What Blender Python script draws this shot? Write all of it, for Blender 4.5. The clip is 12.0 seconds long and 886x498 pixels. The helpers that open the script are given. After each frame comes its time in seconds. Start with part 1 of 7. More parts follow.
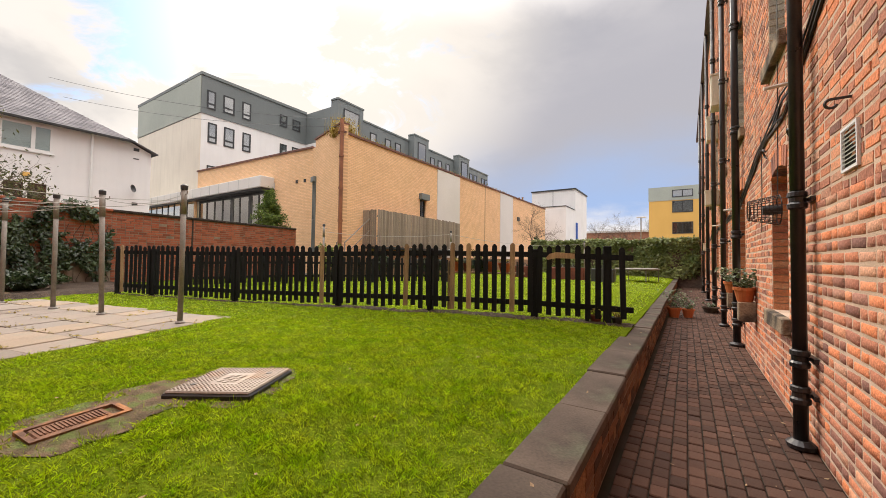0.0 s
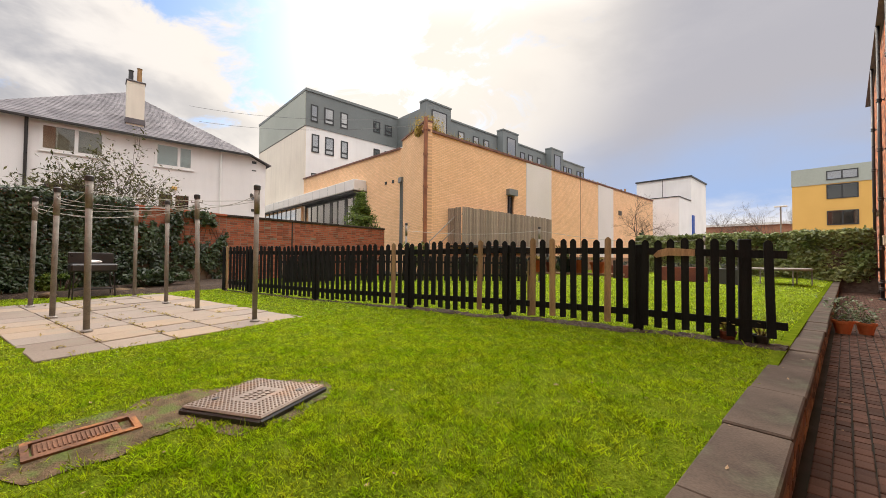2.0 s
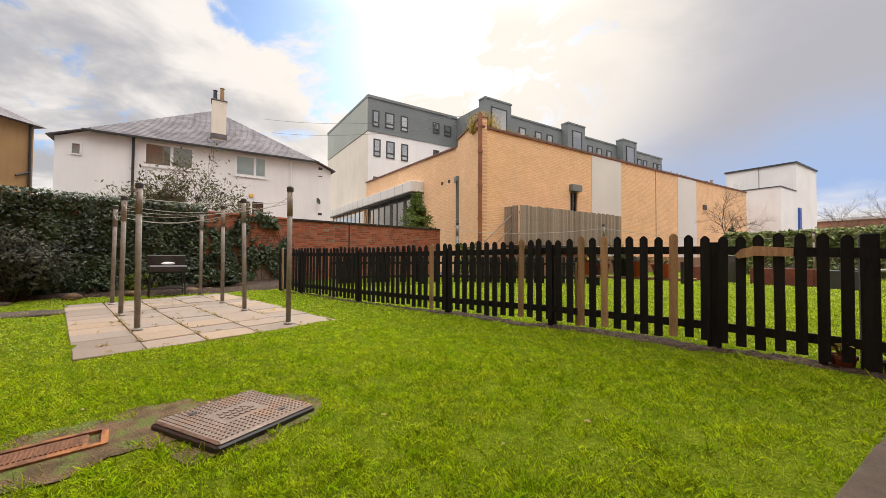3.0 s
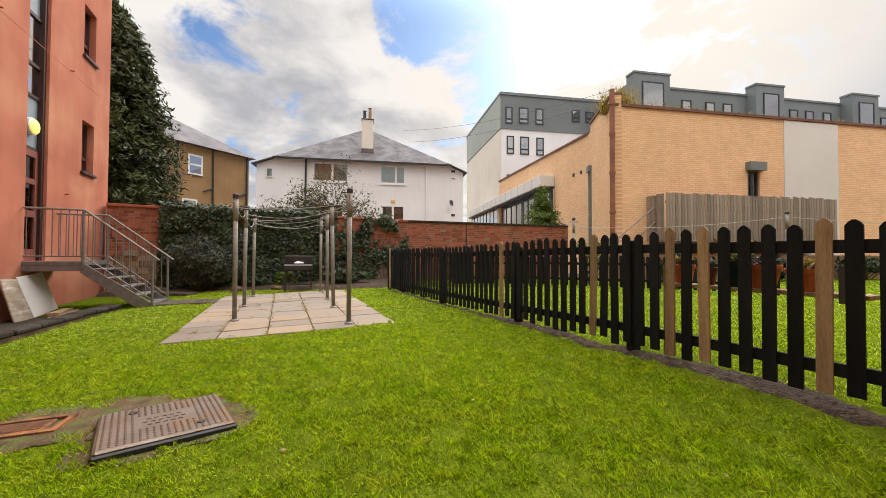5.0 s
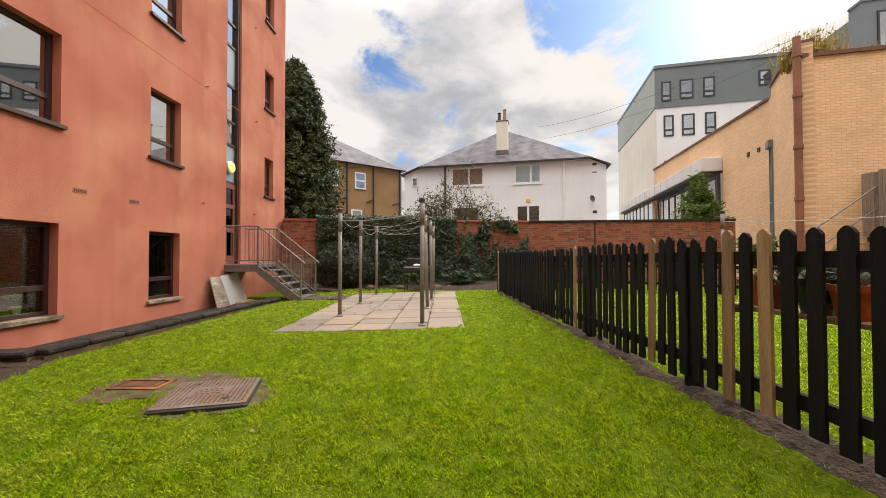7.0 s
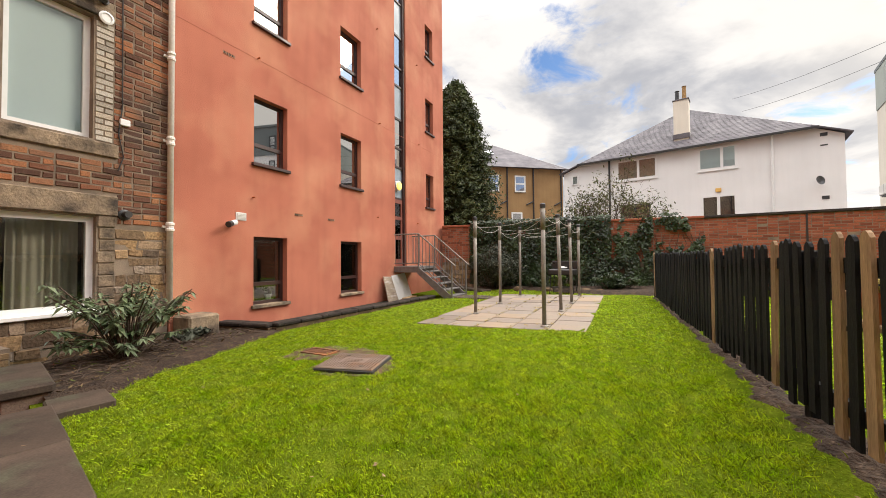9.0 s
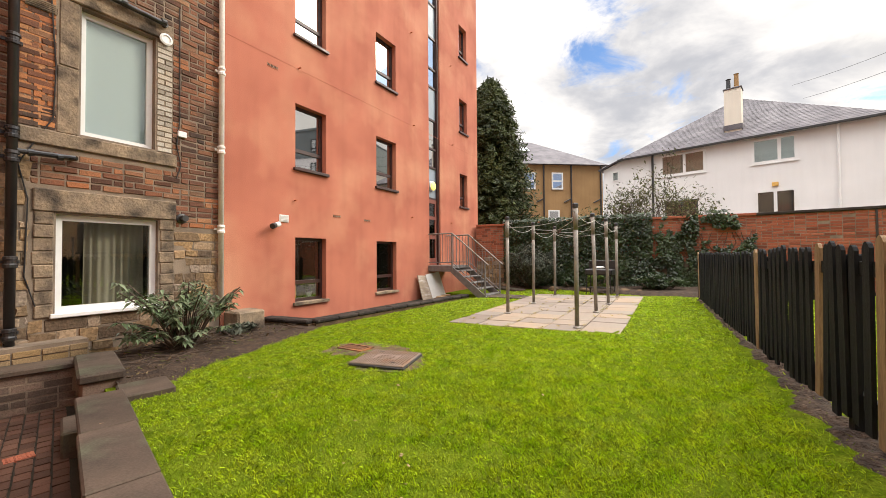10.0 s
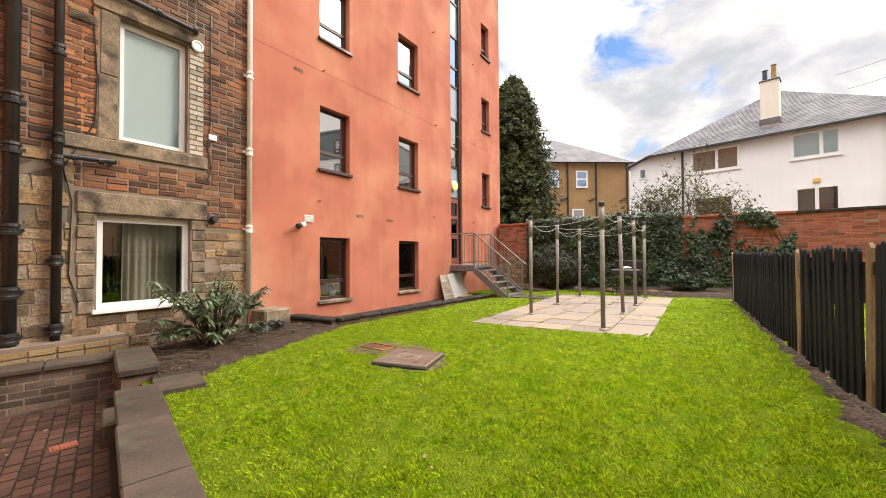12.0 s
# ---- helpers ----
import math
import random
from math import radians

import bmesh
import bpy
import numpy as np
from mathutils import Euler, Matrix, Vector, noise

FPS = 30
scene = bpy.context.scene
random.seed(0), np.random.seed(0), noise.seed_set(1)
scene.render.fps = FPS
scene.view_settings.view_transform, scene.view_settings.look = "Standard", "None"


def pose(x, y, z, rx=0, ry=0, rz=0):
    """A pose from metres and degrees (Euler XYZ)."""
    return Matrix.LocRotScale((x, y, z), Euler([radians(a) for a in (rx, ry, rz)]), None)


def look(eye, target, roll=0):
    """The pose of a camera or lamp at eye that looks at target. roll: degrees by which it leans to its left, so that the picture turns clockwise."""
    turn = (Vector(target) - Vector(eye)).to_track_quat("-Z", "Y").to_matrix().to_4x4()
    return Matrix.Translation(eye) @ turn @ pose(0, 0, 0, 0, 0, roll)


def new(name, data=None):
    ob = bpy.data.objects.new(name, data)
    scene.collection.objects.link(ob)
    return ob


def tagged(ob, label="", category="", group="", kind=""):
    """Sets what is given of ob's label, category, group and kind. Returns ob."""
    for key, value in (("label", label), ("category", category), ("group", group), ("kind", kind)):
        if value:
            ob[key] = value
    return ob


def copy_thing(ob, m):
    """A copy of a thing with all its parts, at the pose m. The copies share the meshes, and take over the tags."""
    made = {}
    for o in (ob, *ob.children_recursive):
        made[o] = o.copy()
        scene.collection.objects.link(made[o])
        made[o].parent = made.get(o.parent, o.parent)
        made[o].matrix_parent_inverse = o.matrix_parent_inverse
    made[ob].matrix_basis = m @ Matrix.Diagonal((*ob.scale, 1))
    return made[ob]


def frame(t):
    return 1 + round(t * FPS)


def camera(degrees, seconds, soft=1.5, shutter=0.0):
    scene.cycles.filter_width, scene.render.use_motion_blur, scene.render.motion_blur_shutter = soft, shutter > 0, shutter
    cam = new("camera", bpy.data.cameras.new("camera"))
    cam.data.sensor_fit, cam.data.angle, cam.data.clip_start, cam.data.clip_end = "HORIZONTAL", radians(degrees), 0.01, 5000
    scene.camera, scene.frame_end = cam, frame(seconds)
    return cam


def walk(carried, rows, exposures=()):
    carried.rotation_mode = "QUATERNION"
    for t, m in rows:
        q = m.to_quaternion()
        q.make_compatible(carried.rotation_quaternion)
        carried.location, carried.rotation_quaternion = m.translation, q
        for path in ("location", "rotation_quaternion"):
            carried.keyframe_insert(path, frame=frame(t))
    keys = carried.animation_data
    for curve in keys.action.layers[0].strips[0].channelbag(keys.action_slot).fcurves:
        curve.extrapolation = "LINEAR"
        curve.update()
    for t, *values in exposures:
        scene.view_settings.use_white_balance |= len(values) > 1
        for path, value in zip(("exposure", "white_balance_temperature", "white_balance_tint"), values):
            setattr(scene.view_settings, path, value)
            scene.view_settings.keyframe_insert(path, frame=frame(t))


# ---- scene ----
cam = camera(99.5, 12.0, soft=0.6)
PATH = [
    (0, (-0.004, -0.002, 1.0), (-1.093, 1.674, 1.06), 0.7),
    (0.5, (-0.062, 0.065, 0.992), (-1.201, 1.708, 1.051), 0.5),
    (1, (-0.082, 0.243, 0.995), (-1.301, 1.828, 1.051), 0.5),
    (1.5, (-0.099, 0.458, 1.01), (-1.444, 1.937, 1.062), 0.5),
    (2, (-0.225, 0.726, 0.998), (-1.689, 2.088, 1.047), 0.5),
    (2.5, (-0.302, 1.001, 1.003), (-1.867, 2.245, 1.051), 0.4),
    (3, (-0.305, 1.339, 1.015), (-1.982, 2.427, 1.064), 0.3),
    (3.5, (-0.347, 1.662, 1.018), (-2.133, 2.561, 1.061), 0.4),
    (5.5, (-0.424, 3.09, 1.061), (-2.416, 3.261, 1.102), 0.2),
    (6, (-0.432, 3.381, 1.1), (-2.431, 3.356, 1.136), 0.2),
    (6.5, (-0.428, 3.709, 1.111), (-2.412, 3.458, 1.146), 0.0),
    (7, (-0.449, 3.984, 1.13), (-2.396, 3.527, 1.167), -0.1),
    (7.5, (-0.441, 4.226, 1.139), (-2.321, 3.545, 1.18), -0.2),
    (9.3, (-0.339, 4.889, 1.181), (-1.844, 3.572, 1.227), -0.5),
    (9.5, (-0.336, 4.916, 1.19), (-1.813, 3.568, 1.234), -0.5),
    (10, (-0.325, 4.948, 1.199), (-1.756, 3.552, 1.239), -0.4),
    (10.5, (-0.327, 4.954, 1.199), (-1.727, 3.527, 1.238), -0.4),
    (11, (-0.332, 4.943, 1.201), (-1.709, 3.493, 1.238), -0.3),
    (11.5, (-0.335, 4.94, 1.2), (-1.696, 3.474, 1.24), -0.3),
    (12, (-0.334, 4.924, 1.203), (-1.683, 3.447, 1.241), -0.3),
]
walk(cam, [(t, look(eye, target, roll)) for t, eye, target, roll in PATH], exposures=[(0, 0.25, 6950, 13), (3.5, 0.2, 6900, 12), (7.5, 0.18, 6800, 11), (9.5, 0.43, 6800, 11), (12, 0.68, 6800, 11)])

# ---- sky and sun ----
SUN_YAW, SUN_UP = 55.0, 34.0
SUN_DIR = Vector((-math.sin(radians(SUN_YAW)) * math.cos(radians(SUN_UP)), math.cos(radians(SUN_YAW)) * math.cos(radians(SUN_UP)), math.sin(radians(SUN_UP))))


def sky_world():
    w = bpy.data.worlds.new("sky")
    scene.world = w
    w.use_nodes = True
    nt = w.node_tree
    nt.nodes.clear()
    N, L = nt.nodes.new, nt.links.new

    def math_node(op, a, b=None, clamp=False):
        n = N("ShaderNodeMath")
        n.operation, n.use_clamp = op, clamp
        for i, v in enumerate((a, b)):
            if v is None:
                continue
            if isinstance(v, (int, float)):
                n.inputs[i].default_value = v
            else:
                L(v, n.inputs[i])
        return n.outputs[0]

    def mix(fac, a, b):
        n = N("ShaderNodeMix")
        n.data_type = "RGBA"
        for sock, v in ((n.inputs[0], fac), (n.inputs[6], a), (n.inputs[7], b)):
            if isinstance(v, tuple):
                sock.default_value = (*v, 1)
            elif isinstance(v, float):
                sock.default_value = v
            else:
                L(v, sock)
        return n.outputs[2]

    out, bg = N("ShaderNodeOutputWorld"), N("ShaderNodeBackground")
    sky = N("ShaderNodeTexSky")
    sky.sky_type, sky.sun_disc = "NISHITA", False
    sky.sun_elevation, sky.sun_rotation = radians(SUN_UP), radians(-SUN_YAW)
    bright = N("ShaderNodeVectorMath")
    bright.operation = "MULTIPLY"
    L(sky.outputs[0], bright.inputs[0])
    bright.inputs[1].default_value = (0.085, 0.115, 0.15)
    tc, sep = N("ShaderNodeTexCoord"), N("ShaderNodeSeparateXYZ")
    L(tc.outputs["Generated"], sep.inputs[0])
    up = math_node("ADD", math_node("MAXIMUM", sep.outputs[2], 0.0), 0.22)
    plane = N("ShaderNodeCombineXYZ")
    L(math_node("DIVIDE", sep.outputs[0], up), plane.inputs[0])
    L(math_node("DIVIDE", sep.outputs[1], up), plane.inputs[1])

    def cloud(scale, detail, rough, z):
        n = N("ShaderNodeTexNoise")
        L(plane.outputs[0], n.inputs["Vector"])
        plane.inputs[2].default_value = 3.1
        n.inputs["Scale"].default_value, n.inputs["Detail"].default_value, n.inputs["Roughness"].default_value = scale, detail, rough
        n.inputs["Distortion"].default_value = z
        return n.outputs[0]

    def ramp(v, lo, hi):
        n = N("ShaderNodeMapRange")
        n.interpolation_type = "SMOOTHSTEP"
        L(v, n.inputs[0])
        n.inputs[1].default_value, n.inputs[2].default_value = lo, hi
        return n.outputs[0]

    dot = N("ShaderNodeVectorMath")
    dot.operation = "DOT_PRODUCT"
    L(tc.outputs["Generated"], dot.inputs[0])
    dot.inputs[1].default_value = SUN_DIR
    glow = ramp(dot.outputs["Value"], 0.8, 1.0)
    # two breaks in the cloud, where the blue shows through
    gaps = None
    for yaw, el, reach, force in ((63, 30, 0.975, 1.9), (109, 26, 0.986, 0.48), (84, 34, 0.985, 1.3), (74, 24, 0.992, 1.2)):
        d2 = N("ShaderNodeVectorMath")
        d2.operation = "DOT_PRODUCT"
        L(tc.outputs["Generated"], d2.inputs[0])
        d2.inputs[1].default_value = (-math.sin(radians(yaw)) * math.cos(radians(el)), math.cos(radians(yaw)) * math.cos(radians(el)), math.sin(radians(el)))
        g = math_node("MULTIPLY", ramp(d2.outputs["Value"], reach, 1.0), force)
        gaps = g if gaps is None else math_node("ADD", gaps, g)
    thick = math_node("SUBTRACT", math_node("ADD", cloud(3.4, 10.0, 0.62, 0.5), 0.06), math_node("MULTIPLY", gaps, 0.15))
    cover = math_node("MAXIMUM", ramp(thick, 0.33, 0.52), ramp(sep.outputs[1], 0.62, 0.8))
    lumps = ramp(cloud(2.1, 7.0, 0.55, 0.3), 0.4, 0.66)
    shade = mix(lumps, (0.9, 0.89, 0.88), (0.46, 0.48, 0.53))
    bank = mix(ramp(sep.outputs[1], 0.66, 0.93), shade, (0.46, 0.475, 0.54))
    lit = mix(glow, bank, (0.95, 0.92, 0.86))
    # under the grey bank the sky clears to blue, over a line of white cloud at the horizon
    clear = math_node("MULTIPLY", ramp(sep.outputs[1], 0.74, 0.95), math_node("SUBTRACT", 1.0, ramp(math_node("ADD", sep.outputs[2], math_node("MULTIPLY", cloud(1.3, 5.0, 0.5, 0.2), 0.24)), 0.23, 0.44)))
    lit = mix(clear, lit, (0.36, 0.52, 0.84))
    low = math_node("SUBTRACT", 1.0, ramp(math_node("SUBTRACT", sep.outputs[2], math_node("MULTIPLY", cloud(2.6, 7.0, 0.6, 0.2), 0.16)), -0.03, 0.07))
    lit = mix(math_node("MULTIPLY", low, 0.85), lit, (0.93, 0.92, 0.91))
    # an overcast sky is several times brighter overhead than near the horizon
    zenith = math_node("MULTIPLY_ADD", ramp(sep.outputs[2], 0.52, 0.88), 5.0)
    zenith.node.inputs[2].default_value = 1.0
    high = N("ShaderNodeVectorMath")
    high.operation = "SCALE"
    L(mix(cover, bright.outputs[0], lit), high.inputs[0])
    L(zenith, high.inputs["Scale"])
    L(high.outputs[0], bg.inputs[0])
    bg.inputs[1].default_value = 0.9
    L(bg.outputs[0], out.inputs[0])


sky_world()
sun = new("sun", bpy.data.lights.new("sun", "SUN"))
sun.data.energy, sun.data.angle, sun.data.color = 1.7, radians(20), (1.0, 0.92, 0.8)
sun.matrix_world = look(SUN_DIR * 50, (0, 0, 0))


# ---- materials ----
def mat(name, c1, c2=None, rough=0.8, metal=0.0, scale=3.0, fine=60.0, bump=0.3, depth=0.004, grain=0.25, vary=0.0, by="", ramp=None, coat=0.0, stain=None, stain_at=(0.55, 0.7), stain_scale=1.2, stretch=(1, 1, 1), streak=0.0, smear=None):
    """A procedural surface: two tones at a broad scale, fine grain and relief, and a tone of its own for each piece."""
    m = bpy.data.materials.new(name)
    m.use_nodes = True
    nt = m.node_tree
    N, L = nt.nodes.new, nt.links.new
    p = nt.nodes["Principled BSDF"]
    p.inputs["Roughness"].default_value, p.inputs["Metallic"].default_value = rough, metal
    p.inputs["Coat Weight"].default_value = coat
    p.inputs["Specular IOR Level"].default_value = 0.5 if rough < 0.6 else 0.25
    tc, mp = N("ShaderNodeTexCoord"), N("ShaderNodeMapping")
    L(tc.outputs["Object"], mp.inputs[0])
    mp.inputs["Scale"].default_value = stretch

    def noise_tex(s, detail=4.0):
        n = N("ShaderNodeTexNoise")
        L(mp.outputs[0], n.inputs["Vector"])
        n.inputs["Scale"].default_value, n.inputs["Detail"].default_value = s, detail
        return n.outputs[0]

    def mix(fac, a, b, blend="MIX"):
        n = N("ShaderNodeMix")
        n.data_type, n.blend_type = "RGBA", blend
        for sock, v in ((n.inputs[0], fac), (n.inputs[6], a), (n.inputs[7], b)):
            if isinstance(v, tuple):
                sock.default_value = (*v, 1)
            elif isinstance(v, float):
                sock.default_value = v
            else:
                L(v, sock)
        return n.outputs[2]

    def remap(v, a, b, c=0.0, d=1.0):
        n = N("ShaderNodeMapRange")
        L(v, n.inputs[0])
        for i, x in enumerate((a, b, c, d)):
            n.inputs[i + 1].default_value = x
        return n.outputs[0]

    rnd = None
    if by == "object":
        rnd = N("ShaderNodeObjectInfo").outputs["Random"]
    elif by == "island":
        rnd = N("ShaderNodeNewGeometry").outputs["Random Per Island"]
    broad, small = noise_tex(scale), noise_tex(fine, 3.0)
    if ramp and rnd:
        r = N("ShaderNodeValToRGB")
        while len(r.color_ramp.elements) < len(ramp):
            r.color_ramp.elements.new(0.5)
        for e, (pos, c) in zip(r.color_ramp.elements, ramp):
            e.position, e.color = pos, (*c, 1)
        L(rnd, r.inputs[0])
        col = mix(remap(broad, 0.35, 0.7), r.outputs[0], c1)
        col = mix(0.75, col, r.outputs[0])
    else:
        col = mix(remap(broad, 0.35, 0.65), c1, c2 or c1)
    if smear:
        # mortar dragged over the face, and burnt blotches
        col = mix(remap(noise_tex(14.0, 5.0), 0.6, 0.78, 0.0, 0.75), col, smear)
        col = mix(remap(noise_tex(9.0, 3.0), 0.34, 0.22, 0.0, 0.5), col, (0.15, 0.085, 0.075))
    if stain:
        col = mix(remap(noise_tex(stain_scale, 6.0), *stain_at), col, stain)
    value = N("ShaderNodeHueSaturation")
    L(col, value.inputs["Color"])
    tone = remap(small, 0.25, 0.75, 1 - grain, 1 + grain)
    if rnd and vary:
        mul = N("ShaderNodeMath")
        mul.operation = "MULTIPLY"
        L(tone, mul.inputs[0])
        L(remap(rnd, 0, 1, 1 - vary, 1 + vary), mul.inputs[1])
        tone = mul.outputs[0]
    if streak:
        m2, n2, k2 = N("ShaderNodeMapping"), N("ShaderNodeTexNoise"), N("ShaderNodeMath")
        L(tc.outputs["Object"], m2.inputs[0])
        m2.inputs["Scale"].default_value = (3.5, 3.5, 0.3)
        L(m2.outputs[0], n2.inputs["Vector"])
        n2.inputs["Scale"].default_value, n2.inputs["Detail"].default_value = 1.4, 7
        k2.operation = "MULTIPLY"
        L(tone, k2.inputs[0])
        L(remap(n2.outputs[0], 0.45, 0.72, 1.0, 1.0 - streak), k2.inputs[1])
        tone = k2.outputs[0]
    L(tone, value.inputs["Value"])
    L(value.outputs[0], p.inputs["Base Color"])
    L(remap(broad, 0.3, 0.7, max(rough - 0.12, 0.03), min(rough + 0.1, 1.0)), p.inputs["Roughness"])
    if bump:
        b = N("ShaderNodeBump")
        b.inputs["Strength"].default_value, b.inputs["Distance"].default_value = bump, depth
        L(small, b.inputs["Height"])
        L(b.outputs[0], p.inputs["Normal"])
    return m


def brick_mat(name, c1, c2, mortar, length=0.225, height=0.075, bump=0.5, axis="xz"):
    """Far brickwork, in metres of the wall's own frame."""
    m = mat(name, c1, c2, rough=0.85)
    nt = m.node_tree
    N, L = nt.nodes.new, nt.links.new
    p = nt.nodes["Principled BSDF"]
    tc, sep, com = N("ShaderNodeTexCoord"), N("ShaderNodeSeparateXYZ"), N("ShaderNodeCombineXYZ")
    L(tc.outputs["Object"], sep.inputs[0])
    L(sep.outputs["xyz".index(axis[0])], com.inputs[0])
    L(sep.outputs["xyz".index(axis[1])], com.inputs[1])
    b = N("ShaderNodeTexBrick")
    L(com.outputs[0], b.inputs["Vector"])
    b.inputs["Scale"].default_value = 1.0
    for key, v in (("Color1", c1), ("Color2", c2), ("Mortar", mortar)):
        b.inputs[key].default_value = (*v, 1)
    b.inputs["Mortar Size"].default_value, b.inputs["Mortar Smooth"].default_value = 0.009, 0.2
    b.inputs["Brick Width"].default_value, b.inputs["Row Height"].default_value = length, height
    n = N("ShaderNodeTexNoise")
    L(tc.outputs["Object"], n.inputs["Vector"])
    n.inputs["Scale"].default_value, n.inputs["Detail"].default_value = 0.8, 6
    hs = N("ShaderNodeHueSaturation")
    mr = N("ShaderNodeMapRange")
    L(n.outputs[0], mr.inputs[0])
    mr.inputs[1].default_value, mr.inputs[2].default_value, mr.inputs[3].default_value, mr.inputs[4].default_value = 0.3, 0.7, 0.94, 1.05
    L(mr.outputs[0], hs.inputs["Value"])
    L(b.outputs["Color"], hs.inputs["Color"])
    L(hs.outputs[0], p.inputs["Base Color"])
    bp = N("ShaderNodeBump")
    bp.inputs["Strength"].default_value, bp.inputs["Distance"].default_value, bp.invert = bump, 0.008, True
    L(b.outputs["Fac"], bp.inputs["Height"])
    L(bp.outputs[0], p.inputs["Normal"])
    return m


def glass_mat(name, tint, gloss):
    m = bpy.data.materials.new(name)
    m.use_nodes = True
    nt = m.node_tree
    nt.nodes.clear()
    N, L = nt.nodes.new, nt.links.new
    out, mx, tr, gl, fr, ad = N("ShaderNodeOutputMaterial"), N("ShaderNodeMixShader"), N("ShaderNodeBsdfTransparent"), N("ShaderNodeBsdfGlossy"), N("ShaderNodeFresnel"), N("ShaderNodeMath")
    tr.inputs[0].default_value = (*tint, 1)
    gl.inputs["Roughness"].default_value = 0.02
    ad.operation, ad.use_clamp = "ADD", True
    ad.inputs[1].default_value = gloss
    fr.inputs[0].default_value = 1.5
    L(fr.outputs[0], ad.inputs[0])
    L(ad.outputs[0], mx.inputs[0])
    L(tr.outputs[0], mx.inputs[1])
    L(gl.outputs[0], mx.inputs[2])
    L(mx.outputs[0], out.inputs[0])
    return m


def leaf_mat(name, dark, light, rough=0.5, clump=2.0, through_light=0.25, **more):
    m = mat(name, dark, light, rough=rough, scale=clump, fine=25, bump=0.0, grain=0.2, by="island", **{"vary": 0.45, **more})
    m.node_tree.nodes["Principled BSDF"].inputs["Subsurface Weight"].default_value = 0.0
    nt = m.node_tree
    p, out = nt.nodes["Principled BSDF"], nt.nodes["Material Output"]
    tl, mx = nt.nodes.new("ShaderNodeBsdfTranslucent"), nt.nodes.new("ShaderNodeMixShader")
    nt.links.new(p.inputs["Base Color"].links[0].from_socket, tl.inputs[0])
    mx.inputs[0].default_value = through_light
    nt.links.new(p.outputs[0], mx.inputs[1])
    nt.links.new(tl.outputs[0], mx.inputs[2])
    nt.links.new(mx.outputs[0], out.inputs[0])
    return m


RED_RAMP = [(0.0, (0.24, 0.115, 0.095)), (0.15, (0.42, 0.17, 0.115)), (0.5, (0.57, 0.215, 0.12)), (0.78, (0.72, 0.235, 0.1)), (0.92, (0.56, 0.29, 0.18)), (1.0, (0.36, 0.17, 0.125))]
DARK_RAMP = [(0.0, (0.06, 0.038, 0.03)), (0.3, (0.12, 0.062, 0.04)), (0.55, (0.19, 0.085, 0.045)), (0.8, (0.15, 0.095, 0.06)), (1.0, (0.24, 0.115, 0.05))]
TEN_RAMP = [(0.0, (0.075, 0.04, 0.03)), (0.25, (0.15, 0.066, 0.042)), (0.5, (0.23, 0.09, 0.05)), (0.75, (0.2, 0.105, 0.062)), (0.92, (0.28, 0.105, 0.045)), (1.0, (0.29, 0.16, 0.085))]
WALL_RAMP = [(0.0, (0.22, 0.068, 0.04)), (0.4, (0.3, 0.085, 0.045)), (0.75, (0.34, 0.105, 0.055)), (1.0, (0.26, 0.09, 0.055))]
STONE_RAMP = [(0.0, (0.12, 0.085, 0.06)), (0.3, (0.23, 0.155, 0.09)), (0.55, (0.33, 0.21, 0.105)), (0.8, (0.3, 0.215, 0.14)), (1.0, (0.2, 0.165, 0.135))]
PAVER_RAMP = [(0.0, (0.058, 0.029, 0.019)), (0.5, (0.074, 0.037, 0.024)), (1.0, (0.092, 0.045, 0.029))]
FLAG_RAMP = [(0.0, (0.22, 0.175, 0.14)), (0.35, (0.265, 0.22, 0.185)), (0.6, (0.235, 0.2, 0.17)), (0.8, (0.29, 0.215, 0.145)), (1.0, (0.27, 0.215, 0.165))]

M_brick = mat("weathered_red_brick", (0.34, 0.2, 0.14), rough=0.9, scale=7, fine=60, bump=0.9, depth=0.006, grain=0.32, by="island", ramp=RED_RAMP, vary=0.16, smear=(0.42, 0.3, 0.22))
M_brick_piece = mat("weathered_red_brick_single", (0.34, 0.2, 0.14), rough=0.9, scale=7, fine=60, bump=0.9, depth=0.006, grain=0.32, by="object", ramp=RED_RAMP, vary=0.16, smear=(0.42, 0.3, 0.22))
M_brick_reveal = mat("orange_reveal_brick", (0.5, 0.2, 0.1), rough=0.9, scale=6, fine=70, bump=0.7, grain=0.3, by="island", ramp=[(0, (0.42, 0.13, 0.07)), (0.6, (0.56, 0.2, 0.09)), (1, (0.45, 0.22, 0.12))], vary=0.2, smear=(0.5, 0.36, 0.25))
M_brick_pale = mat("limewashed_brick", (0.4, 0.36, 0.3), rough=0.92, scale=6, fine=70, bump=0.6, grain=0.3, by="island", ramp=[(0, (0.3, 0.26, 0.21)), (0.6, (0.48, 0.44, 0.38)), (1, (0.36, 0.3, 0.23))], vary=0.15)
M_brick_dark = mat("sooty_brick", (0.2, 0.15, 0.1), rough=0.92, scale=5, fine=90, bump=0.6, depth=0.004, grain=0.35, by="island", ramp=DARK_RAMP, vary=0.25)
M_brick_ten = mat("tenement_brick", (0.2, 0.1, 0.06), rough=0.92, scale=1.1, fine=90, bump=0.7, depth=0.006, grain=0.4, by="island", ramp=TEN_RAMP, vary=0.25, stain=(0.06, 0.045, 0.037), stain_at=(0.48, 0.7), stain_scale=0.9, smear=(0.24, 0.18, 0.12))
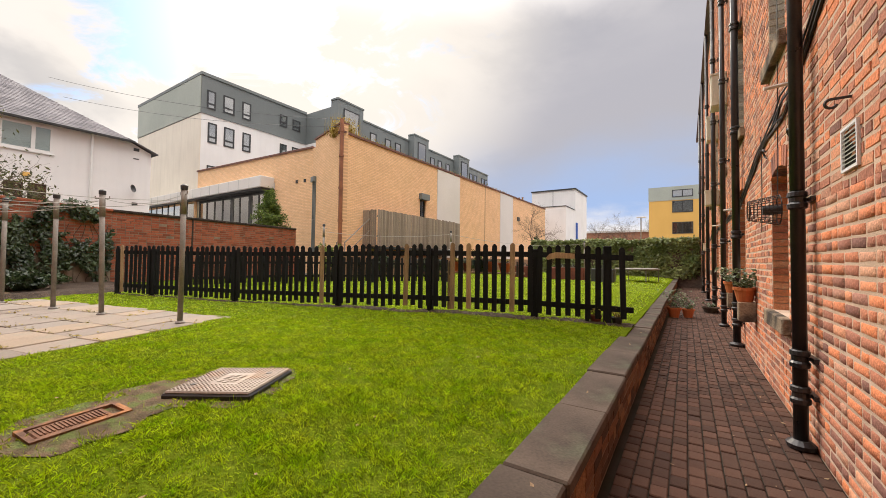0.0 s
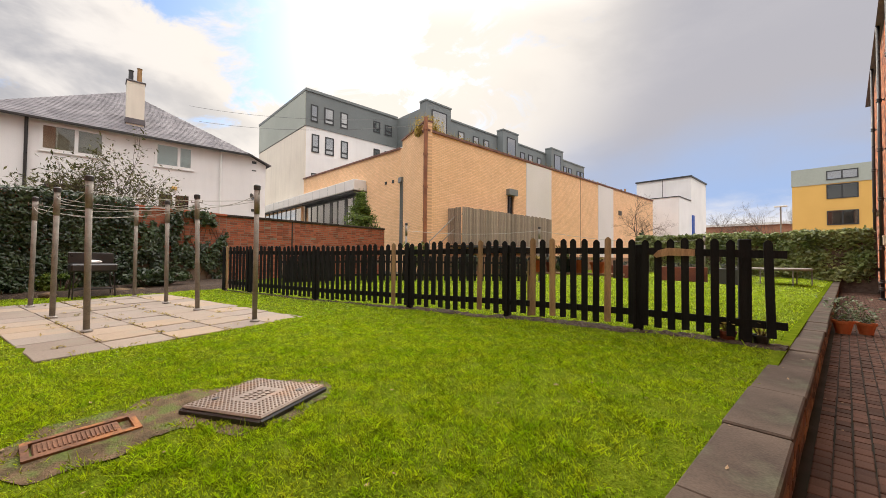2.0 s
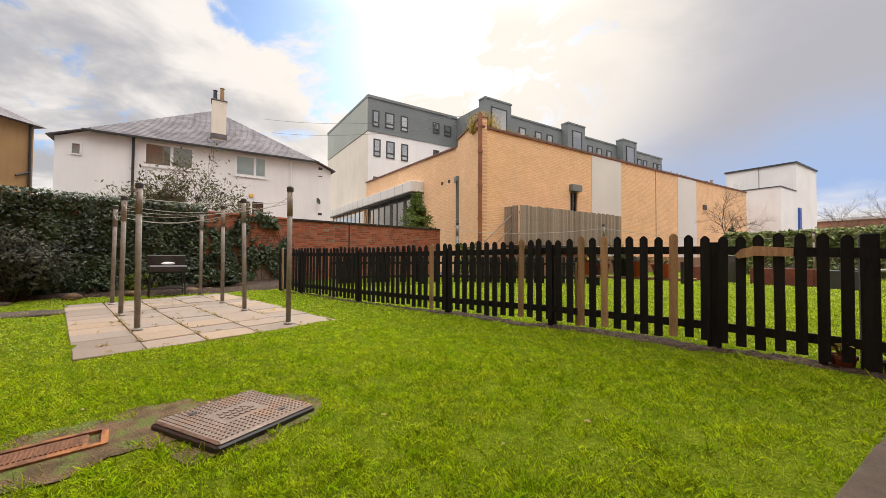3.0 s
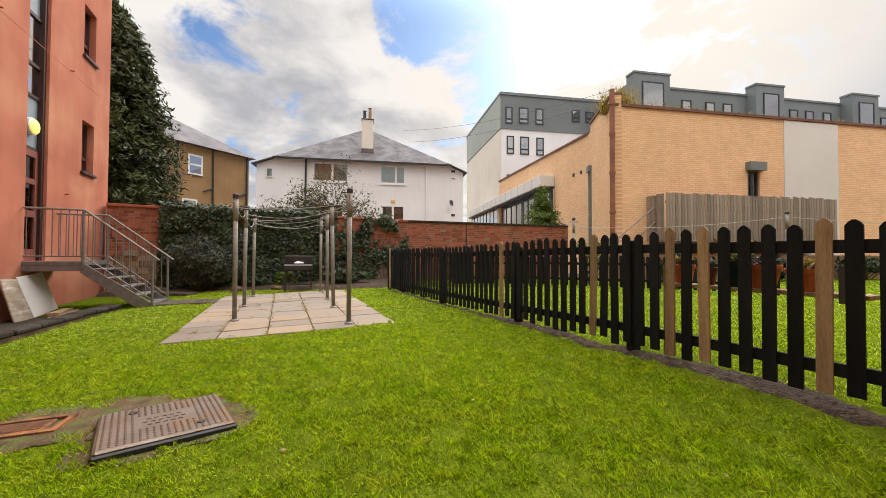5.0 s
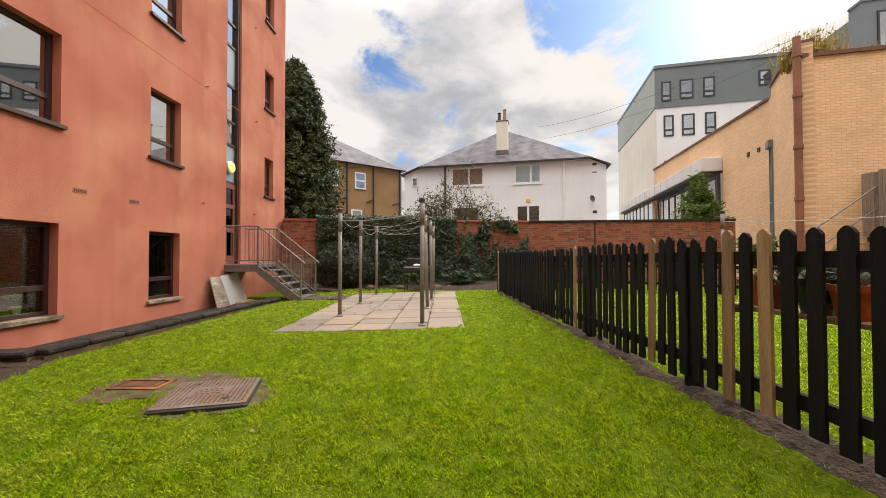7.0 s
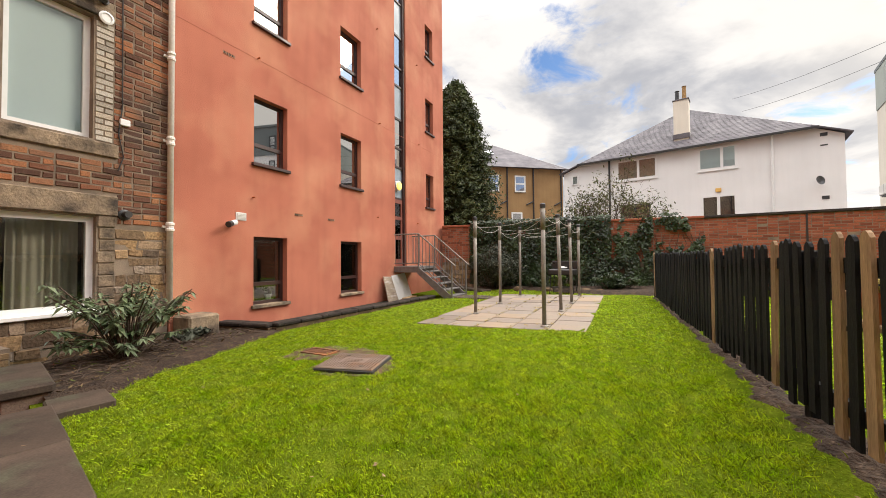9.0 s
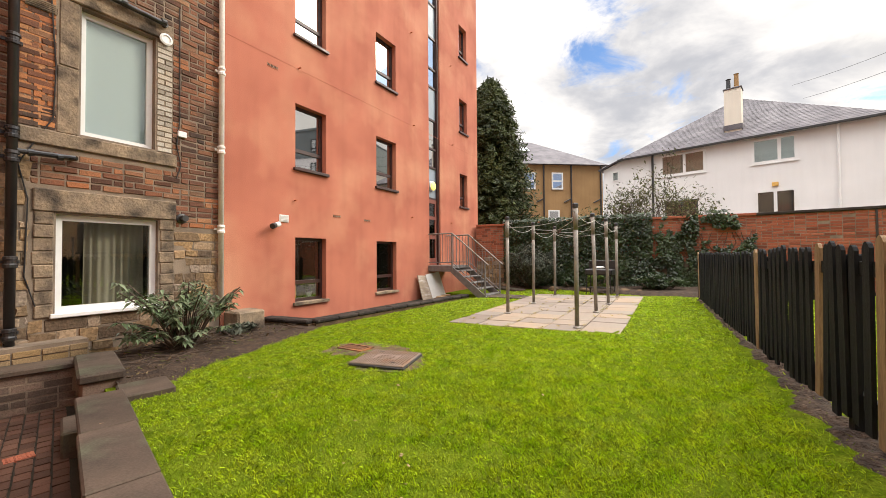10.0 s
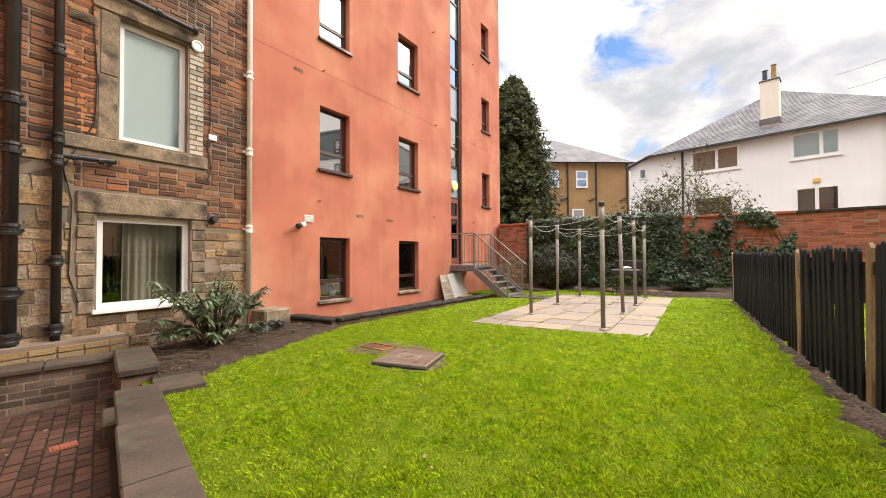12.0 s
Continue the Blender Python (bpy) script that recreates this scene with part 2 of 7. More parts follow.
M_brick_grey = mat("worn_pale_brick", (0.16, 0.115, 0.09), rough=0.92, scale=4, fine=80, bump=0.6, grain=0.35, by="island", ramp=[(0, (0.075, 0.054, 0.042)), (0.5, (0.13, 0.095, 0.075)), (1, (0.17, 0.12, 0.092))], vary=0.2, stain=(0.04, 0.032, 0.025), stain_at=(0.52, 0.7), stain_scale=1.6)
M_brick_buff = mat("buff_footing_brick", (0.26, 0.17, 0.085), rough=0.92, scale=4, fine=80, bump=0.6, grain=0.35, by="island", ramp=[(0, (0.17, 0.11, 0.06)), (0.6, (0.27, 0.18, 0.085)), (1, (0.21, 0.15, 0.09))], vary=0.2)
M_brick_wall = mat("garden_wall_brick", (0.3, 0.12, 0.08), rough=0.9, scale=4, fine=80, bump=0.5, grain=0.3, by="island", ramp=WALL_RAMP, vary=0.2)
M_stone = mat("rubble_stone", (0.2, 0.13, 0.08), rough=0.95, scale=5, fine=30, bump=1.0, depth=0.012, grain=0.4, by="island", ramp=STONE_RAMP, vary=0.2)
M_mortar = mat("lime_mortar", (0.6, 0.45, 0.34), (0.5, 0.36, 0.265), rough=0.95, scale=3, fine=120, bump=0.6, grain=0.25)
M_mortar_dark = mat("sooty_mortar", (0.27, 0.21, 0.155), (0.16, 0.125, 0.095), rough=0.95, scale=3, fine=120, bump=0.6, grain=0.25)
M_brick_far = brick_mat("far_red_brick", (0.42, 0.16, 0.09), (0.28, 0.1, 0.06), (0.36, 0.28, 0.2))
BUFF = ((0.86, 0.56, 0.33), (0.77, 0.48, 0.265), (0.62, 0.4, 0.24))
M_buff = brick_mat("buff_brick", *BUFF)
M_render = mat("terracotta_render", (0.5, 0.175, 0.11), (0.4, 0.135, 0.088), rough=0.9, scale=0.9, fine=60, bump=0.5, depth=0.005, grain=0.13, stain=(0.58, 0.27, 0.165), stain_at=(0.48, 0.74), stain_scale=0.7, streak=0.08)
M_white = mat("white_render", (0.8, 0.79, 0.78), (0.74, 0.73, 0.72), rough=0.9, scale=0.5, fine=40, bump=0.25, grain=0.04, streak=0.03)
M_cream = mat("cream_render", (0.74, 0.68, 0.58), (0.68, 0.62, 0.53), rough=0.9, scale=0.4, fine=40, bump=0.2, grain=0.05, streak=0.08)
M_grey_panel = mat("grey_cladding", (0.17, 0.19, 0.19), (0.14, 0.16, 0.16), rough=0.5, scale=0.3, fine=8, bump=0.05, grain=0.05)
M_green_panel = mat("grey_green_cladding", (0.36, 0.39, 0.34), (0.32, 0.35, 0.31), rough=0.55, scale=0.3, fine=8, bump=0.05, grain=0.06)
M_white_panel = mat("pale_panel", (0.68, 0.66, 0.63), (0.63, 0.61, 0.58), rough=0.7, scale=0.4, fine=20, bump=0.05, grain=0.04)
M_yellow = mat("ochre_panel", (0.7, 0.42, 0.12), (0.66, 0.39, 0.11), rough=0.7, scale=0.4, fine=20, bump=0.05, grain=0.04)
M_tan = mat("tan_roughcast", (0.36, 0.22, 0.1), (0.3, 0.18, 0.085), rough=0.95, scale=0.6, fine=50, bump=0.5, depth=0.01, grain=0.12, streak=0.08)
M_slate = mat("roof_slate", (0.135, 0.122, 0.13), (0.1, 0.092, 0.1), rough=0.65, scale=1.5, fine=30, bump=0.3, grain=0.18, by="island", vary=0.13)
M_cope = mat("coping_stone", (0.088, 0.064, 0.047), (0.05, 0.038, 0.03), rough=0.85, scale=2.5, fine=70, bump=0.5, grain=0.22, by="object", vary=0.15, stain=(0.1, 0.11, 0.07), stain_at=(0.55, 0.8), stain_scale=3)
M_kerb_cope = mat("mossy_dark_coping", (0.042, 0.033, 0.027), (0.022, 0.018, 0.016), rough=0.9, scale=6, fine=50, bump=0.9, depth=0.008, grain=0.4, by="object", vary=0.2, stain=(0.12, 0.11, 0.085), stain_at=(0.62, 0.74), stain_scale=9)
M_kerb_stone = mat("brown_kerb_stone", (0.16, 0.105, 0.06), (0.08, 0.055, 0.035), rough=0.95, scale=4, fine=40, bump=0.8, depth=0.008, grain=0.35)
M_plywood = mat("weathered_plywood", (0.36, 0.29, 0.22), (0.26, 0.2, 0.15), rough=0.85, scale=2, fine=30, bump=0.2, grain=0.2, stretch=(1, 1, 5), stain=(0.5, 0.45, 0.4), stain_at=(0.5, 0.7), stain_scale=3)
M_sill = mat("sandstone_dressing", (0.3, 0.225, 0.15), (0.17, 0.13, 0.095), rough=0.92, scale=5, fine=40, bump=1.0, depth=0.01, grain=0.32, stain=(0.06, 0.048, 0.038), stain_at=(0.5, 0.66), stain_scale=3.2)
M_paver = mat("block_paver", (0.1, 0.06, 0.045), rough=0.8, scale=5, fine=90, bump=0.5, grain=0.25, by="island", ramp=PAVER_RAMP, vary=0.2)
M_paver_piece = mat("block_paver_single", (0.1, 0.06, 0.045), rough=0.8, scale=5, fine=90, bump=0.5, grain=0.25, by="object", ramp=PAVER_RAMP, vary=0.2)
M_joint = mat("sandy_joint", (0.034, 0.026, 0.02), (0.024, 0.024, 0.016), rough=0.95, scale=4, fine=120, bump=0.5)
M_flag = mat("concrete_flag", (0.26, 0.24, 0.21), rough=0.9, scale=3, fine=70, bump=0.4, grain=0.15, by="object", ramp=FLAG_RAMP, vary=0.12, stain=(0.24, 0.22, 0.17), stain_at=(0.55, 0.8), stain_scale=2.5)
M_black_wood = mat("black_stained_timber", (0.0075, 0.0085, 0.0095), (0.005, 0.006, 0.007), rough=0.8, scale=3, fine=40, bump=0.5, grain=0.5, stretch=(6, 6, 0.6), by="object", vary=0.35, stain=(0.02, 0.018, 0.014), stain_at=(0.64, 0.82), stain_scale=1.4)
M_raw_wood = mat("bare_softwood", (0.36, 0.25, 0.14), (0.25, 0.17, 0.1), rough=0.8, scale=3, fine=30, bump=0.4, grain=0.3, stretch=(8, 8, 0.7), by="object", vary=0.25)
M_grey_wood = mat("silvered_timber", (0.3, 0.25, 0.2), (0.21, 0.17, 0.14), rough=0.9, scale=3, fine=30, bump=0.4, grain=0.25, stretch=(8, 8, 0.7), by="object", vary=0.25)
M_galv = mat("galvanised_steel", (0.27, 0.25, 0.22), (0.2, 0.185, 0.165), rough=0.62, metal=0.2, scale=8, fine=60, bump=0.1, grain=0.15)
M_rail = mat("grey_painted_steel", (0.2, 0.19, 0.185), (0.15, 0.145, 0.14), rough=0.5, metal=0.4, scale=8, fine=60, bump=0.1, grain=0.12)
M_iron = mat("black_cast_iron", (0.016, 0.016, 0.018), (0.026, 0.023, 0.022), rough=0.38, scale=5, fine=70, bump=0.2, grain=0.25, stain=(0.05, 0.035, 0.028), stain_at=(0.6, 0.8), stain_scale=4)
M_rust_pipe = mat("brown_downpipe", (0.17, 0.07, 0.045), (0.12, 0.05, 0.035), rough=0.5, scale=5, fine=70, bump=0.1)
M_rust_wire = mat("rusty_wire", (0.06, 0.04, 0.032), (0.035, 0.027, 0.024), rough=0.7, scale=8, fine=60, bump=0.2, grain=0.2)
M_white_pvc = mat("white_pvc", (0.78, 0.78, 0.77), (0.74, 0.74, 0.72), rough=0.35, scale=2, fine=20, bump=0.02, grain=0.03)
M_pale_pipe = mat("grimy_white_pipe", (0.82, 0.8, 0.77), (0.7, 0.66, 0.6), rough=0.6, scale=2, fine=30, bump=0.1, grain=0.1)
M_brown_frame = mat("brown_window_frame", (0.05, 0.02, 0.018), (0.036, 0.016, 0.014), rough=0.45, scale=2, fine=30, bump=0.05, grain=0.1)
M_door_red = mat("red_brown_door_paint", (0.24, 0.07, 0.045), (0.19, 0.055, 0.04), rough=0.5, scale=2, fine=30, bump=0.05, grain=0.1)
M_dark_frame = mat("dark_grey_frame", (0.035, 0.037, 0.04), (0.03, 0.032, 0.034), rough=0.45, scale=2, fine=30, bump=0.03, grain=0.08)
# near-black colour that holds the shade of unlit rooms, slots and gaps
M_unlit = mat("unlit_hollow", (0.05, 0.042, 0.037), (0.035, 0.03, 0.028), rough=0.9, scale=1, fine=10, bump=0.0, grain=0.1)
M_blue_panel = mat("blue_grey_panel", (0.3, 0.36, 0.42), (0.26, 0.32, 0.38), rough=0.35, scale=1, fine=10, bump=0.02, grain=0.05)
M_curtain = mat("oatmeal_curtain", (0.5, 0.43, 0.32), (0.42, 0.36, 0.27), rough=0.9, scale=3, fine=80, bump=0.2, grain=0.08)
M_blind = mat("pale_blind", (0.8, 0.87, 0.85), (0.76, 0.83, 0.81), rough=0.8, scale=1, fine=60, bump=0.05, grain=0.04)
M_glass = glass_mat("window_glass", (0.8, 0.84, 0.84), 0.04)
M_glass_bright = glass_mat("coated_window_glass", (0.6, 0.64, 0.66), 0.5)
M_soil = mat("bare_soil", (0.03, 0.02, 0.014), (0.07, 0.047, 0.032), rough=0.95, scale=9, fine=45, bump=1.0, depth=0.03, grain=0.55, stain=(0.14, 0.1, 0.07), stain_at=(0.62, 0.72), stain_scale=22)
M_cover = mat("rusted_iron_cover", (0.27, 0.215, 0.175), (0.18, 0.14, 0.11), rough=0.42, metal=0.4, scale=4, fine=70, bump=0.3, grain=0.2, stain=(0.28, 0.16, 0.09), stain_at=(0.54, 0.74), stain_scale=4)
M_rusty = mat("rusted_drain_iron", (0.2, 0.095, 0.05), (0.11, 0.06, 0.04), rough=0.75, metal=0.2, scale=9, fine=70, bump=0.6, grain=0.35, stain=(0.34, 0.15, 0.06), stain_at=(0.52, 0.66), stain_scale=7)
M_terracotta = mat("terracotta_pot", (0.55, 0.17, 0.06), (0.45, 0.13, 0.05), rough=0.6, scale=5, fine=40, bump=0.1, grain=0.1)
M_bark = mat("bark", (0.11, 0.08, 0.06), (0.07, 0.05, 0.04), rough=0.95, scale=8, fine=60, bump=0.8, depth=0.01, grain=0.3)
M_rope = mat("grey_line", (0.5, 0.5, 0.47), (0.42, 0.43, 0.4), rough=0.8, scale=20, fine=200, bump=0.1)
M_black_plastic = mat("black_plastic", (0.02, 0.02, 0.02), (0.03, 0.03, 0.03), rough=0.45, scale=5, fine=60, bump=0.05)
M_beige_metal = mat("beige_enamel", (0.62, 0.55, 0.42), (0.56, 0.5, 0.38), rough=0.5, scale=3, fine=30, bump=0.05, grain=0.06)
M_blue = mat("blue_plastic", (0.02, 0.1, 0.42), (0.02, 0.09, 0.36), rough=0.5, scale=3, fine=30, bump=0.05)
M_plank_red = mat("red_brown_planter", (0.16, 0.05, 0.03), (0.11, 0.035, 0.025), rough=0.7, scale=3, fine=40, bump=0.2)
M_ivy = leaf_mat("ivy_leaf", (0.014, 0.03, 0.01), (0.042, 0.07, 0.022), rough=0.4, clump=1.5)
M_hedge = leaf_mat("hedge_leaf", (0.095, 0.14, 0.035), (0.2, 0.23, 0.075), rough=0.5, clump=0.8)
M_conifer = leaf_mat("conifer_needle", (0.032, 0.048, 0.015), (0.07, 0.088, 0.025), rough=0.6, clump=1.2, through_light=0.1)
M_topiary = leaf_mat("dwarf_conifer_needle", (0.045, 0.085, 0.012), (0.15, 0.21, 0.035), rough=0.6, clump=5)
M_bush = leaf_mat("grey_green_leaf", (0.045, 0.055, 0.04), (0.13, 0.14, 0.105), rough=0.7, clump=4)
M_rhodo = leaf_mat("glossy_leaf", (0.075, 0.12, 0.05), (0.2, 0.25, 0.145), rough=0.35, clump=4)
M_autumn = leaf_mat("thin_olive_leaf", (0.05, 0.06, 0.022), (0.13, 0.13, 0.05), rough=0.6, clump=3)
M_straw = leaf_mat("dry_grass", (0.2, 0.17, 0.04), (0.38, 0.28, 0.07), rough=0.8, clump=1)
M_straw_pale = leaf_mat("pale_dry_blade", (0.42, 0.44, 0.1), (0.56, 0.52, 0.16), rough=0.6, clump=2)
M_grass = leaf_mat("lawn_grass", (0.235, 0.385, 0.007), (0.395, 0.5, 0.016), rough=0.42, clump=8.0, through_light=0.42, stain=(0.4, 0.42, 0.045), stain_at=(0.54, 0.95), stain_scale=2.4, vary=0.7)


def ground_mat():
    """Grass thatch near, darker and duller with soil patches; one sheet."""
    m = mat("turf", (0.07, 0.11, 0.006), (0.12, 0.16, 0.012), rough=0.95, scale=9, fine=60, bump=1.0, depth=0.02, grain=0.4, stain=(0.1, 0.095, 0.02), stain_at=(0.62, 0.8), stain_scale=2.2)
    m.node_tree.nodes["Principled BSDF"].inputs["Specular IOR Level"].default_value = 0.0
    # outside the garden the sheet is worn tarmac
    nt = m.node_tree
    p = nt.nodes["Principled BSDF"]
    grass_colour = p.inputs["Base Color"].links[0].from_socket
    tc, sep = nt.nodes.new("ShaderNodeTexCoord"), nt.nodes.new("ShaderNodeSeparateXYZ")
    nt.links.new(tc.outputs["Object"], sep.inputs[0])
    inside = None
    for axis, lo, hi in ((0, -14.6, 0.0), (1, -5.0, 26.0)):
        for op, v in (("GREATER_THAN", lo), ("LESS_THAN", hi)):
            n = nt.nodes.new("ShaderNodeMath")
            n.operation = op
            nt.links.new(sep.outputs[axis], n.inputs[0])
            n.inputs[1].default_value = v
            if inside is not None:
                k = nt.nodes.new("ShaderNodeMath")
                k.operation = "MULTIPLY"
                nt.links.new(inside, k.inputs[0])
                nt.links.new(n.outputs[0], k.inputs[1])
                n = k
            inside = n.outputs[0]
    mx = nt.nodes.new("ShaderNodeMix")
    mx.data_type = "RGBA"
    nt.links.new(inside, mx.inputs[0])
    mx.inputs[6].default_value = (0.16, 0.15, 0.14, 1)
    nt.links.new(grass_colour, mx.inputs[7])
    nt.links.new(mx.outputs[2], p.inputs["Base Color"])
    return m


M_ground = ground_mat()
M_earth = mat("trodden_earth", (0.15, 0.098, 0.055), (0.075, 0.055, 0.028), rough=0.95, scale=9, fine=90, bump=1.0, depth=0.015, grain=0.4, stain=(0.1, 0.13, 0.03), stain_at=(0.5, 0.62), stain_scale=7)


# ---- mesh helpers ----
def link_mesh(name, me, material, parent=None, label="", matrix=None):
    if material:
        me.materials.append(material)
    ob = new(name, me)
    if parent:
        ob.parent = parent
    if matrix is not None:
        ob.matrix_local = matrix
    if label:
        ob["label"] = label
    return ob


def part(name, bm, material, parent=None, label="", matrix=None, smooth=False):
    me = bpy.data.meshes.new(name)
    bmesh.ops.recalc_face_normals(bm, faces=bm.faces)
    if smooth:
        for f in bm.faces:
            f.smooth = True
    bm.to_mesh(me)
    bm.free()
    return link_mesh(name, me, material, parent, label, matrix)


def thing(name, matrix, label, category, group="", kind=""):
    ob = new(name)
    ob.matrix_world = matrix
    ob.empty_display_size = 0.1
    return tagged(ob, label, category, group, kind)


def box(bm, lo, hi, bevel=0.0, m=None):
    c = [(a + b) / 2 for a, b in zip(lo, hi)]
    d = [abs(b - a) for a, b in zip(lo, hi)]
    mm = Matrix.Translation(c) @ Matrix.Diagonal((*d, 1))
    r = bmesh.ops.create_cube(bm, size=1, matrix=(m @ mm) if m is not None else mm)
    if bevel:
        es = list({e for v in r["verts"] for e in v.link_edges})
        bmesh.ops.bevel(bm, geom=es, offset=bevel, segments=1, affect="EDGES", profile=0.5)
    return bm


def boxes(*pairs, bevel=0.0):
    bm = bmesh.new()
    for lo, hi in pairs:
        box(bm, lo, hi, bevel)
    return bm


def tube(bm, a, b, r1, r2=None, n=10, caps=True):
    a, b = Vector(a), Vector(b)
    d = b - a
    m = Matrix.Translation((a + b) / 2) @ d.to_track_quat("Z", "Y").to_matrix().to_4x4()
    bmesh.ops.create_cone(bm, cap_ends=caps, segments=n, radius1=r1, radius2=r1 if r2 is None else r2, depth=d.length, matrix=m)
    return bm


def tubes(*rows, n=10):
    bm = bmesh.new()
    for row in rows:
        tube(bm, *row, n=n)
    return bm


def lathe(profile, n=16, m=None):
    """A turned solid from (radius, height) pairs."""
    bm = bmesh.new()
    rings = []
    for r, z in profile:
        rings.append([bm.verts.new((r * math.cos(2 * math.pi * i / n), r * math.sin(2 * math.pi * i / n), z)) for i in range(n)])
    for a, b in zip(rings, rings[1:]):
        for i in range(n):
            bm.faces.new((a[i], a[(i + 1) % n], b[(i + 1) % n], b[i]))
    bm.faces.new(rings[0][::-1])
    bm.faces.new(rings[-1])
    if m is not None:
        bm.transform(m)
    return bm


def sag(a, b, drop, n=12):
    a, b = Vector(a), Vector(b)
    return [a.lerp(b, i / n) - Vector((0, 0, drop * 4 * (i / n) * (1 - i / n))) for i in range(n + 1)]


def cord(bm, points, r, n=5):
    rings = []
    for i, p in enumerate(points):
        d = (points[min(i + 1, len(points) - 1)] - points[max(i - 1, 0)]).normalized()
        u = d.cross(Vector((0.31, 0.17, 0.93)) if abs(d.z) < 0.9 else Vector((1, 0.2, 0))).normalized()
        w = d.cross(u)
        rings.append([bm.verts.new(p + (u * math.cos(2 * math.pi * k / n) + w * math.sin(2 * math.pi * k / n)) * r) for k in range(n)])
    for a, b in zip(rings, rings[1:]):
        for k in range(n):
            bm.faces.new((a[k], a[(k + 1) % n], b[(k + 1) % n], b[k]))
    bm.faces.new(rings[0][::-1])
    bm.faces.new(rings[-1])
    return bm


def prism(bm, outline, y0, y1):
    """An outline of (x, z) pairs drawn out from y0 to y1."""
    f = [bm.verts.new((x, y0, z)) for x, z in outline]
    b = [bm.verts.new((x, y1, z)) for x, z in outline]
    bm.faces.new(f)
    bm.faces.new(b[::-1])
    for i in range(len(outline)):
        j = (i + 1) % len(outline)
        bm.faces.new((f[i], b[i], b[j], f[j]))
    return bm


def pierced(s0, s1, z0, z1, holes, thick):
    """A wall from s0 to s1, y 0 to thick, with openings right through it."""
    xs = sorted({s0, s1, *[v for h in holes for v in h[:2]]})
    zs = sorted({z0, z1, *[v for h in holes for v in h[2:]]})
    xs, zs = [v for v in xs if s0 <= v <= s1], [v for v in zs if z0 <= v <= z1]
    bm = bmesh.new()
    grid = {}

    def v(i, k, y):
        if (i, k, y) not in grid:
            grid[i, k, y] = bm.verts.new((xs[i], y, zs[k]))
        return grid[i, k, y]

    def solid(i, k):
        if not (0 <= i < len(xs) - 1 and 0 <= k < len(zs) - 1):
            return False
        x, z = (xs[i] + xs[i + 1]) / 2, (zs[k] + zs[k + 1]) / 2
        return not any(a < x < b and c < z < d for a, b, c, d in holes)

    for i in range(len(xs) - 1):
        for k in range(len(zs) - 1):
            if not solid(i, k):
                continue
            for y in (0, thick):
                bm.faces.new((v(i, k, y), v(i + 1, k, y), v(i + 1, k + 1, y), v(i, k + 1, y)))
            for di, dk, a, b in ((-1, 0, (i, k), (i, k + 1)), (1, 0, (i + 1, k), (i + 1, k + 1)), (0, -1, (i, k), (i + 1, k)), (0, 1, (i, k + 1), (i + 1, k + 1))):
                if not solid(i + di, k + dk):
                    bm.faces.new((v(*a, 0), v(*b, 0), v(*b, thick), v(*a, thick)))
    return bm


def mass(name, verts, faces, material, parent=None, label="", smooth=False):
    """A mesh from number arrays."""
    me = bpy.data.meshes.new(name)
    verts, faces = np.asarray(verts, dtype=np.float32), np.asarray(faces, dtype=np.int32)
    nf, k = faces.shape
    me.vertices.add(len(verts))
    me.vertices.foreach_set("co", verts.ravel())
    me.loops.add(nf * k)
    me.loops.foreach_set("vertex_index", faces.ravel())
    me.polygons.add(nf)
    me.polygons.foreach_set("loop_start", np.arange(nf, dtype=np.int32) * k)
    me.polygons.foreach_set("loop_total", np.full(nf, k, dtype=np.int32))
    me.polygons.foreach_set("use_smooth", np.full(nf, smooth, dtype=bool))
    me.update(calc_edges=True)
    return link_mesh(name, me, material, parent, label)


BRICK_FACES = np.array([(0, 1, 5, 4), (3, 7, 6, 2), (0, 4, 7, 3), (1, 2, 6, 5), (4, 5, 6, 7)])


def block_mass(name, rows, material, parent, label="", rng=None, worn=0.0018, inset=0.004):
    """Many small blocks; rows of x0, x1, z0, z1, y_back, y_front."""
    rows = np.asarray(rows, dtype=float)
    x0, x1, z0, z1, yb, yf = rows.T
    ins = inset
    v = np.stack([np.stack([x0, yb, z0], 1), np.stack([x1, yb, z0], 1), np.stack([x1, yb, z1], 1), np.stack([x0, yb, z1], 1),
                  np.stack([x0 + ins, yf, z0 + ins], 1), np.stack([x1 - ins, yf, z0 + ins], 1), np.stack([x1 - ins, yf, z1 - ins], 1), np.stack([x0 + ins, yf, z1 - ins], 1)], 1)
    rng = rng or np.random.default_rng(3)
    v[:, 4:] += rng.normal(0, worn, v[:, 4:].shape) * np.array([1.0, 0.3, 1.0])
    f = BRICK_FACES[None] + 8 * np.arange(len(rows))[:, None, None]
    ob = mass(name, v.reshape(-1, 3), f.reshape(-1, 4), material, parent, label)
    ob["kind"] = "stuff"
    return ob


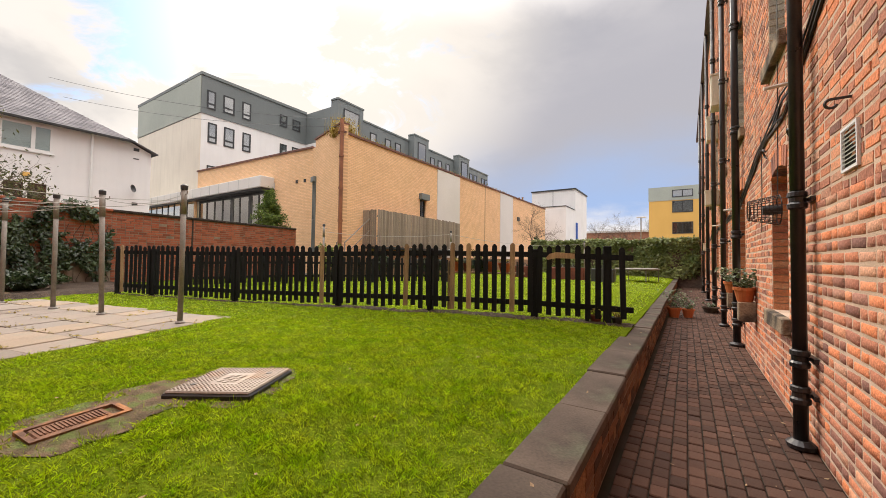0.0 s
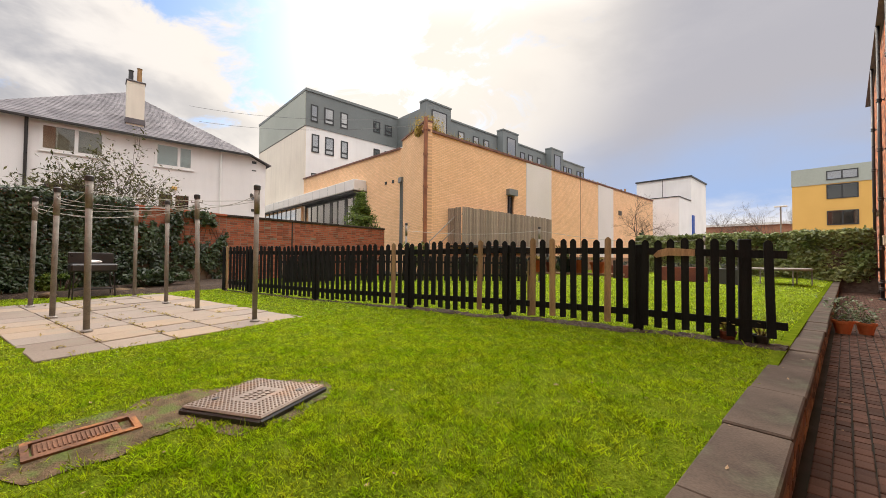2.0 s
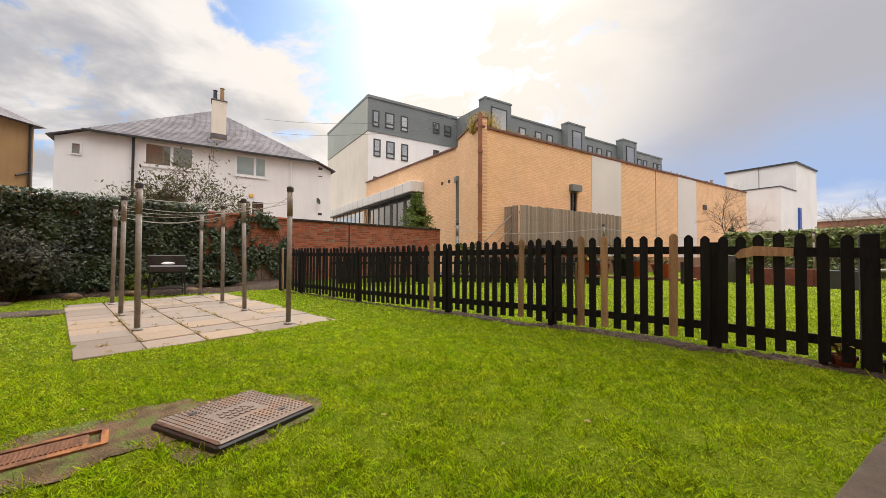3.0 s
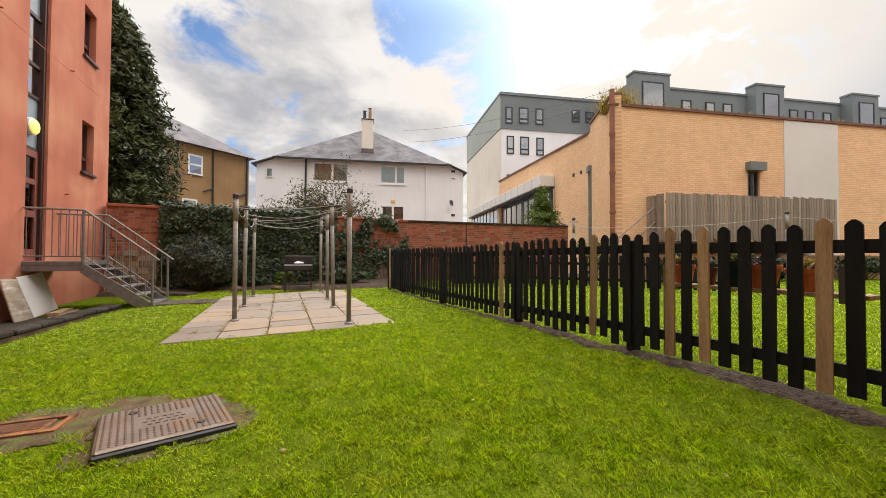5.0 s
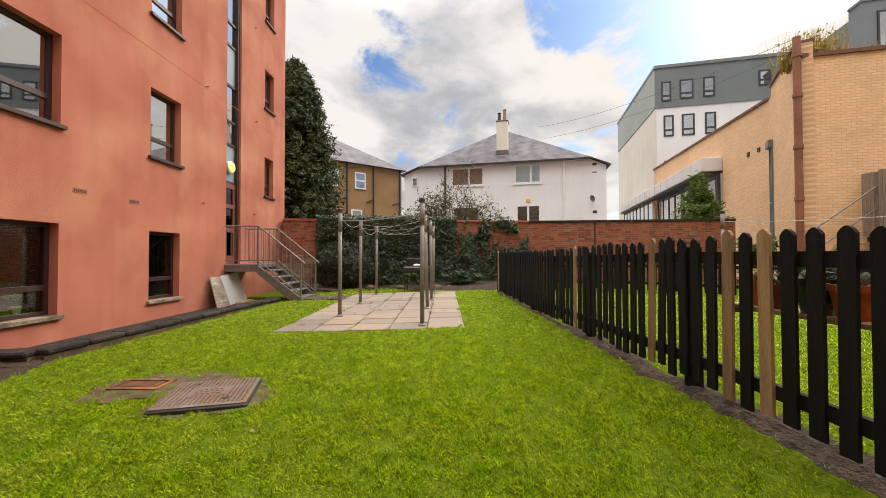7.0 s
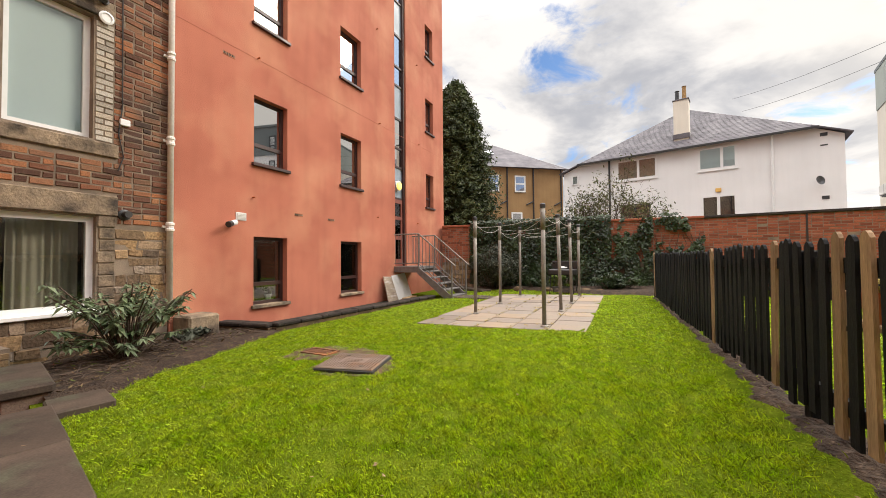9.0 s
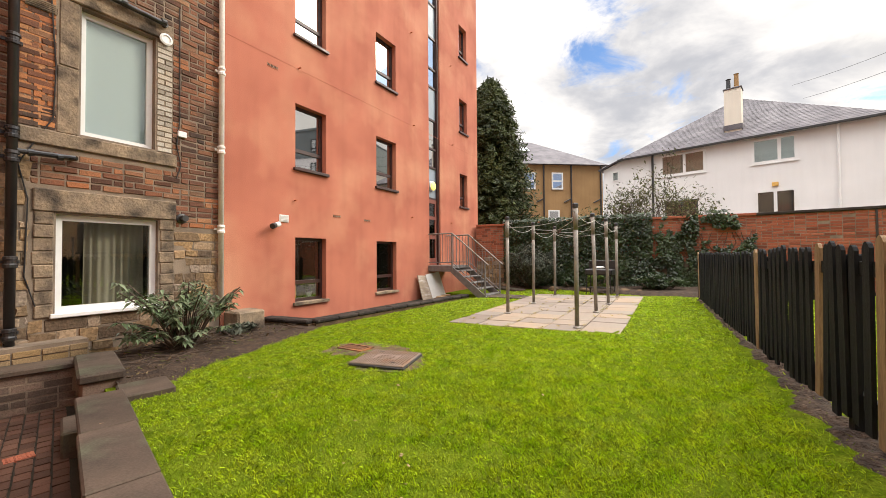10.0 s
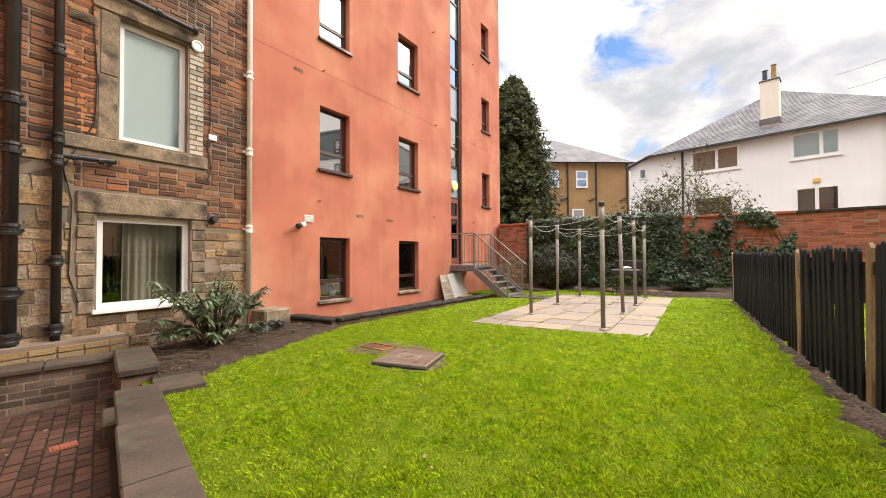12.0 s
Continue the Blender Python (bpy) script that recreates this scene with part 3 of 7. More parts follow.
def courses(s0, s1, z0, z1, holes, rng, length=0.215, height=0.065, joint=0.0115, proud=0.0045, uneven=0.0018, half=0.12):
    """Brick courses of a wall, left out where there are openings."""
    rows, k, z = [], 0, z0
    while z + height <= z1 + 0.02:
        s = s0 - (length + joint) * (0.5 if k % 2 else 0.0)
        while s < s1:
            w = length if rng.random() > half else length / 2 - joint / 2
            parts_ = [(max(s, s0), min(s + w, s1))]
            for a, b, c, d in holes:
                if d > z + 0.01 and c < z + height - 0.01:
                    cut = []
                    for p, q in parts_:
                        if q <= a or p >= b:
                            cut.append((p, q))
                        else:
                            cut += [(p, a)] * (p < a) + [(b, q)] * (q > b)
                    parts_ = cut
            for p, q in parts_:
                if q - p > 0.03:
                    rows.append((p, q, z + rng.normal(0, 0.0015), z + height + rng.normal(0, 0.0015), 0.004, -proud + rng.normal(0, uneven)))
            s += w + joint
        z += height + joint
        k += 1
    return rows


def leaves(name, centres, normals, size, material, parent=None, rng=None, slim=0.5, jitter=0.35, label=""):
    """Small folded leaves, four corners each, at the centres, turned about the normals."""
    rng = rng or np.random.default_rng(5)
    c = np.asarray(centres, float)
    n = np.asarray(normals, float) + rng.normal(0, jitter, c.shape)
    n /= np.linalg.norm(n, axis=1, keepdims=True) + 1e-9
    t = np.cross(n, rng.normal(0, 1, c.shape))
    t /= np.linalg.norm(t, axis=1, keepdims=True) + 1e-9
    b = np.cross(n, t)
    s = size * rng.uniform(0.6, 1.35, (len(c), 1))
    v = np.stack([c - t * s, c + b * s * slim - n * s * 0.15, c + t * s, c - b * s * slim - n * s * 0.15], 1)
    f = np.array([[0, 1, 2], [0, 2, 3]])[None] + 4 * np.arange(len(c))[:, None, None]
    return mass(name, v.reshape(-1, 3), f.reshape(-1, 3), material, parent, label)


def sill_window(parent, s0, s1, z0, z1, deep, frame_m, glass_m, bars=(), uprights=(), fw=0.055, sill_m=None, sill_h=0.06, sill_out=0.06, category_label="", room=None):
    """A window in a wall's frame: frame with bars, a pane, a sill; y runs into the wall."""
    y0, y1 = deep, deep + 0.06
    rows = [((s0, y0, z0), (s0 + fw, y1, z1)), ((s1 - fw, y0, z0), (s1, y1, z1)), ((s0 + fw, y0, z0), (s1 - fw, y1, z0 + fw)), ((s0 + fw, y0, z1 - fw), (s1 - fw, y1, z1))]
    rows += [((s0 + fw, y0 - 0.004, z - fw * 0.6), (s1 - fw, y1 - 0.004, z + fw * 0.6)) for z in bars]
    rows += [((s - fw * 0.6, y0 - 0.004, z0 + fw), (s + fw * 0.6, y1 - 0.004, z1 - fw)) for s in uprights]
    w = part("window", boxes(*rows), frame_m, parent, category_label)
    pane = part("pane", boxes(((s0 + fw * 0.5, y0 + 0.025, z0 + fw * 0.5), (s1 - fw * 0.5, y0 + 0.031, z1 - fw * 0.5))), glass_m, w)
    pane.visible_shadow = False
    if sill_m:
        part("sill", boxes(((s0 - 0.05, -sill_out, z0 - sill_h), (s1 + 0.05, deep + 0.02, z0 + 0.003)), bevel=0.008), sill_m, w)
    # no real room: an added dark sheet carries the interior shade
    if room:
        part("room", boxes(((s0 - 0.3, deep + room, z0 - 0.4), (s1 + 0.3, deep + room + 0.03, z1 + 0.3))), M_unlit, w)
    return w


def pot_plant(name, m, r, h, label, leaf_m, n, spread, tall, material):
    t = thing(name, m, label, "plant pot")
    part("pot", lathe([(r * 0.68, 0), (r * 0.95, h * 0.8), (r * 1.06, h * 0.8), (r * 1.08, h), (r * 0.92, h), (r * 0.88, h * 0.88)], 16), material, t)
    part("soil", lathe([(r * 0.88, h * 0.86), (r * 0.5, h * 0.92), (0.0, h * 0.93)], 14), M_soil, t)
    rng = np.random.default_rng(int(abs(m.translation.y) * 100))
    a, q = rng.uniform(0, 6.28, n), rng.uniform(0, 1, n)
    c = np.stack([spread * np.sqrt(rng.uniform(0, 1, n)) * np.cos(a) * (0.4 + q), spread * np.sqrt(rng.uniform(0, 1, n)) * np.sin(a) * (0.4 + q), h + tall * q], 1)
    stems = bmesh.new()
    for i in range(0, n, max(1, n // 14)):
        tube(stems, (c[i, 0] * 0.2, c[i, 1] * 0.2, h * 0.9), tuple(c[i]), 0.004, 0.002, n=4)
    part("stem", stems, M_bark, t)
    nn = rng.normal(0, 0.6, (n, 3)) + np.array([0, 0, 1])
    leaves("foliage", c, nn, 0.035, leaf_m, t, rng)["kind"] = "stuff"
    return t


# ---- ground ----
FENCE_A, FENCE_B = Vector((-0.66, 5.91, 0)), Vector((-10.84, 3.07, 0))


def lawn_z(x, y):
    z = 0.02 * np.clip(y, -4, 6) + 0.004 * np.clip(y - 6, 0, 30) - 0.012 * np.clip(x, -13, 0) - 0.035
    # the turf banks up a little along the near run of the fence
    fx, fy = x - FENCE_A.x, y - FENCE_A.y
    along, side = -0.9632 * fx - 0.2687 * fy, 0.2687 * fx - 0.9632 * fy
    z = z + 0.045 * np.exp(-(side / 0.7) ** 2) * np.clip((6.5 - along) / 3.5, 0, 1)
    near = np.clip((x + 1.6) / 0.9, 0, 1)
    return z * (1 - near) + np.minimum(z, 0.1) * near


def ledge_y(x):
    return -1.22 + 0.17 * (x + 3.4)


def ground_z(x, y):
    z = lawn_z(x, y)
    z = np.where((x > -0.62) & (y > -0.85) & (y < 26.2), -0.47, z)
    z = np.where((x > -0.62) & (y <= -0.85), np.minimum(z, 0.0), z)
    trench = (x < -3.45) & (x > -9.2) & (y < ledge_y(x) - 0.08) & (y > -6)
    z = np.where(trench, -0.12, z)
    px, py = (x + 5.78) * -0.974 + (y - 3.06) * -0.225, (x + 5.78) * 0.225 + (y - 3.06) * -0.974
    z = np.where((px > 0.1) & (px < 5.1) & (py > 0.1) & (py < 2.7), z - 0.07, z)
    return z + 0.012 * np.sin(3.1 * x + 1.7 * np.sin(2.3 * y)) * np.sin(2.7 * y + 0.6) * ((x < -1.0) & (y > -1) & (y < 30))


def ground():
    xs = np.unique(np.concatenate([np.linspace(-900, -60, 12), np.linspace(-60, -14, 24), np.linspace(-14, -0.8, 120), [-0.64, -0.6], np.linspace(-0.4, 6, 14), np.linspace(6, 60, 10), np.linspace(60, 900, 12)]))
    ys = np.unique(np.concatenate([np.linspace(-900, -40, 12), np.linspace(-40, -6, 16), np.linspace(-6, 8, 120), np.linspace(8, 40, 70), np.linspace(40, 900, 20)]))
    gx, gy = np.meshgrid(xs, ys)
    v = np.stack([gx, gy, ground_z(gx, gy)], -1).reshape(-1, 3)
    i = np.arange((len(xs) - 1) * (len(ys) - 1))
    r, c = i // (len(xs) - 1), i % (len(xs) - 1)
    a = r * len(xs) + c
    ob = mass("ground", v, np.stack([a, a + 1, a + 1 + len(xs), a + len(xs)], 1), M_ground)
    return tagged(ob, "green lawn turf with worn brown patches", "ground", kind="structure")


ground()

# ---- sunken path with its low wall ----
PATH_Z, COPE_Z = -0.38, 0.085
path = thing("path", pose(0, 0, 0), "sunken path of dark red-brown block pavers", "path", kind="structure")
part("bed", boxes(((-0.47, -0.85, PATH_Z - 0.2), (0.82, 26.0, PATH_Z - 0.012))), M_joint, path)

low_wall = thing("wall_path", pose(-0.58, 0, 0), "low brick retaining wall beside the path, stone-coped", "wall", kind="structure")
part("core", boxes(((-0.11, 0.72, PATH_Z - 0.1), (0.12, 26.0, COPE_Z - 0.075))), M_mortar_dark, low_wall)

# ---- brick terrace along the path ----
TERRACE = pose(0.8, 0, 0, 0, 0, -90)
terrace = thing("terrace_house", TERRACE, "long weathered red-brick terrace with black downpipes", "house")
T_HOLES = []
for i in range(8):
    y = 4.72 + 3.05 * i
    T_HOLES += [(-y - 0.8, -y, 0.5 if i == 0 else 0.75, 2.02 if i == 0 else 2.3), (-y - 0.82, -y, 3.24, 5.2)]
T_TOP = 9.6
part("wall", pierced(-32, 1.32, PATH_Z - 0.1, T_TOP, T_HOLES, 0.42), M_mortar, terrace)
for g0, g1 in ((-32, -31.6), (1.0, 1.3)):
    part("gable", boxes(((g0, 0.42, PATH_Z), (g1, 7.0, T_TOP))), M_brick_far, terrace)
part("back_wall", boxes(((-32, 7.0, PATH_Z), (1.3, 7.3, T_TOP))), M_brick_far, terrace)
# one added dark sheet behind all the windows, painted as unlit rooms
part("room_wall", boxes(((-31.6, 1.6, PATH_Z), (1.0, 1.65, T_TOP))), M_unlit, terrace)
roof_bm = prism(bmesh.new(), [(-0.2, T_TOP), (3.65, T_TOP + 2.6), (7.5, T_TOP)], -32, 1.3)
for v in roof_bm.verts:
    v.co.x, v.co.y = v.co.y, v.co.x
part("roof", roof_bm, M_slate, terrace)
for a, b, c, d in T_HOLES:
    sill_window(terrace, a, b, c, d, 0.2, M_white_pvc, M_glass, bars=((c + d) / 2,), sill_m=None)
    part("sill", boxes(((a - 0.08, -0.07, c - 0.16), (b + 0.08, 0.2, c - 0.002)), bevel=0.012), M_sill, terrace, "sandstone sill")
    for k in range(8):
        arch = bmesh.new()
        t = (k + 0.5) / 8
        box(arch, (-0.045, -0.012, 0), (0.045, 0.2, 0.2), 0.004, pose(a + (b - a) * t, 0, d - 0.075 * (2 * t - 1) ** 2 - 0.02, 0, (t - 0.5) * 34, 0))
        part("arch_brick", arch, M_brick_piece, terrace)
    for sx in (a, b):
        part("jamb", boxes(*[((sx - 0.012, 0.004, c + 0.078 * k), (sx + 0.012, 0.2, min(c + 0.078 * k + 0.066, d))) for k in range(int((d - c) / 0.078) + 1)]), M_brick_pale if c > 3 else M_brick_reveal, terrace)["kind"] = "stuff"

# ---- back tenement and red-rendered flats ----
RED = pose(-5.93, -2.86, 0, 0, 0, 193)
tenement = thing("tenement", RED, "old tenement of sooty brick and rubble stone", "house")
B_HOLES = [(-5.57, -4.77, 2.77, 4.4), (-5.78, -4.72, 0.54, 1.75)]
part("wall", pierced(-7.35, -3.86, -0.6, 12.0, B_HOLES, 0.4), M_mortar_dark, tenement)
part("gable", boxes(((-7.35, 0.4, -0.6), (-7.0, 8, 12.0)), ((-4.2, 0.4, -0.6), (-3.86, 8, 12.0)), ((-7.0, 7.7, -0.6), (-4.2, 8, 12.0)), ((-7.0, 0.4, 11.8), (-4.2, 7.7, 12.0))), M_brick_far, tenement)
# added near-black sheet gives the panes a shaded inside
part("room_wall", boxes(((-7.0, 1.8, -0.6), (-4.2, 1.85, 11.8))), M_unlit, tenement)
sill_window(tenement, -5.57, -4.77, 2.77, 4.4, 0.1, M_white_pvc, M_glass, fw=0.07)
sill_window(tenement, -5.78, -4.72, 0.54, 1.75, 0.08, M_white_pvc, M_glass, fw=0.075, sill_m=M_white_pvc, sill_h=0.05)
part("blind", boxes(((-5.52, 0.165, 2.8), (-4.82, 0.172, 4.38))), M_blind, tenement, "pale roller blind behind the pane")
cb = bmesh.new()
pts = [(-5.45 + 0.012 * i, 0.32 + 0.035 * math.sin(i * 0.9) * (0.6 + 0.4 * math.sin(i * 0.23))) for i in range(56)]
lo = [cb.verts.new((x, y, 0.56)) for x, y in pts]
hi = [cb.verts.new((x * 0.98 - 0.1, y, 1.72)) for x, y in pts]
for i in range(len(pts) - 1):
    cb.faces.new((lo[i], lo[i + 1], hi[i + 1], hi[i]))
curtain = part("curtain", cb, M_curtain, tenement, "oatmeal curtain hanging in folds", smooth=True)

flats = thing("red_flats", RED, "terracotta-rendered block of flats with brown windows", "house")
R_COLS = [(-2.4, -1.62), (0.0, 0.8), (4.4, 4.98)]
FL = 2.68
R_HOLES, R_WIN = [], []
for k in range(4):
    for c, (a, b) in enumerate(R_COLS):
        if c == 2:
            z0, z1 = 0.28 + FL * (k + 1), 1.46 + FL * (k + 1)
        else:
            z0, z1 = 0.31 + FL * k, 1.6 + FL * k
        R_HOLES.append((a, b, z0, z1))
        R_WIN.append((a, b, z0, z1, c))
STRIP = (2.42, 3.08, 0.93, 12.2)
R_HOLES.append(STRIP)
part("wall", pierced(-3.84, 5.82, -0.6, 12.8, R_HOLES, 0.35), M_render, flats)
part("end_wall", boxes(((5.5, 0.35, -0.6), (5.82, 9, 12.8)), ((-3.84, 0.35, -0.6), (-3.6, 9, 12.8)), ((-3.6, 8.7, -0.6), (5.5, 9, 12.8))), M_render, flats)
part("roof", boxes(((-3.9, -0.1, 12.8), (5.9, 9.1, 13.0))), M_slate, flats)
# slabs and the added back sheet are coloured as shaded interior
part("floor_slab", boxes(*[((-3.6, 0.36, FL * k - 0.55), (5.5, 8.7, FL * k - 0.4)) for k in range(0, 5)]), M_unlit, flats)
part("room_wall", boxes(((-3.6, 2.2, -0.6), (5.5, 2.25, 12.8))), M_unlit, flats)
for a, b, z0, z1, c in R_WIN:
    sill_window(flats, a, b, z0, z1, 0.13, M_brown_frame, M_glass if z0 < 1 else M_glass_bright, bars=(z0 + 0.3 * (z1 - z0),), sill_m=M_sill if z0 < 1 else M_brown_frame, fw=0.06)
# stair strip: door, panels and tall panes
strip = part("stair_window", boxes(((2.42, 0.1, 3.0), (2.47, 0.2, 12.2)), ((3.0, 0.05, 0.93), (3.08, 0.2, 12.2)), *[((2.47, 0.1, z - 0.03), (3.0, 0.18, z + 0.03)) for z in (3.03, 4.02, 4.62, 5.55, 6.6, 7.2, 8.2, 9.3, 9.9, 10.9, 12.17)]), M_brown_frame, flats)
for z0, z1, glass in ((3.06, 3.99, 0), (4.05, 4.59, 1), (4.65, 5.52, 1), (5.58, 6.57, 0), (6.63, 7.17, 1), (7.23, 8.17, 1), (8.23, 9.27, 0), (9.33, 9.87, 1), (9.93, 10.87, 1), (10.93, 12.14, 0)):
    part("pane" if glass else "panel", boxes(((2.47, 0.13, z0), (3.0, 0.14, z1))), M_glass_bright if glass else M_blue_panel, strip)
door = part("door", boxes(((2.42, 0.1, 0.93), (2.5, 0.18, 3.0)), ((2.92, 0.1, 0.93), (3.0, 0.18, 3.0)), ((2.5, 0.1, 0.93), (2.92, 0.18, 1.15)), ((2.5, 0.1, 1.75), (2.92, 0.18, 1.87)), ((2.5, 0.1, 2.37), (2.92, 0.18, 2.47)), ((2.5, 0.1, 2.88), (2.92, 0.18, 3.0))), M_door_red, flats)
for z0, z1 in ((1.15, 1.75), (1.87, 2.37), (2.47, 2.88)):
    part("pane", boxes(((2.5, 0.13, z0), (2.92, 0.136, z1))), M_glass, door)

# ---- buff brick school building ----
SCH = pose(-12.53, 0, 0, 0, 0, 90)
school = thing("school", SCH, "long buff-brick building with pale panels and flat roof", "building")
SH = [(16.85, 17.4, 1.7, 4.4)]
part("wall", pierced(11.18, 39, -0.2, 6.5, SH, 0.3), M_buff, school)
for a, b in ((18.55, 21.2), (27.6, 30.2)):
    part("panel", boxes(((a, -0.03, -0.1), (b, 0.0, 6.46))), M_white_panel, school, "pale flush wall panel")
part("joint", boxes(((24.9, -0.012, 0), (24.95, 0.0, 6.46))), M_sill, school)
for s in (31.2,):
    part("vent", boxes(((s, -0.05, 4.55), (s + 0.55, 0.0, 4.9))), M_dark_frame, school)
sill_window(school, 16.85, 17.4, 1.7, 4.4, 0.08, M_dark_frame, M_glass, fw=0.08, uprights=(17.12,), room=1.0)
part("hood", boxes(((16.75, -0.22, 4.4), (17.5, 0.02, 4.72))), M_grey_panel, school, "dark box hood")
part("coping", boxes(((11.12, -0.06, 6.5), (39, 0.34, 6.6))), M_rust_pipe, school)
part("roof", boxes(((12.3, 0.3, 6.0), (39, 11.6, 6.2))), M_grey_panel, school)
# the side wall runs back at a slant, then bends behind the wing
SIDE_A = Matrix.Translation((11.11, 0, 0)) @ pose(0, 0, 0, 0, 0, -17.4)
SIDE_B = Matrix.Translation((12.11, 3.196, 0)) @ pose(0, 0, 0, 0, 0, 2.4)
M_buff_side = brick_mat("buff_brick_side", *BUFF, axis="yz")
part("side_wall", prism(bmesh.new(), [(0.0, -0.2), (0.3, -0.2), (0.3, 6.9), (0.0, 6.9)], 0.005, 3.05), M_buff_side, school, matrix=SIDE_A)
part("side_wall", prism(bmesh.new(), [(0.0, -0.2), (0.3, -0.2), (0.3, 6.56), (0.0, 6.56)], 3.05, 3.35), M_buff_side, school, matrix=SIDE_A)
part("side_wall", boxes(((0.0, 0.0, -0.2), (0.3, 3.0, 6.56)), ((0.0, 3.0, 5.1), (0.3, 11.0, 6.56))), M_buff_side, school, matrix=SIDE_B)
part("side_coping", boxes(((-0.06, 0.0, 6.9), (0.34, 3.1, 6.98))), M_rust_pipe, school, matrix=SIDE_A)
part("side_coping", boxes(((-0.06, 0.0, 6.56), (0.34, 11.05, 6.65))), M_rust_pipe, school, matrix=SIDE_B)
part("end_wall", boxes(((38.7, 0.3, -0.2), (39, 12.2, 6.4)), ((12.3, 11.9, -0.2), (38.7, 12.2, 6.2))), M_buff, school)
slit = part("slit_window", boxes(((-0.05, 2.88, 1.3), (0.005, 2.93, 4.8)), ((-0.05, 3.2, 1.3), (0.005, 3.25, 4.8)), ((-0.045, 3.04, 1.3), (0.005, 3.08, 4.8)), ((-0.05, 2.93, 2.9), (0.005, 3.2, 2.95)), ((-0.05, 2.93, 1.3), (0.005, 3.2, 1.36))), M_grey_panel, school, matrix=SIDE_A)
part("pane", boxes(((-0.015, 2.93, 1.36), (-0.006, 3.2, 4.8))), M_glass_bright, slit)
# the wall is solid here; this dark sheet paints the shaded inside
part("reveal", boxes(((-0.0045, 2.93, 1.36), (-0.0012, 3.2, 4.8))), M_unlit, slit)
part("slit_hood", boxes(((-0.14, 2.86, 4.8), (0.005, 3.27, 5.05))), M_grey_panel, school, matrix=SIDE_A)
for yy in (0.5, 1.12):
    part("vent", boxes(((-0.03, yy, 4.9), (0.005, yy + 0.15, 5.05))), M_dark_frame, school, matrix=SIDE_B)
M_corner_pipe = mat("orange_brown_downpipe", (0.3, 0.115, 0.055), (0.2, 0.075, 0.04), rough=0.5, scale=2, fine=40, bump=0.1, grain=0.2)
dp = tubes(((11.03, -0.08, 0.3), (11.03, -0.08, 7.05), 0.09))
for z in (1.2, 2.6, 4.0, 5.4, 6.5):
    tube(dp, (11.03, -0.08, z), (11.03, -0.08, z + 0.1), 0.11)
part("downpipe", dp, M_corner_pipe, school, "rusty brown corner downpipe")

# glazed entrance wing with a canopy
WING = pose(-18.8, 11.3, 0.82, 0, 0, -0.7)
wing = thing("entrance_wing", WING, "low glazed entrance wing under a pale flat canopy", "building")
part("base", boxes(((-8.3, 0.5, -1.0), (-0.1, 3.1, 0.0)), ((-16.5, 0.3, -1.0), (-8.3, 0.42, 3.9))), M_buff, wing)
part("canopy", boxes(((-8.3, -0.1, 3.95), (0.0, 0.75, 4.55)), ((-16.5, -0.1, 3.95), (-8.3, 0.4, 4.55)), bevel=0.02), M_white_panel, wing)
for i in range(1, 15):
    part("seam", boxes(((-1.1 * i - 0.01, -0.105, 3.97), (-1.1 * i + 0.01, -0.1, 4.53))), M_grey_panel, wing)
part("soffit", boxes(((-8.3, 0.0, 3.86), (-0.1, 3.0, 3.947)), ((-16.5, 0.0, 3.86), (-8.3, 0.298, 3.947))), M_dark_frame, wing)
part("back_wall", boxes(((-8.2, 2.9, 0), (-0.2, 2.95, 3.86))), M_cream, wing, "pale lit interior wall")
part("end_wall", boxes(((-8.3, 0.5, -0.2), (-8.2, 3.0, 3.858)), ((-0.2, 0.64, 0.0), (-0.04, 2.89, 3.856))), M_cream, wing)
gl = part("glazing", boxes(*[((-8.2 + 1.0 * i, 0.5, 0), (-8.2 + 1.0 * i + (0.3 if i in (4, 6) else 0.06), 0.58, 3.86)) for i in range(9)], ((-8.2, 0.5, 3.72), (0, 0.58, 3.86)), ((-0.1, 0.5, 0), (0, 0.62, 3.86)), *[((-16.4 + 1.0 * i, 0.24, 0), (-16.34 + 1.0 * i, 0.296, 3.86)) for i in range(8)]), M_dark_frame, wing)
for i in range(8):
    part("pane", boxes(((-8.14 + 1.0 * i, 0.54, 0.0), (-7.2 + 1.0 * i, 0.55, 3.72))), M_glass_bright, gl).visible_shadow = False
    part("pane", boxes(((-16.34 + 1.0 * i, 0.27, 0.0), (-15.4 + 1.0 * i, 0.28, 3.72))), M_glass_bright, gl)
m_tube = bpy.data.materials.new("lit_tube")
m_tube.use_nodes = True
m_tube.node_tree.nodes["Principled BSDF"].inputs["Emission Color"].default_value = (1.0, 0.9, 0.7, 1)
m_tube.node_tree.nodes["Principled BSDF"].inputs["Emission Strength"].default_value = 30.0
for i in range(4):
    for yy, zz in ((1.2, 3.5), (2.2, 3.5)):
        part("ceiling_tube", boxes(((-7.8 + 1.95 * i, yy, zz), (-6.4 + 1.95 * i, yy + 0.12, zz + 0.06))), m_tube, wing, "lit strip light inside")

# ---- grey and white flats behind ----
FLB = pose(-27.3, 0, 0, 0, 0, 90)
block = thing("apartment_block", FLB, "white and grey-clad modern apartment block", "building")
part("lower_wall", boxes(((12.0, 0.0, -0.2), (20.2, 10.6, 10.72))), M_white, block)
part("lower_wall", boxes(((20.2, -3.3, -0.2), (48.4, 10, 10.7))), M_white, block)
part("upper_wall", boxes(((11.95, -0.05, 10.72), (20.2, 10.65, 13.3))), M_grey_panel, block)
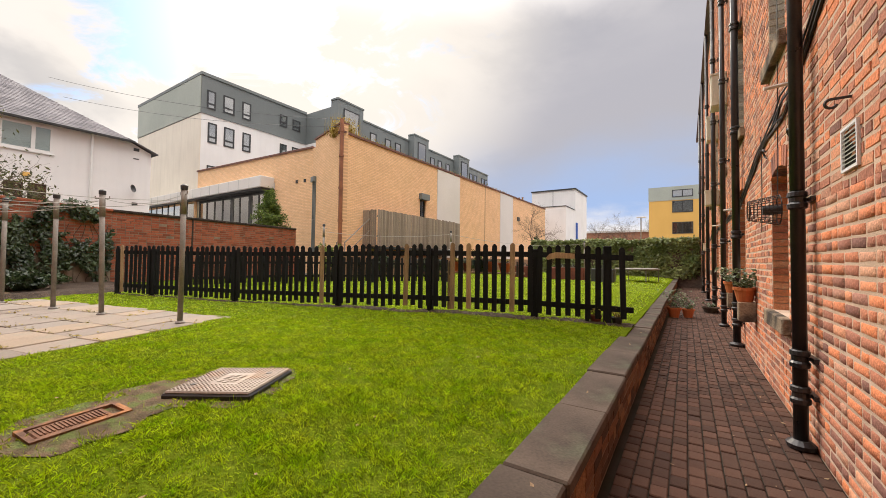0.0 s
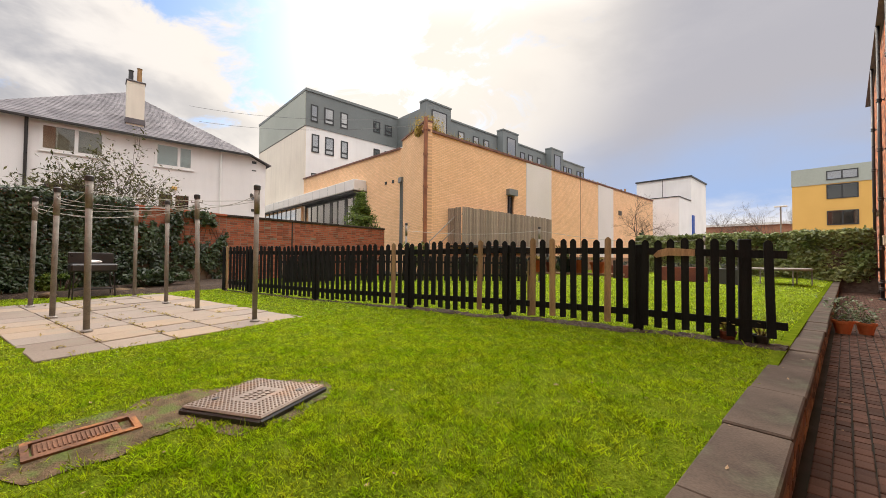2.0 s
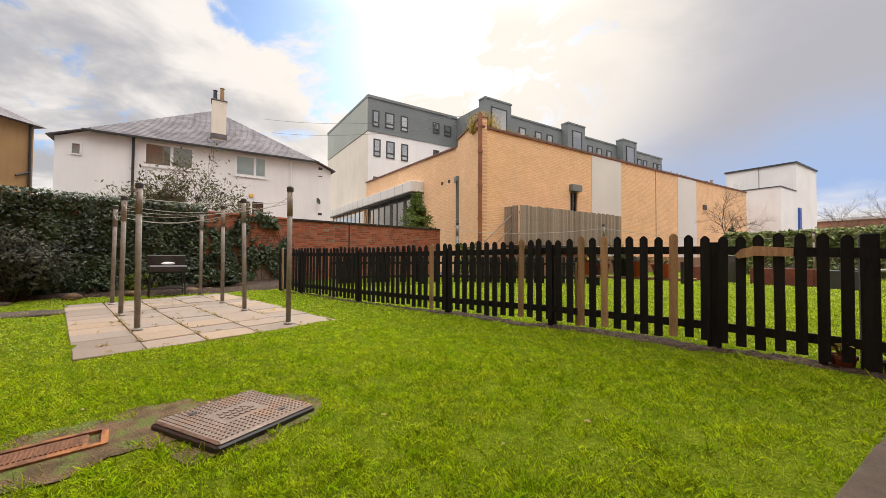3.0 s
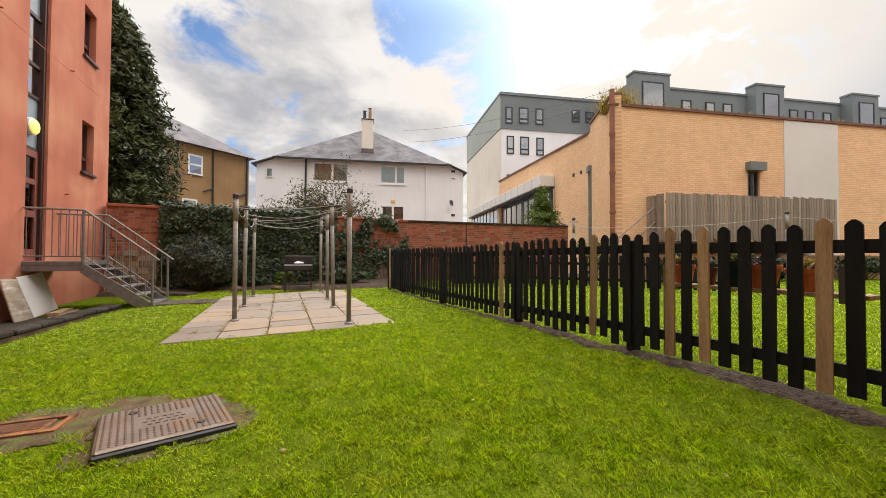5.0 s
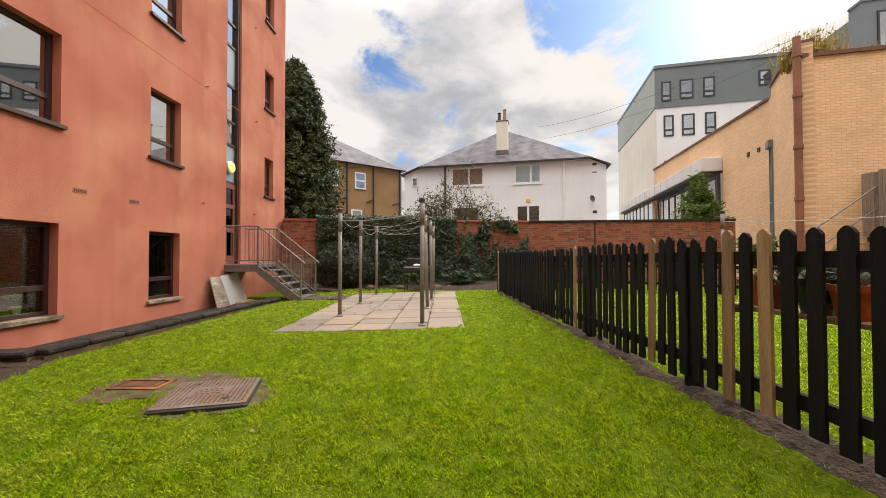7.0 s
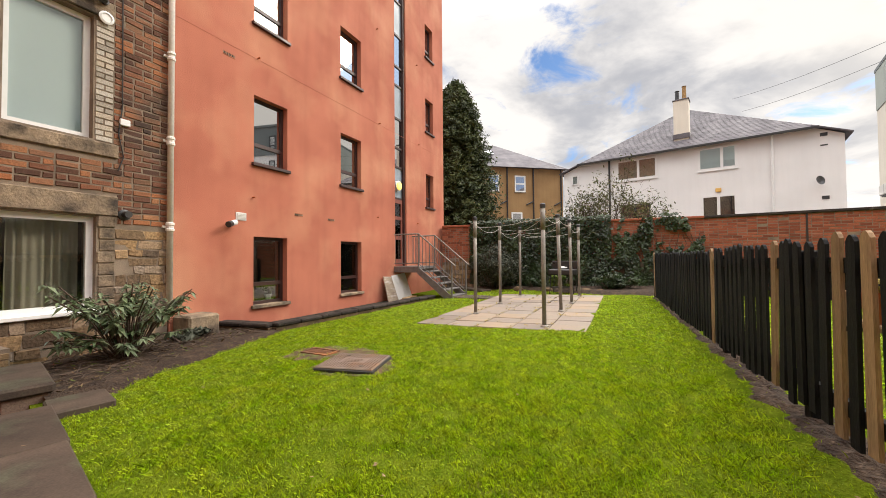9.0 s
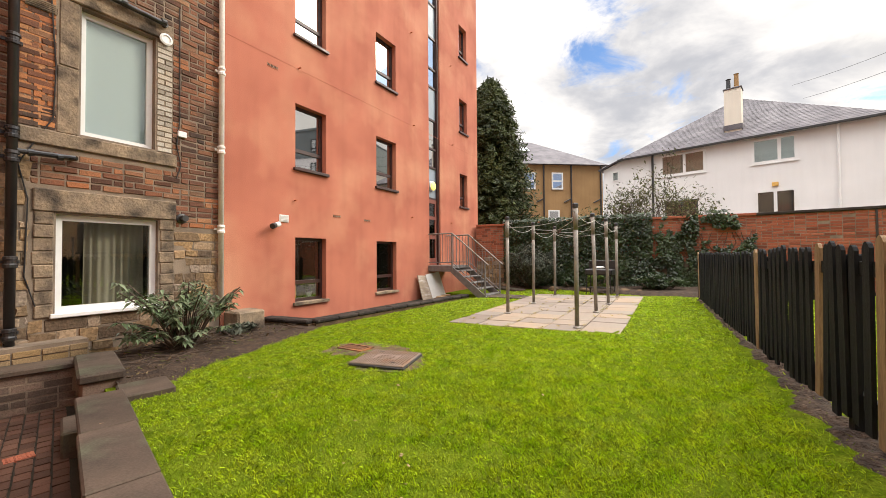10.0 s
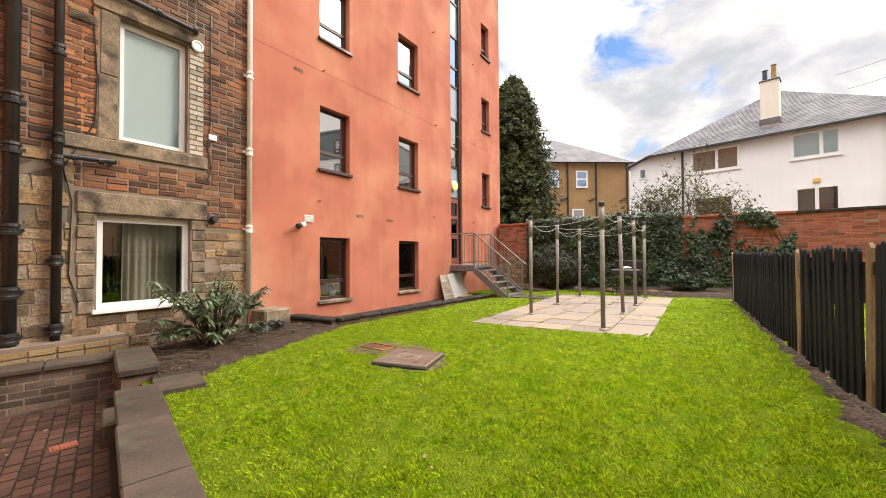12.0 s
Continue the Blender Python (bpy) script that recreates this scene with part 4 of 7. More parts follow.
part("side_render", boxes(((11.94, 0.0, -0.2), (11.998, 10.6, 10.7))), M_cream, block, "cream rendered side")
part("side_cladding", boxes(((11.9, 0.0, 10.74), (11.95, 10.6, 13.28))), M_green_panel, block)
part("upper_wall", boxes(((20.2, -3.35, 10.7), (48.4, 10, 13.2))), M_grey_panel, block)
part("parapet", boxes(((11.88, -0.12, 13.3), (20.2, 10.7, 13.5)), ((20.2, -3.42, 13.2), (48.5, 10.1, 13.34))), M_grey_panel, block)
for a, b in ((20.1, 22.9), (30.1, 32.6), (39.0, 41.6)):
    part("bay", boxes(((a, -4.1, 9.5), (b, -3.3, 13.75)), ((a - 0.05, -4.15, 13.75), (b + 0.05, -3.3, 13.88))), M_grey_panel, block)
    sill_window(block, a + 0.6, b - 0.5, 11.0, 13.2, -4.16, M_dark_frame, M_glass_bright, fw=0.08)
for a, b, z0, z1 in ((12.3, 12.86, 11.13, 12.4), (13.36, 14.14, 11.2, 12.44), (14.7, 15.35, 11.2, 12.46), (17.72, 18.38, 11.6, 12.55), (18.87, 19.6, 11.6, 12.5)):
    sill_window(block, a, b, z0, z1, -0.09, M_dark_frame, M_glass_bright, bars=(z0 + 0.35,), fw=0.09)
for z in (8.84, 5.9, 3.0):
    for a, b in ((12.42, 13.0), (13.48, 14.2), (14.79, 15.4), (17.8, 18.4), (18.9, 19.6)):
        sill_window(block, a, b, z, z + 1.37, -0.05, M_dark_frame, M_glass_bright, bars=(z + 0.4,), fw=0.09)
for a in (24.5, 26.5, 28.0, 34.0, 35.5, 37.2, 43.0, 44.2, 46.4, 47.4):
    sill_window(block, a, a + 0.8, 11.4, 12.5, -3.42, M_dark_frame, M_glass_bright, fw=0.09)
    sill_window(block, a, a + 0.8, 8.6, 9.9, -3.36, M_dark_frame, M_glass_bright, fw=0.09)

# ---- white house with a slated hipped roof ----
HSE = pose(-25, 0, 0, 0, 0, 90)
house = thing("white_house", HSE, "white rendered two-storey house with slate hipped roof", "house")
part("wall", prism(bmesh.new(), [(-4.5, -0.2), (8.5, -0.2), (8.5, 6.7), (7.4, 7.2), (-3.2, 7.2), (-4.5, 6.7)], 0.0, 12.0), M_white, house)
rb = bmesh.new()
A = [rb.verts.new(p) for p in ((-3.45, -0.3, 7.15), (7.6, -0.3, 7.15), (7.6, 12.3, 7.15), (-3.45, 12.3, 7.15))]
B = [rb.verts.new(p) for p in ((2.0, 5.0, 10.95), (2.0, 7.5, 10.95))]
for f in ((A[0], A[1], B[0]), (A[1], A[2], B[1], B[0]), (A[2], A[3], B[1]), (A[3], A[0], B[0], B[1]), (A[3], A[2], A[1], A[0])):
    rb.faces.new(f)
part("roof_deck", rb, M_slate, house)
for sgn, x0, x1 in ((1, 7.4, 8.75), (-1, -3.2, -4.75)):
    eb = bmesh.new()
    q = [eb.verts.new(p) for p in ((x0, -0.25, 7.22), (x1, -0.25, 6.66), (x1, 12.2, 6.66), (x0, 12.2, 7.22))]
    q2 = [eb.verts.new(v.co + Vector((0, 0, 0.05))) for v in q]
    eb.faces.new(q)
    eb.faces.new(q2[::-1])
    for i in range(4):
        eb.faces.new((q[i], q[(i + 1) % 4], q2[(i + 1) % 4], q2[i]))
    part("eave", eb, M_slate, house)
part("gutter", boxes(((-3.5, -0.38, 7.06), (7.65, -0.28, 7.16))), M_black_plastic, house)
for a, b, z0, z1, u in ((-1.2, 1.0, 5.75, 7.0, 0.0), (2.95, 4.65, 5.75, 7.0, 4.0), (3.05, 4.6, 2.6, 4.4, 3.82)):
    sill_window(house, a, b, z0, z1, -0.05, M_white_pvc, M_glass, uprights=(u,), fw=0.11, sill_m=M_white_pvc)
    # thin sheet on the solid wall: curtain, blind, or painted room darkness
    part("room", boxes(((a + 0.05, -0.012, z0 + 0.05), (b - 0.05, -0.004, z1 - 0.05))), M_curtain if a < 0 else M_blind if z0 > 5 else M_unlit, house)
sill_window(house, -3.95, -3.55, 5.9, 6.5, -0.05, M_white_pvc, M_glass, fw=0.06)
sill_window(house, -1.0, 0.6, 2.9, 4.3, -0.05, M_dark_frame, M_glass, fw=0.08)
# dark sheet on the wall, the unlit room put into its colour
part("room", boxes(((-0.95, -0.012, 2.95), (0.55, -0.004, 4.25))), M_unlit, house)
ch = part("chimney", boxes(((1.78, 0.6, 7.8), (2.52, 1.35, 10.12))), M_cream, house)
part("flashing", boxes(((1.74, 0.55, 7.9), (2.56, 1.4, 8.18))), M_slate, ch)
part("cap", boxes(((1.74, 0.56, 10.12), (2.56, 1.39, 10.2)), bevel=0.02), M_slate, ch)
for x, h in ((1.95, 0.55), (2.3, 0.75)):
    part("chimney_pot", lathe([(0.13, 10.2), (0.15, 10.25), (0.11, 10.3), (0.1, 10.2 + h), (0.13, 10.25 + h)], 10, Matrix.Translation((x, 0.95, 0))), M_tan if h > 0.6 else M_dark_frame, ch)
part("downpipe", tubes(((6.0, -0.1, 0), (6.0, -0.1, 7.1), 0.05)), M_white_pvc, house)
part("downpipe", tubes(((-1.6, -0.1, 0), (-1.6, -0.1, 7.1), 0.06)), M_iron, house)
part("satellite_dish", lathe([(0.01, 0.0), (0.1, 0.02), (0.2, 0.065), (0.21, 0.065), (0.1, 0.012)], 16, Matrix.Translation((7.6, -0.3, 4.6)) @ Euler((radians(80), 0, radians(40))).to_matrix().to_4x4()), M_dark_frame, house)
for z, h in ((6.7, 0.16), (6.25, 0.06), (3.75, 0.16)):
    part("air_brick", boxes(((7.7, -0.02, z), (7.95, 0.0, z + h))), M_dark_frame, house)
part("alarm_box", boxes(((3.7, -0.1, 4.55), (3.95, 0.0, 4.75)), bevel=0.02), M_yellow, house)

# ---- tan house ----
TAN = pose(-30, -6.5, 0, 0, 0, math.degrees(math.atan2(-4.2, 5.1)) + 180)
tan = thing("tan_house", TAN, "tan roughcast house with slate roof and skylights", "house")
part("wall", boxes(((-12, 0, -0.2), (0, 9, 8.25))), M_tan, tan)
rb = bmesh.new()
A = [rb.verts.new(p) for p in ((-12.3, -0.35, 8.2), (0.35, -0.35, 8.2), (0.35, 9.3, 8.2), (-12.3, 9.3, 8.2))]
B = [rb.verts.new(p) for p in ((-12.3, 4.5, 11.3), (-4.2, 4.5, 11.3))]
for f in ((A[0], A[1], B[1], B[0]), (A[1], A[2], B[1]), (A[2], A[3], B[0], B[1]), (A[3], A[0], B[0]), (A[3], A[2], A[1], A[0])):
    rb.faces.new(f)
part("roof", rb, M_slate, tan)
for a, z in ((-5.9, 6.3), (-3.7, 6.3), (-8.2, 6.3), (-4.0, 3.4)):
    sill_window(tan, a - 0.45, a + 0.45, z, z + 1.3, -0.05, M_white_pvc, M_glass_bright, bars=(z + 0.65,), fw=0.1, sill_m=M_sill)
    # flat near-black sheet under the pane paints the room's shade
    part("room", boxes(((a - 0.4, -0.012, z + 0.05), (a + 0.4, -0.004, z + 1.25))), M_unlit, tan)
for a in (-4.8, -2.6, -0.2):
    part("downpipe", tubes(((a, -0.08, 0), (a, -0.08, 8.2), 0.06), ((a, -0.08, 5.6), (a - 0.6, -0.08, 5.3), 0.05)), M_iron, tan)
for a in (-7.0, -5.6):
    part("skylight", boxes(((-0.4, -0.5, 0), (0.4, 0.5, 0.08)), bevel=0.01), M_glass_bright, tan, matrix=pose(a, 2.2, 9.95, 32.6, 0, 0))
part("chimney", boxes(((-9.5, 4.0, 11), (-8.5, 5.0, 12.6))), M_tan, tan)

# ---- far end: white box, ochre flats, chimney stacks ----
wb = thing("white_annexe", pose(-10.9, 45, 0), "white rendered plant-room block with dark coping", "building")
part("wall", boxes(((-5.2, 0, -0.2), (0, 6, 9.5))), M_white, wb)
part("coping", boxes(((-5.3, -0.1, 9.5), (0.1, 6.1, 9.65))), M_dark_frame, wb)
part("lower_wall", boxes(((-5.2, -4.0, -0.2), (-0.004, 0, 7.0))), M_white, wb)
part("lower_coping", boxes(((-5.25, -4.05, 7.0), (0.04, -0.002, 7.08))), M_dark_frame, wb)
part("joint", boxes(((-2.62, -0.01, 7), (-2.57, 0, 9.5))), M_dark_frame, wb)
part("sign", boxes(((0.0, 0.3, 2.5), (0.12, 0.9, 5.6))), M_blue, wb, "tall plain blue sign panel")
part("link_wall", boxes(((-9.0, 0.5, -0.2), (-5.2, 4, 6.8))), M_buff, wb)
yf = thing("ochre_flats", pose(-4.42, 60, 0), "ochre and grey-green flats with balconies", "building")
part("wall", boxes(((0, 0, -0.2), (16, 12, 9.6))), M_yellow, yf)
part("upper_wall", boxes(((-0.05, -0.05, 9.6), (16, 12, 11.5))), M_green_panel, yf)
for z in (2.5, 5.3, 8.2):
    for a in (2.8, 9.0):
        b = sill_window(yf, a, a + 2.4, z - 0.3, z + 1.3, -0.05, M_dark_frame, M_glass, fw=0.1, uprights=(a + 1.2,))
        # room darkness painted as a flat sheet on the wall
        part("room", boxes(((a + 0.1, -0.012, z - 0.2), (a + 2.3, -0.004, z + 1.2))), M_unlit, yf)
sill_window(yf, 2.8, 5.2, 10.0, 11.0, -0.1, M_dark_frame, M_glass_bright, fw=0.1, uprights=(4.0,))
st = thing("chimney_stack", pose(-16.2, 41, 0), "ochre stone chimney stack with pots", "chimney")
part("stack", boxes(((-0.6, -0.4, 0), (0.6, 0.4, 7.8)), ((-0.7, -0.5, 7.6), (0.7, 0.5, 7.9))), M_tan, st)
for i in range(3):
    part("pot", lathe([(0.14, 7.9), (0.1, 8.0), (0.1, 8.3), (0.13, 8.35)], 8, Matrix.Translation((-0.4 + 0.4 * i, 0, 0))), M_tan, st)
for i, (x, w, h) in enumerate(((-20, 14, 6.0), (-9, 18, 6.6))):
    fb = thing("brick_terrace", pose(x, 85 + 8 * i, 0), "distant low red-brick buildings", "building")
    part("wall", boxes(((0, 0, -0.2), (w, 8, h + 1.2))), M_brick_far, fb)
    part("roof", boxes(((-0.3, -0.3, h + 1.2), (w + 0.3, 8.3, h + 1.6))), M_white_panel, fb)

# ---- back garden wall ----
BW = [Vector((-15.0, 10.7, 0)), Vector((-14.1, 3.9, 0)), Vector((-11.3, -4.0, 0))]
for i, (p, q) in enumerate(((BW[0], BW[1]), (BW[1], BW[2]))):
    d = q - p
    m = Matrix.Translation(p) @ pose(0, 0, 0, 0, 0, math.degrees(math.atan2(d.y, d.x)) + 180)
    gw = thing("wall_garden" if i == 0 else "wall_ivy", m, "red brick garden wall with flat brick coping", "wall", kind="structure")
    part("core", boxes(((-d.length, 0.0, -0.3), (0, 0.3, 2.3))), M_mortar_dark, gw)
    part("coping", boxes(((-d.length, -0.04, 2.3), (0, 0.34, 2.375)), bevel=0.01), M_brick_wall if i else M_kerb_cope, gw)
    if i == 0:
        part("pier_joint", boxes(((-4.6, -0.03, 0), (-4.56, 0.0, 2.3))), M_unlit, gw)


# ---- picket fence ----
RNG = np.random.default_rng(11)
f_dir = (FENCE_B - FENCE_A).normalized()
F_LEN = (FENCE_B - FENCE_A).length
F_ANG = math.degrees(math.atan2(f_dir.y, f_dir.x))
fence = thing("picket_fence", Matrix.Translation(FENCE_A) @ pose(0, 0, 0, 0, 0, F_ANG) @ Matrix.Translation((0, -0.032, 0)), "black-stained picket fence with bare replacement pickets", "fence")


def fence_ground(d):
    p = FENCE_A + f_dir * d
    return float(lawn_z(np.array(p.x), np.array(p.y))) + 0.022 * min(1.0, max(0.0, (6.5 - d) / 3.5))


def picket(parent, d, z, raw, lean=0.0, tall=1.09, low=0.07, wide=0.077, nod=0.0):
    bm = prism(bmesh.new(), [(-wide / 2, low), (wide / 2, low), (wide / 2, tall - 0.034), (wide * 0.3, tall - 0.012), (wide * 0.09, tall), (-wide * 0.09, tall), (-wide * 0.3, tall - 0.012), (-wide / 2, tall - 0.034)], 0.022, 0.042)
    return part("picket", bm, M_raw_wood if raw else M_black_wood, parent, "bare unstained picket" if raw else "", matrix=pose(d, 0, z, nod, lean, 0))


f_posts = [0.31, 1.335, 3.03, 4.79, 7.16, 9.44, F_LEN - 0.04]
raw_at = (1.675, 2.37, 2.635, 3.445, 5.16, F_LEN - 0.24)
f_spots = [0.1] + [0.44 + 0.1372 * k for k in range(74)]
for d in f_spots:
    if d > F_LEN - 0.03:
        continue
    raw = any(abs(d - r) < 0.0685 for r in raw_at)
    picket(fence, d, fence_ground(d), raw, lean=1.2 if d < 0.2 else RNG.normal(0, 0.45), tall=1.09 + RNG.normal(0, 0.011) + (0.02 if raw else 0), low=0.05 + RNG.normal(0, 0.015), nod=RNG.normal(0, 0.4))
for i, p in enumerate(f_posts):
    z = fence_ground(p)
    w = 0.055 if i in (0, 1) else 0.045
    part("post", boxes(((p - w, -0.075, z - 0.15), (p + w, 0.018, z + (1.1 if i == 0 else 1.02))), bevel=0.008), M_black_wood, fence)
part("post", boxes(((0.555, -0.07, fence_ground(0.58) - 0.1), (0.61, -0.02, fence_ground(0.58) + 1.0)), bevel=0.006), M_black_wood, fence)
for h in (0.16, 0.9):
    for a, b in zip([-0.03, *f_posts[1:-1]], [*f_posts[1:-1], F_LEN]):
        za, zb = fence_ground(a) + h, fence_ground(b) + h
        bm = prism(bmesh.new(), [(a, za), (b, zb), (b, zb + 0.08), (a, za + 0.08)], -0.012, 0.02)
        part("rail", bm, M_black_wood, fence)
bm = prism(bmesh.new(), [(0, 0.0), (0.26, 0.0), (0.38, -0.03), (0.41, 0.0), (0.36, 0.06), (0.26, 0.09), (0.0, 0.075)], 0.044, 0.062)
part("patch_board", bm, M_raw_wood, fence, "short broken bare board nailed across", matrix=pose(0.76, 0, fence_ground(0.9) + 0.885, 0, -1.5, 0))
# a bare stake behind the fence
part("stub", boxes(((2.69, -0.05, fence_ground(2.7) + 0.02), (2.735, -0.03, fence_ground(2.7) + 0.8)), bevel=0.004), M_raw_wood, fence)

# a lower picket fence across the back of the far lawn
BACK = [Vector((-11.3, 4.6, 0)), Vector((-10.6, 7.2, 0)), Vector((-7.4, 11.7, 0))]
for p, q in zip(BACK, BACK[1:]):
    run = (q - p).length
    bf = thing("picket_fence", Matrix.Translation(p) @ pose(0, 0, 0, 0, 0, math.degrees(math.atan2((q - p).y, (q - p).x))), "low black picket fence across the far lawn", "fence", group="far lawn fences")

    def back_z(d):
        w = p.lerp(q, d / run)
        return float(lawn_z(np.array(w.x), np.array(w.y)))

    for k in range(int(run / 0.125)):
        d = 0.06 + 0.125 * k
        picket(bf, d, back_z(d), False, RNG.normal(0, 0.8), 0.86 + RNG.normal(0, 0.01), 0.05, 0.08)
    for h in (0.2, 0.62):
        bm = prism(bmesh.new(), [(0, back_z(0) + h), (run, back_z(run) + h), (run, back_z(run) + h + 0.07), (0, back_z(0) + h + 0.07)], -0.012, 0.02)
        part("rail", bm, M_black_wood, bf)
    for d in (0.05, run / 2, run - 0.05):
        part("post", boxes(((d - 0.04, -0.07, back_z(d) - 0.1), (d + 0.04, 0.018, back_z(d) + 0.82)), bevel=0.006), M_black_wood, bf)

# ---- drying green: patio, poles and lines ----
PATIO = pose(-5.78, 3.06, 0.0, -1.2, -0.4, 193)
POLES = [(-5.87, 2.39), (-7.55, 2.0), (-8.88, 1.73), (-10.45, 1.37), (-6.52, 0.68), (-8.13, 0.3), (-9.85, -0.06)]
pole_tops = []
first_pole = None
for i, (x, y) in enumerate(POLES):
    z = float(lawn_z(np.array(x), np.array(y))) + 0.01
    if first_pole is None:
        p = thing("clothes_pole", pose(x, y, z), "galvanised steel clothes pole standing on the patio", "pole", group="clothes poles on the patio")
        part("shaft", tubes(((0, 0, -0.02), (0, 0, 1.82), 0.033), n=14), M_galv, p, smooth=True)
        part("sleeve", tubes(((0, 0, 1.5), (0, 0, 1.84), 0.037), n=14), M_galv, p, smooth=True)
        part("cap", lathe([(0.03, 1.84), (0.044, 1.845), (0.046, 1.9), (0.03, 1.915), (0.0, 1.92)], 14), M_dark_frame, p)
        part("hook", tubes(((-0.1, 0, 1.78), (0.1, 0, 1.78), 0.007), ((-0.1, 0, 1.78), (-0.1, 0, 1.82), 0.007), ((0.1, 0, 1.78), (0.1, 0, 1.82), 0.007), n=6), M_galv, p)
        part("collar", lathe([(0.06, 0.0), (0.06, 0.012), (0.04, 0.03)], 14), M_galv, p)
        first_pole = p
    else:
        p = copy_thing(first_pole, pose(x, y, z, RNG.normal(0, 0.5), RNG.normal(0, 0.5), 40 * i))
    pole_tops.append(Vector((x, y, z + 1.78)))
ropes = thing("clothes_lines", Matrix.Translation(pole_tops[0]), "slack grey clothes lines strung between the poles", "rope")
for a, b, s, dz in ((0, 1, 0.1, 0), (1, 2, 0.05, 0), (2, 3, 0.08, -0.05), (4, 5, 0.14, 0), (5, 6, 0.16, -0.04), (0, 4, 0.05, -0.08), (0, 5, 0.12, -0.1), (1, 5, 0.1, -0.02), (1, 6, 0.18, -0.06), (2, 6, 0.1, 0), (3, 6, 0.12, -0.05)):
    pts = [q - pole_tops[0] + Vector((0, 0, dz)) for q in sag(pole_tops[a], pole_tops[b], s)]
    part("line", cord(bmesh.new(), pts, 0.004), M_rope, ropes)

# ---- manhole covers ----
cover = thing("manhole_cover", pose(-2.9, 1.55, 0.03, -1.2, 0.8, 119.5), "raised square iron manhole cover with studs, rust-stained", "manhole cover")
part("frame", boxes(((-0.315, -0.315, -0.08), (0.315, 0.315, 0.035)), bevel=0.01), M_iron, cover)
part("plate", boxes(((-0.305, -0.305, 0.03), (0.305, 0.305, 0.052)), bevel=0.012), M_cover, cover)
bm = bmesh.new()
for i in range(19):
    for k in range(19):
        x, y = (i - 9) * 0.0305, (k - 9) * 0.0305
        if abs(x) < 0.13 and abs(y) < 0.1:
            continue
        bmesh.ops.create_cone(bm, cap_ends=True, segments=6, radius1=0.0085, radius2=0.006, depth=0.007, matrix=Matrix.Translation((x, y, 0.0545)))
studs = part("studs", bm, M_cover, cover)
studs["kind"] = "stuff"
bm = bmesh.new()
for r, (n, y) in enumerate(((5, 0.05), (6, 0.0), (5, -0.05))):
    for i in range(n):
        box(bm, ((i - n / 2) * 0.036, y - 0.015, 0.051), ((i - n / 2) * 0.036 + 0.022, y + 0.015, 0.057))
part("lettering", bm, M_cover, cover, "cast raised marks, illegible")["kind"] = "stuff"
for x, y in ((-0.15, 0.2), (0.15, -0.2)):
    part("keyhole", lathe([(0.022, 0.05), (0.022, 0.0575), (0.012, 0.0575)], 10, Matrix.Translation((x, y, 0))), M_iron, cover)
drain = thing("drain_cover", pose(-3.03, 0.71, -0.012, 3.5, -2, 97), "small rusty hinged drain cover in a broken surround", "drain cover")
part("frame", boxes(((-0.23, -0.11, -0.05), (0.23, -0.08, 0.045)), ((-0.23, 0.08, -0.05), (0.23, 0.11, 0.045)), ((-0.23, -0.08, -0.05), (-0.2, 0.08, 0.045)), ((0.2, -0.08, -0.05), (0.23, 0.08, 0.045))), M_rusty, drain)
part("plate", boxes(((-0.19, -0.075, 0.0), (0.15, 0.075, 0.04)), bevel=0.006), M_rusty, drain)
part("ribs", boxes(*[((-0.17 + 0.018 * i, -0.055, 0.039), (-0.161 + 0.018 * i, 0.055, 0.046)) for i in range(17)]), M_rusty, drain)
bm = bmesh.new()
for cx, cy, rx, ry in ((-3.0, 0.75, 0.36, 0.42), (-3.12, 1.2, 0.34, 0.42), (-2.92, 1.55, 0.47, 0.45)):
    pts = [bm.verts.new((cx + rx * math.cos(t) * (1 + 0.14 * math.sin(3 * t + cx) + 0.1 * math.sin(7 * t)), cy + ry * math.sin(t) * (1 + 0.12 * math.cos(4 * t)), 0)) for t in np.linspace(0, 2 * math.pi, 40, endpoint=False)]
    top = bm.verts.new((cx, cy, 0))
    for i in range(40):
        bm.faces.new((pts[i], pts[(i + 1) % 40], top))
for v in bm.verts:
    v.co.z = float(ground_z(np.array(v.co.x), np.array(v.co.y))) + 0.006 + 0.006 * noise.noise(v.co * 6)
tagged(part("soil_patch", bm, M_earth), "bare earth patch round the covers", "soil", kind="structure")

# soil strip under the fence and the planting beds
bm = bmesh.new()
prev = None
for i in range(321):
    t_ = i / 320
    p = FENCE_A + f_dir * (F_LEN * t_ - 0.15)
    nrm = Vector((f_dir.y, -f_dir.x, 0))
    thin = 1.15 if t_ < 0.3 else 1.15 - 1.5 * (t_ - 0.3) if t_ < 0.55 else 0.45
    w1 = thin * (0.19 + 0.16 * noise.noise((t_ * 28, 0.5, 0)) + 0.06 * noise.noise((t_ * 110, 2.5, 0)))
    w2 = thin * (0.13 + 0.1 * noise.noise((t_ * 28, 5, 0)) + 0.05 * noise.noise((t_ * 110, 7.5, 0)))
    row = []
    for k in range(9):
        o = -w2 + (w1 + w2) * k / 8
        q = p + nrm * o
        edge = min(k, 8 - k) / 4
        clod = 0.03 * noise.noise((q.x * 11, q.y * 11, 0)) + 0.02 * noise.noise((q.x * 31, q.y * 31, 3))
        row.append(bm.verts.new((q.x, q.y, float(ground_z(np.array(q.x), np.array(q.y))) - 0.012 + 0.028 * min(1, edge * 1.5) + clod * edge)))
    if prev:
        for k in range(8):
            bm.faces.new((prev[k], prev[k + 1], row[k + 1], row[k]))
    prev = row
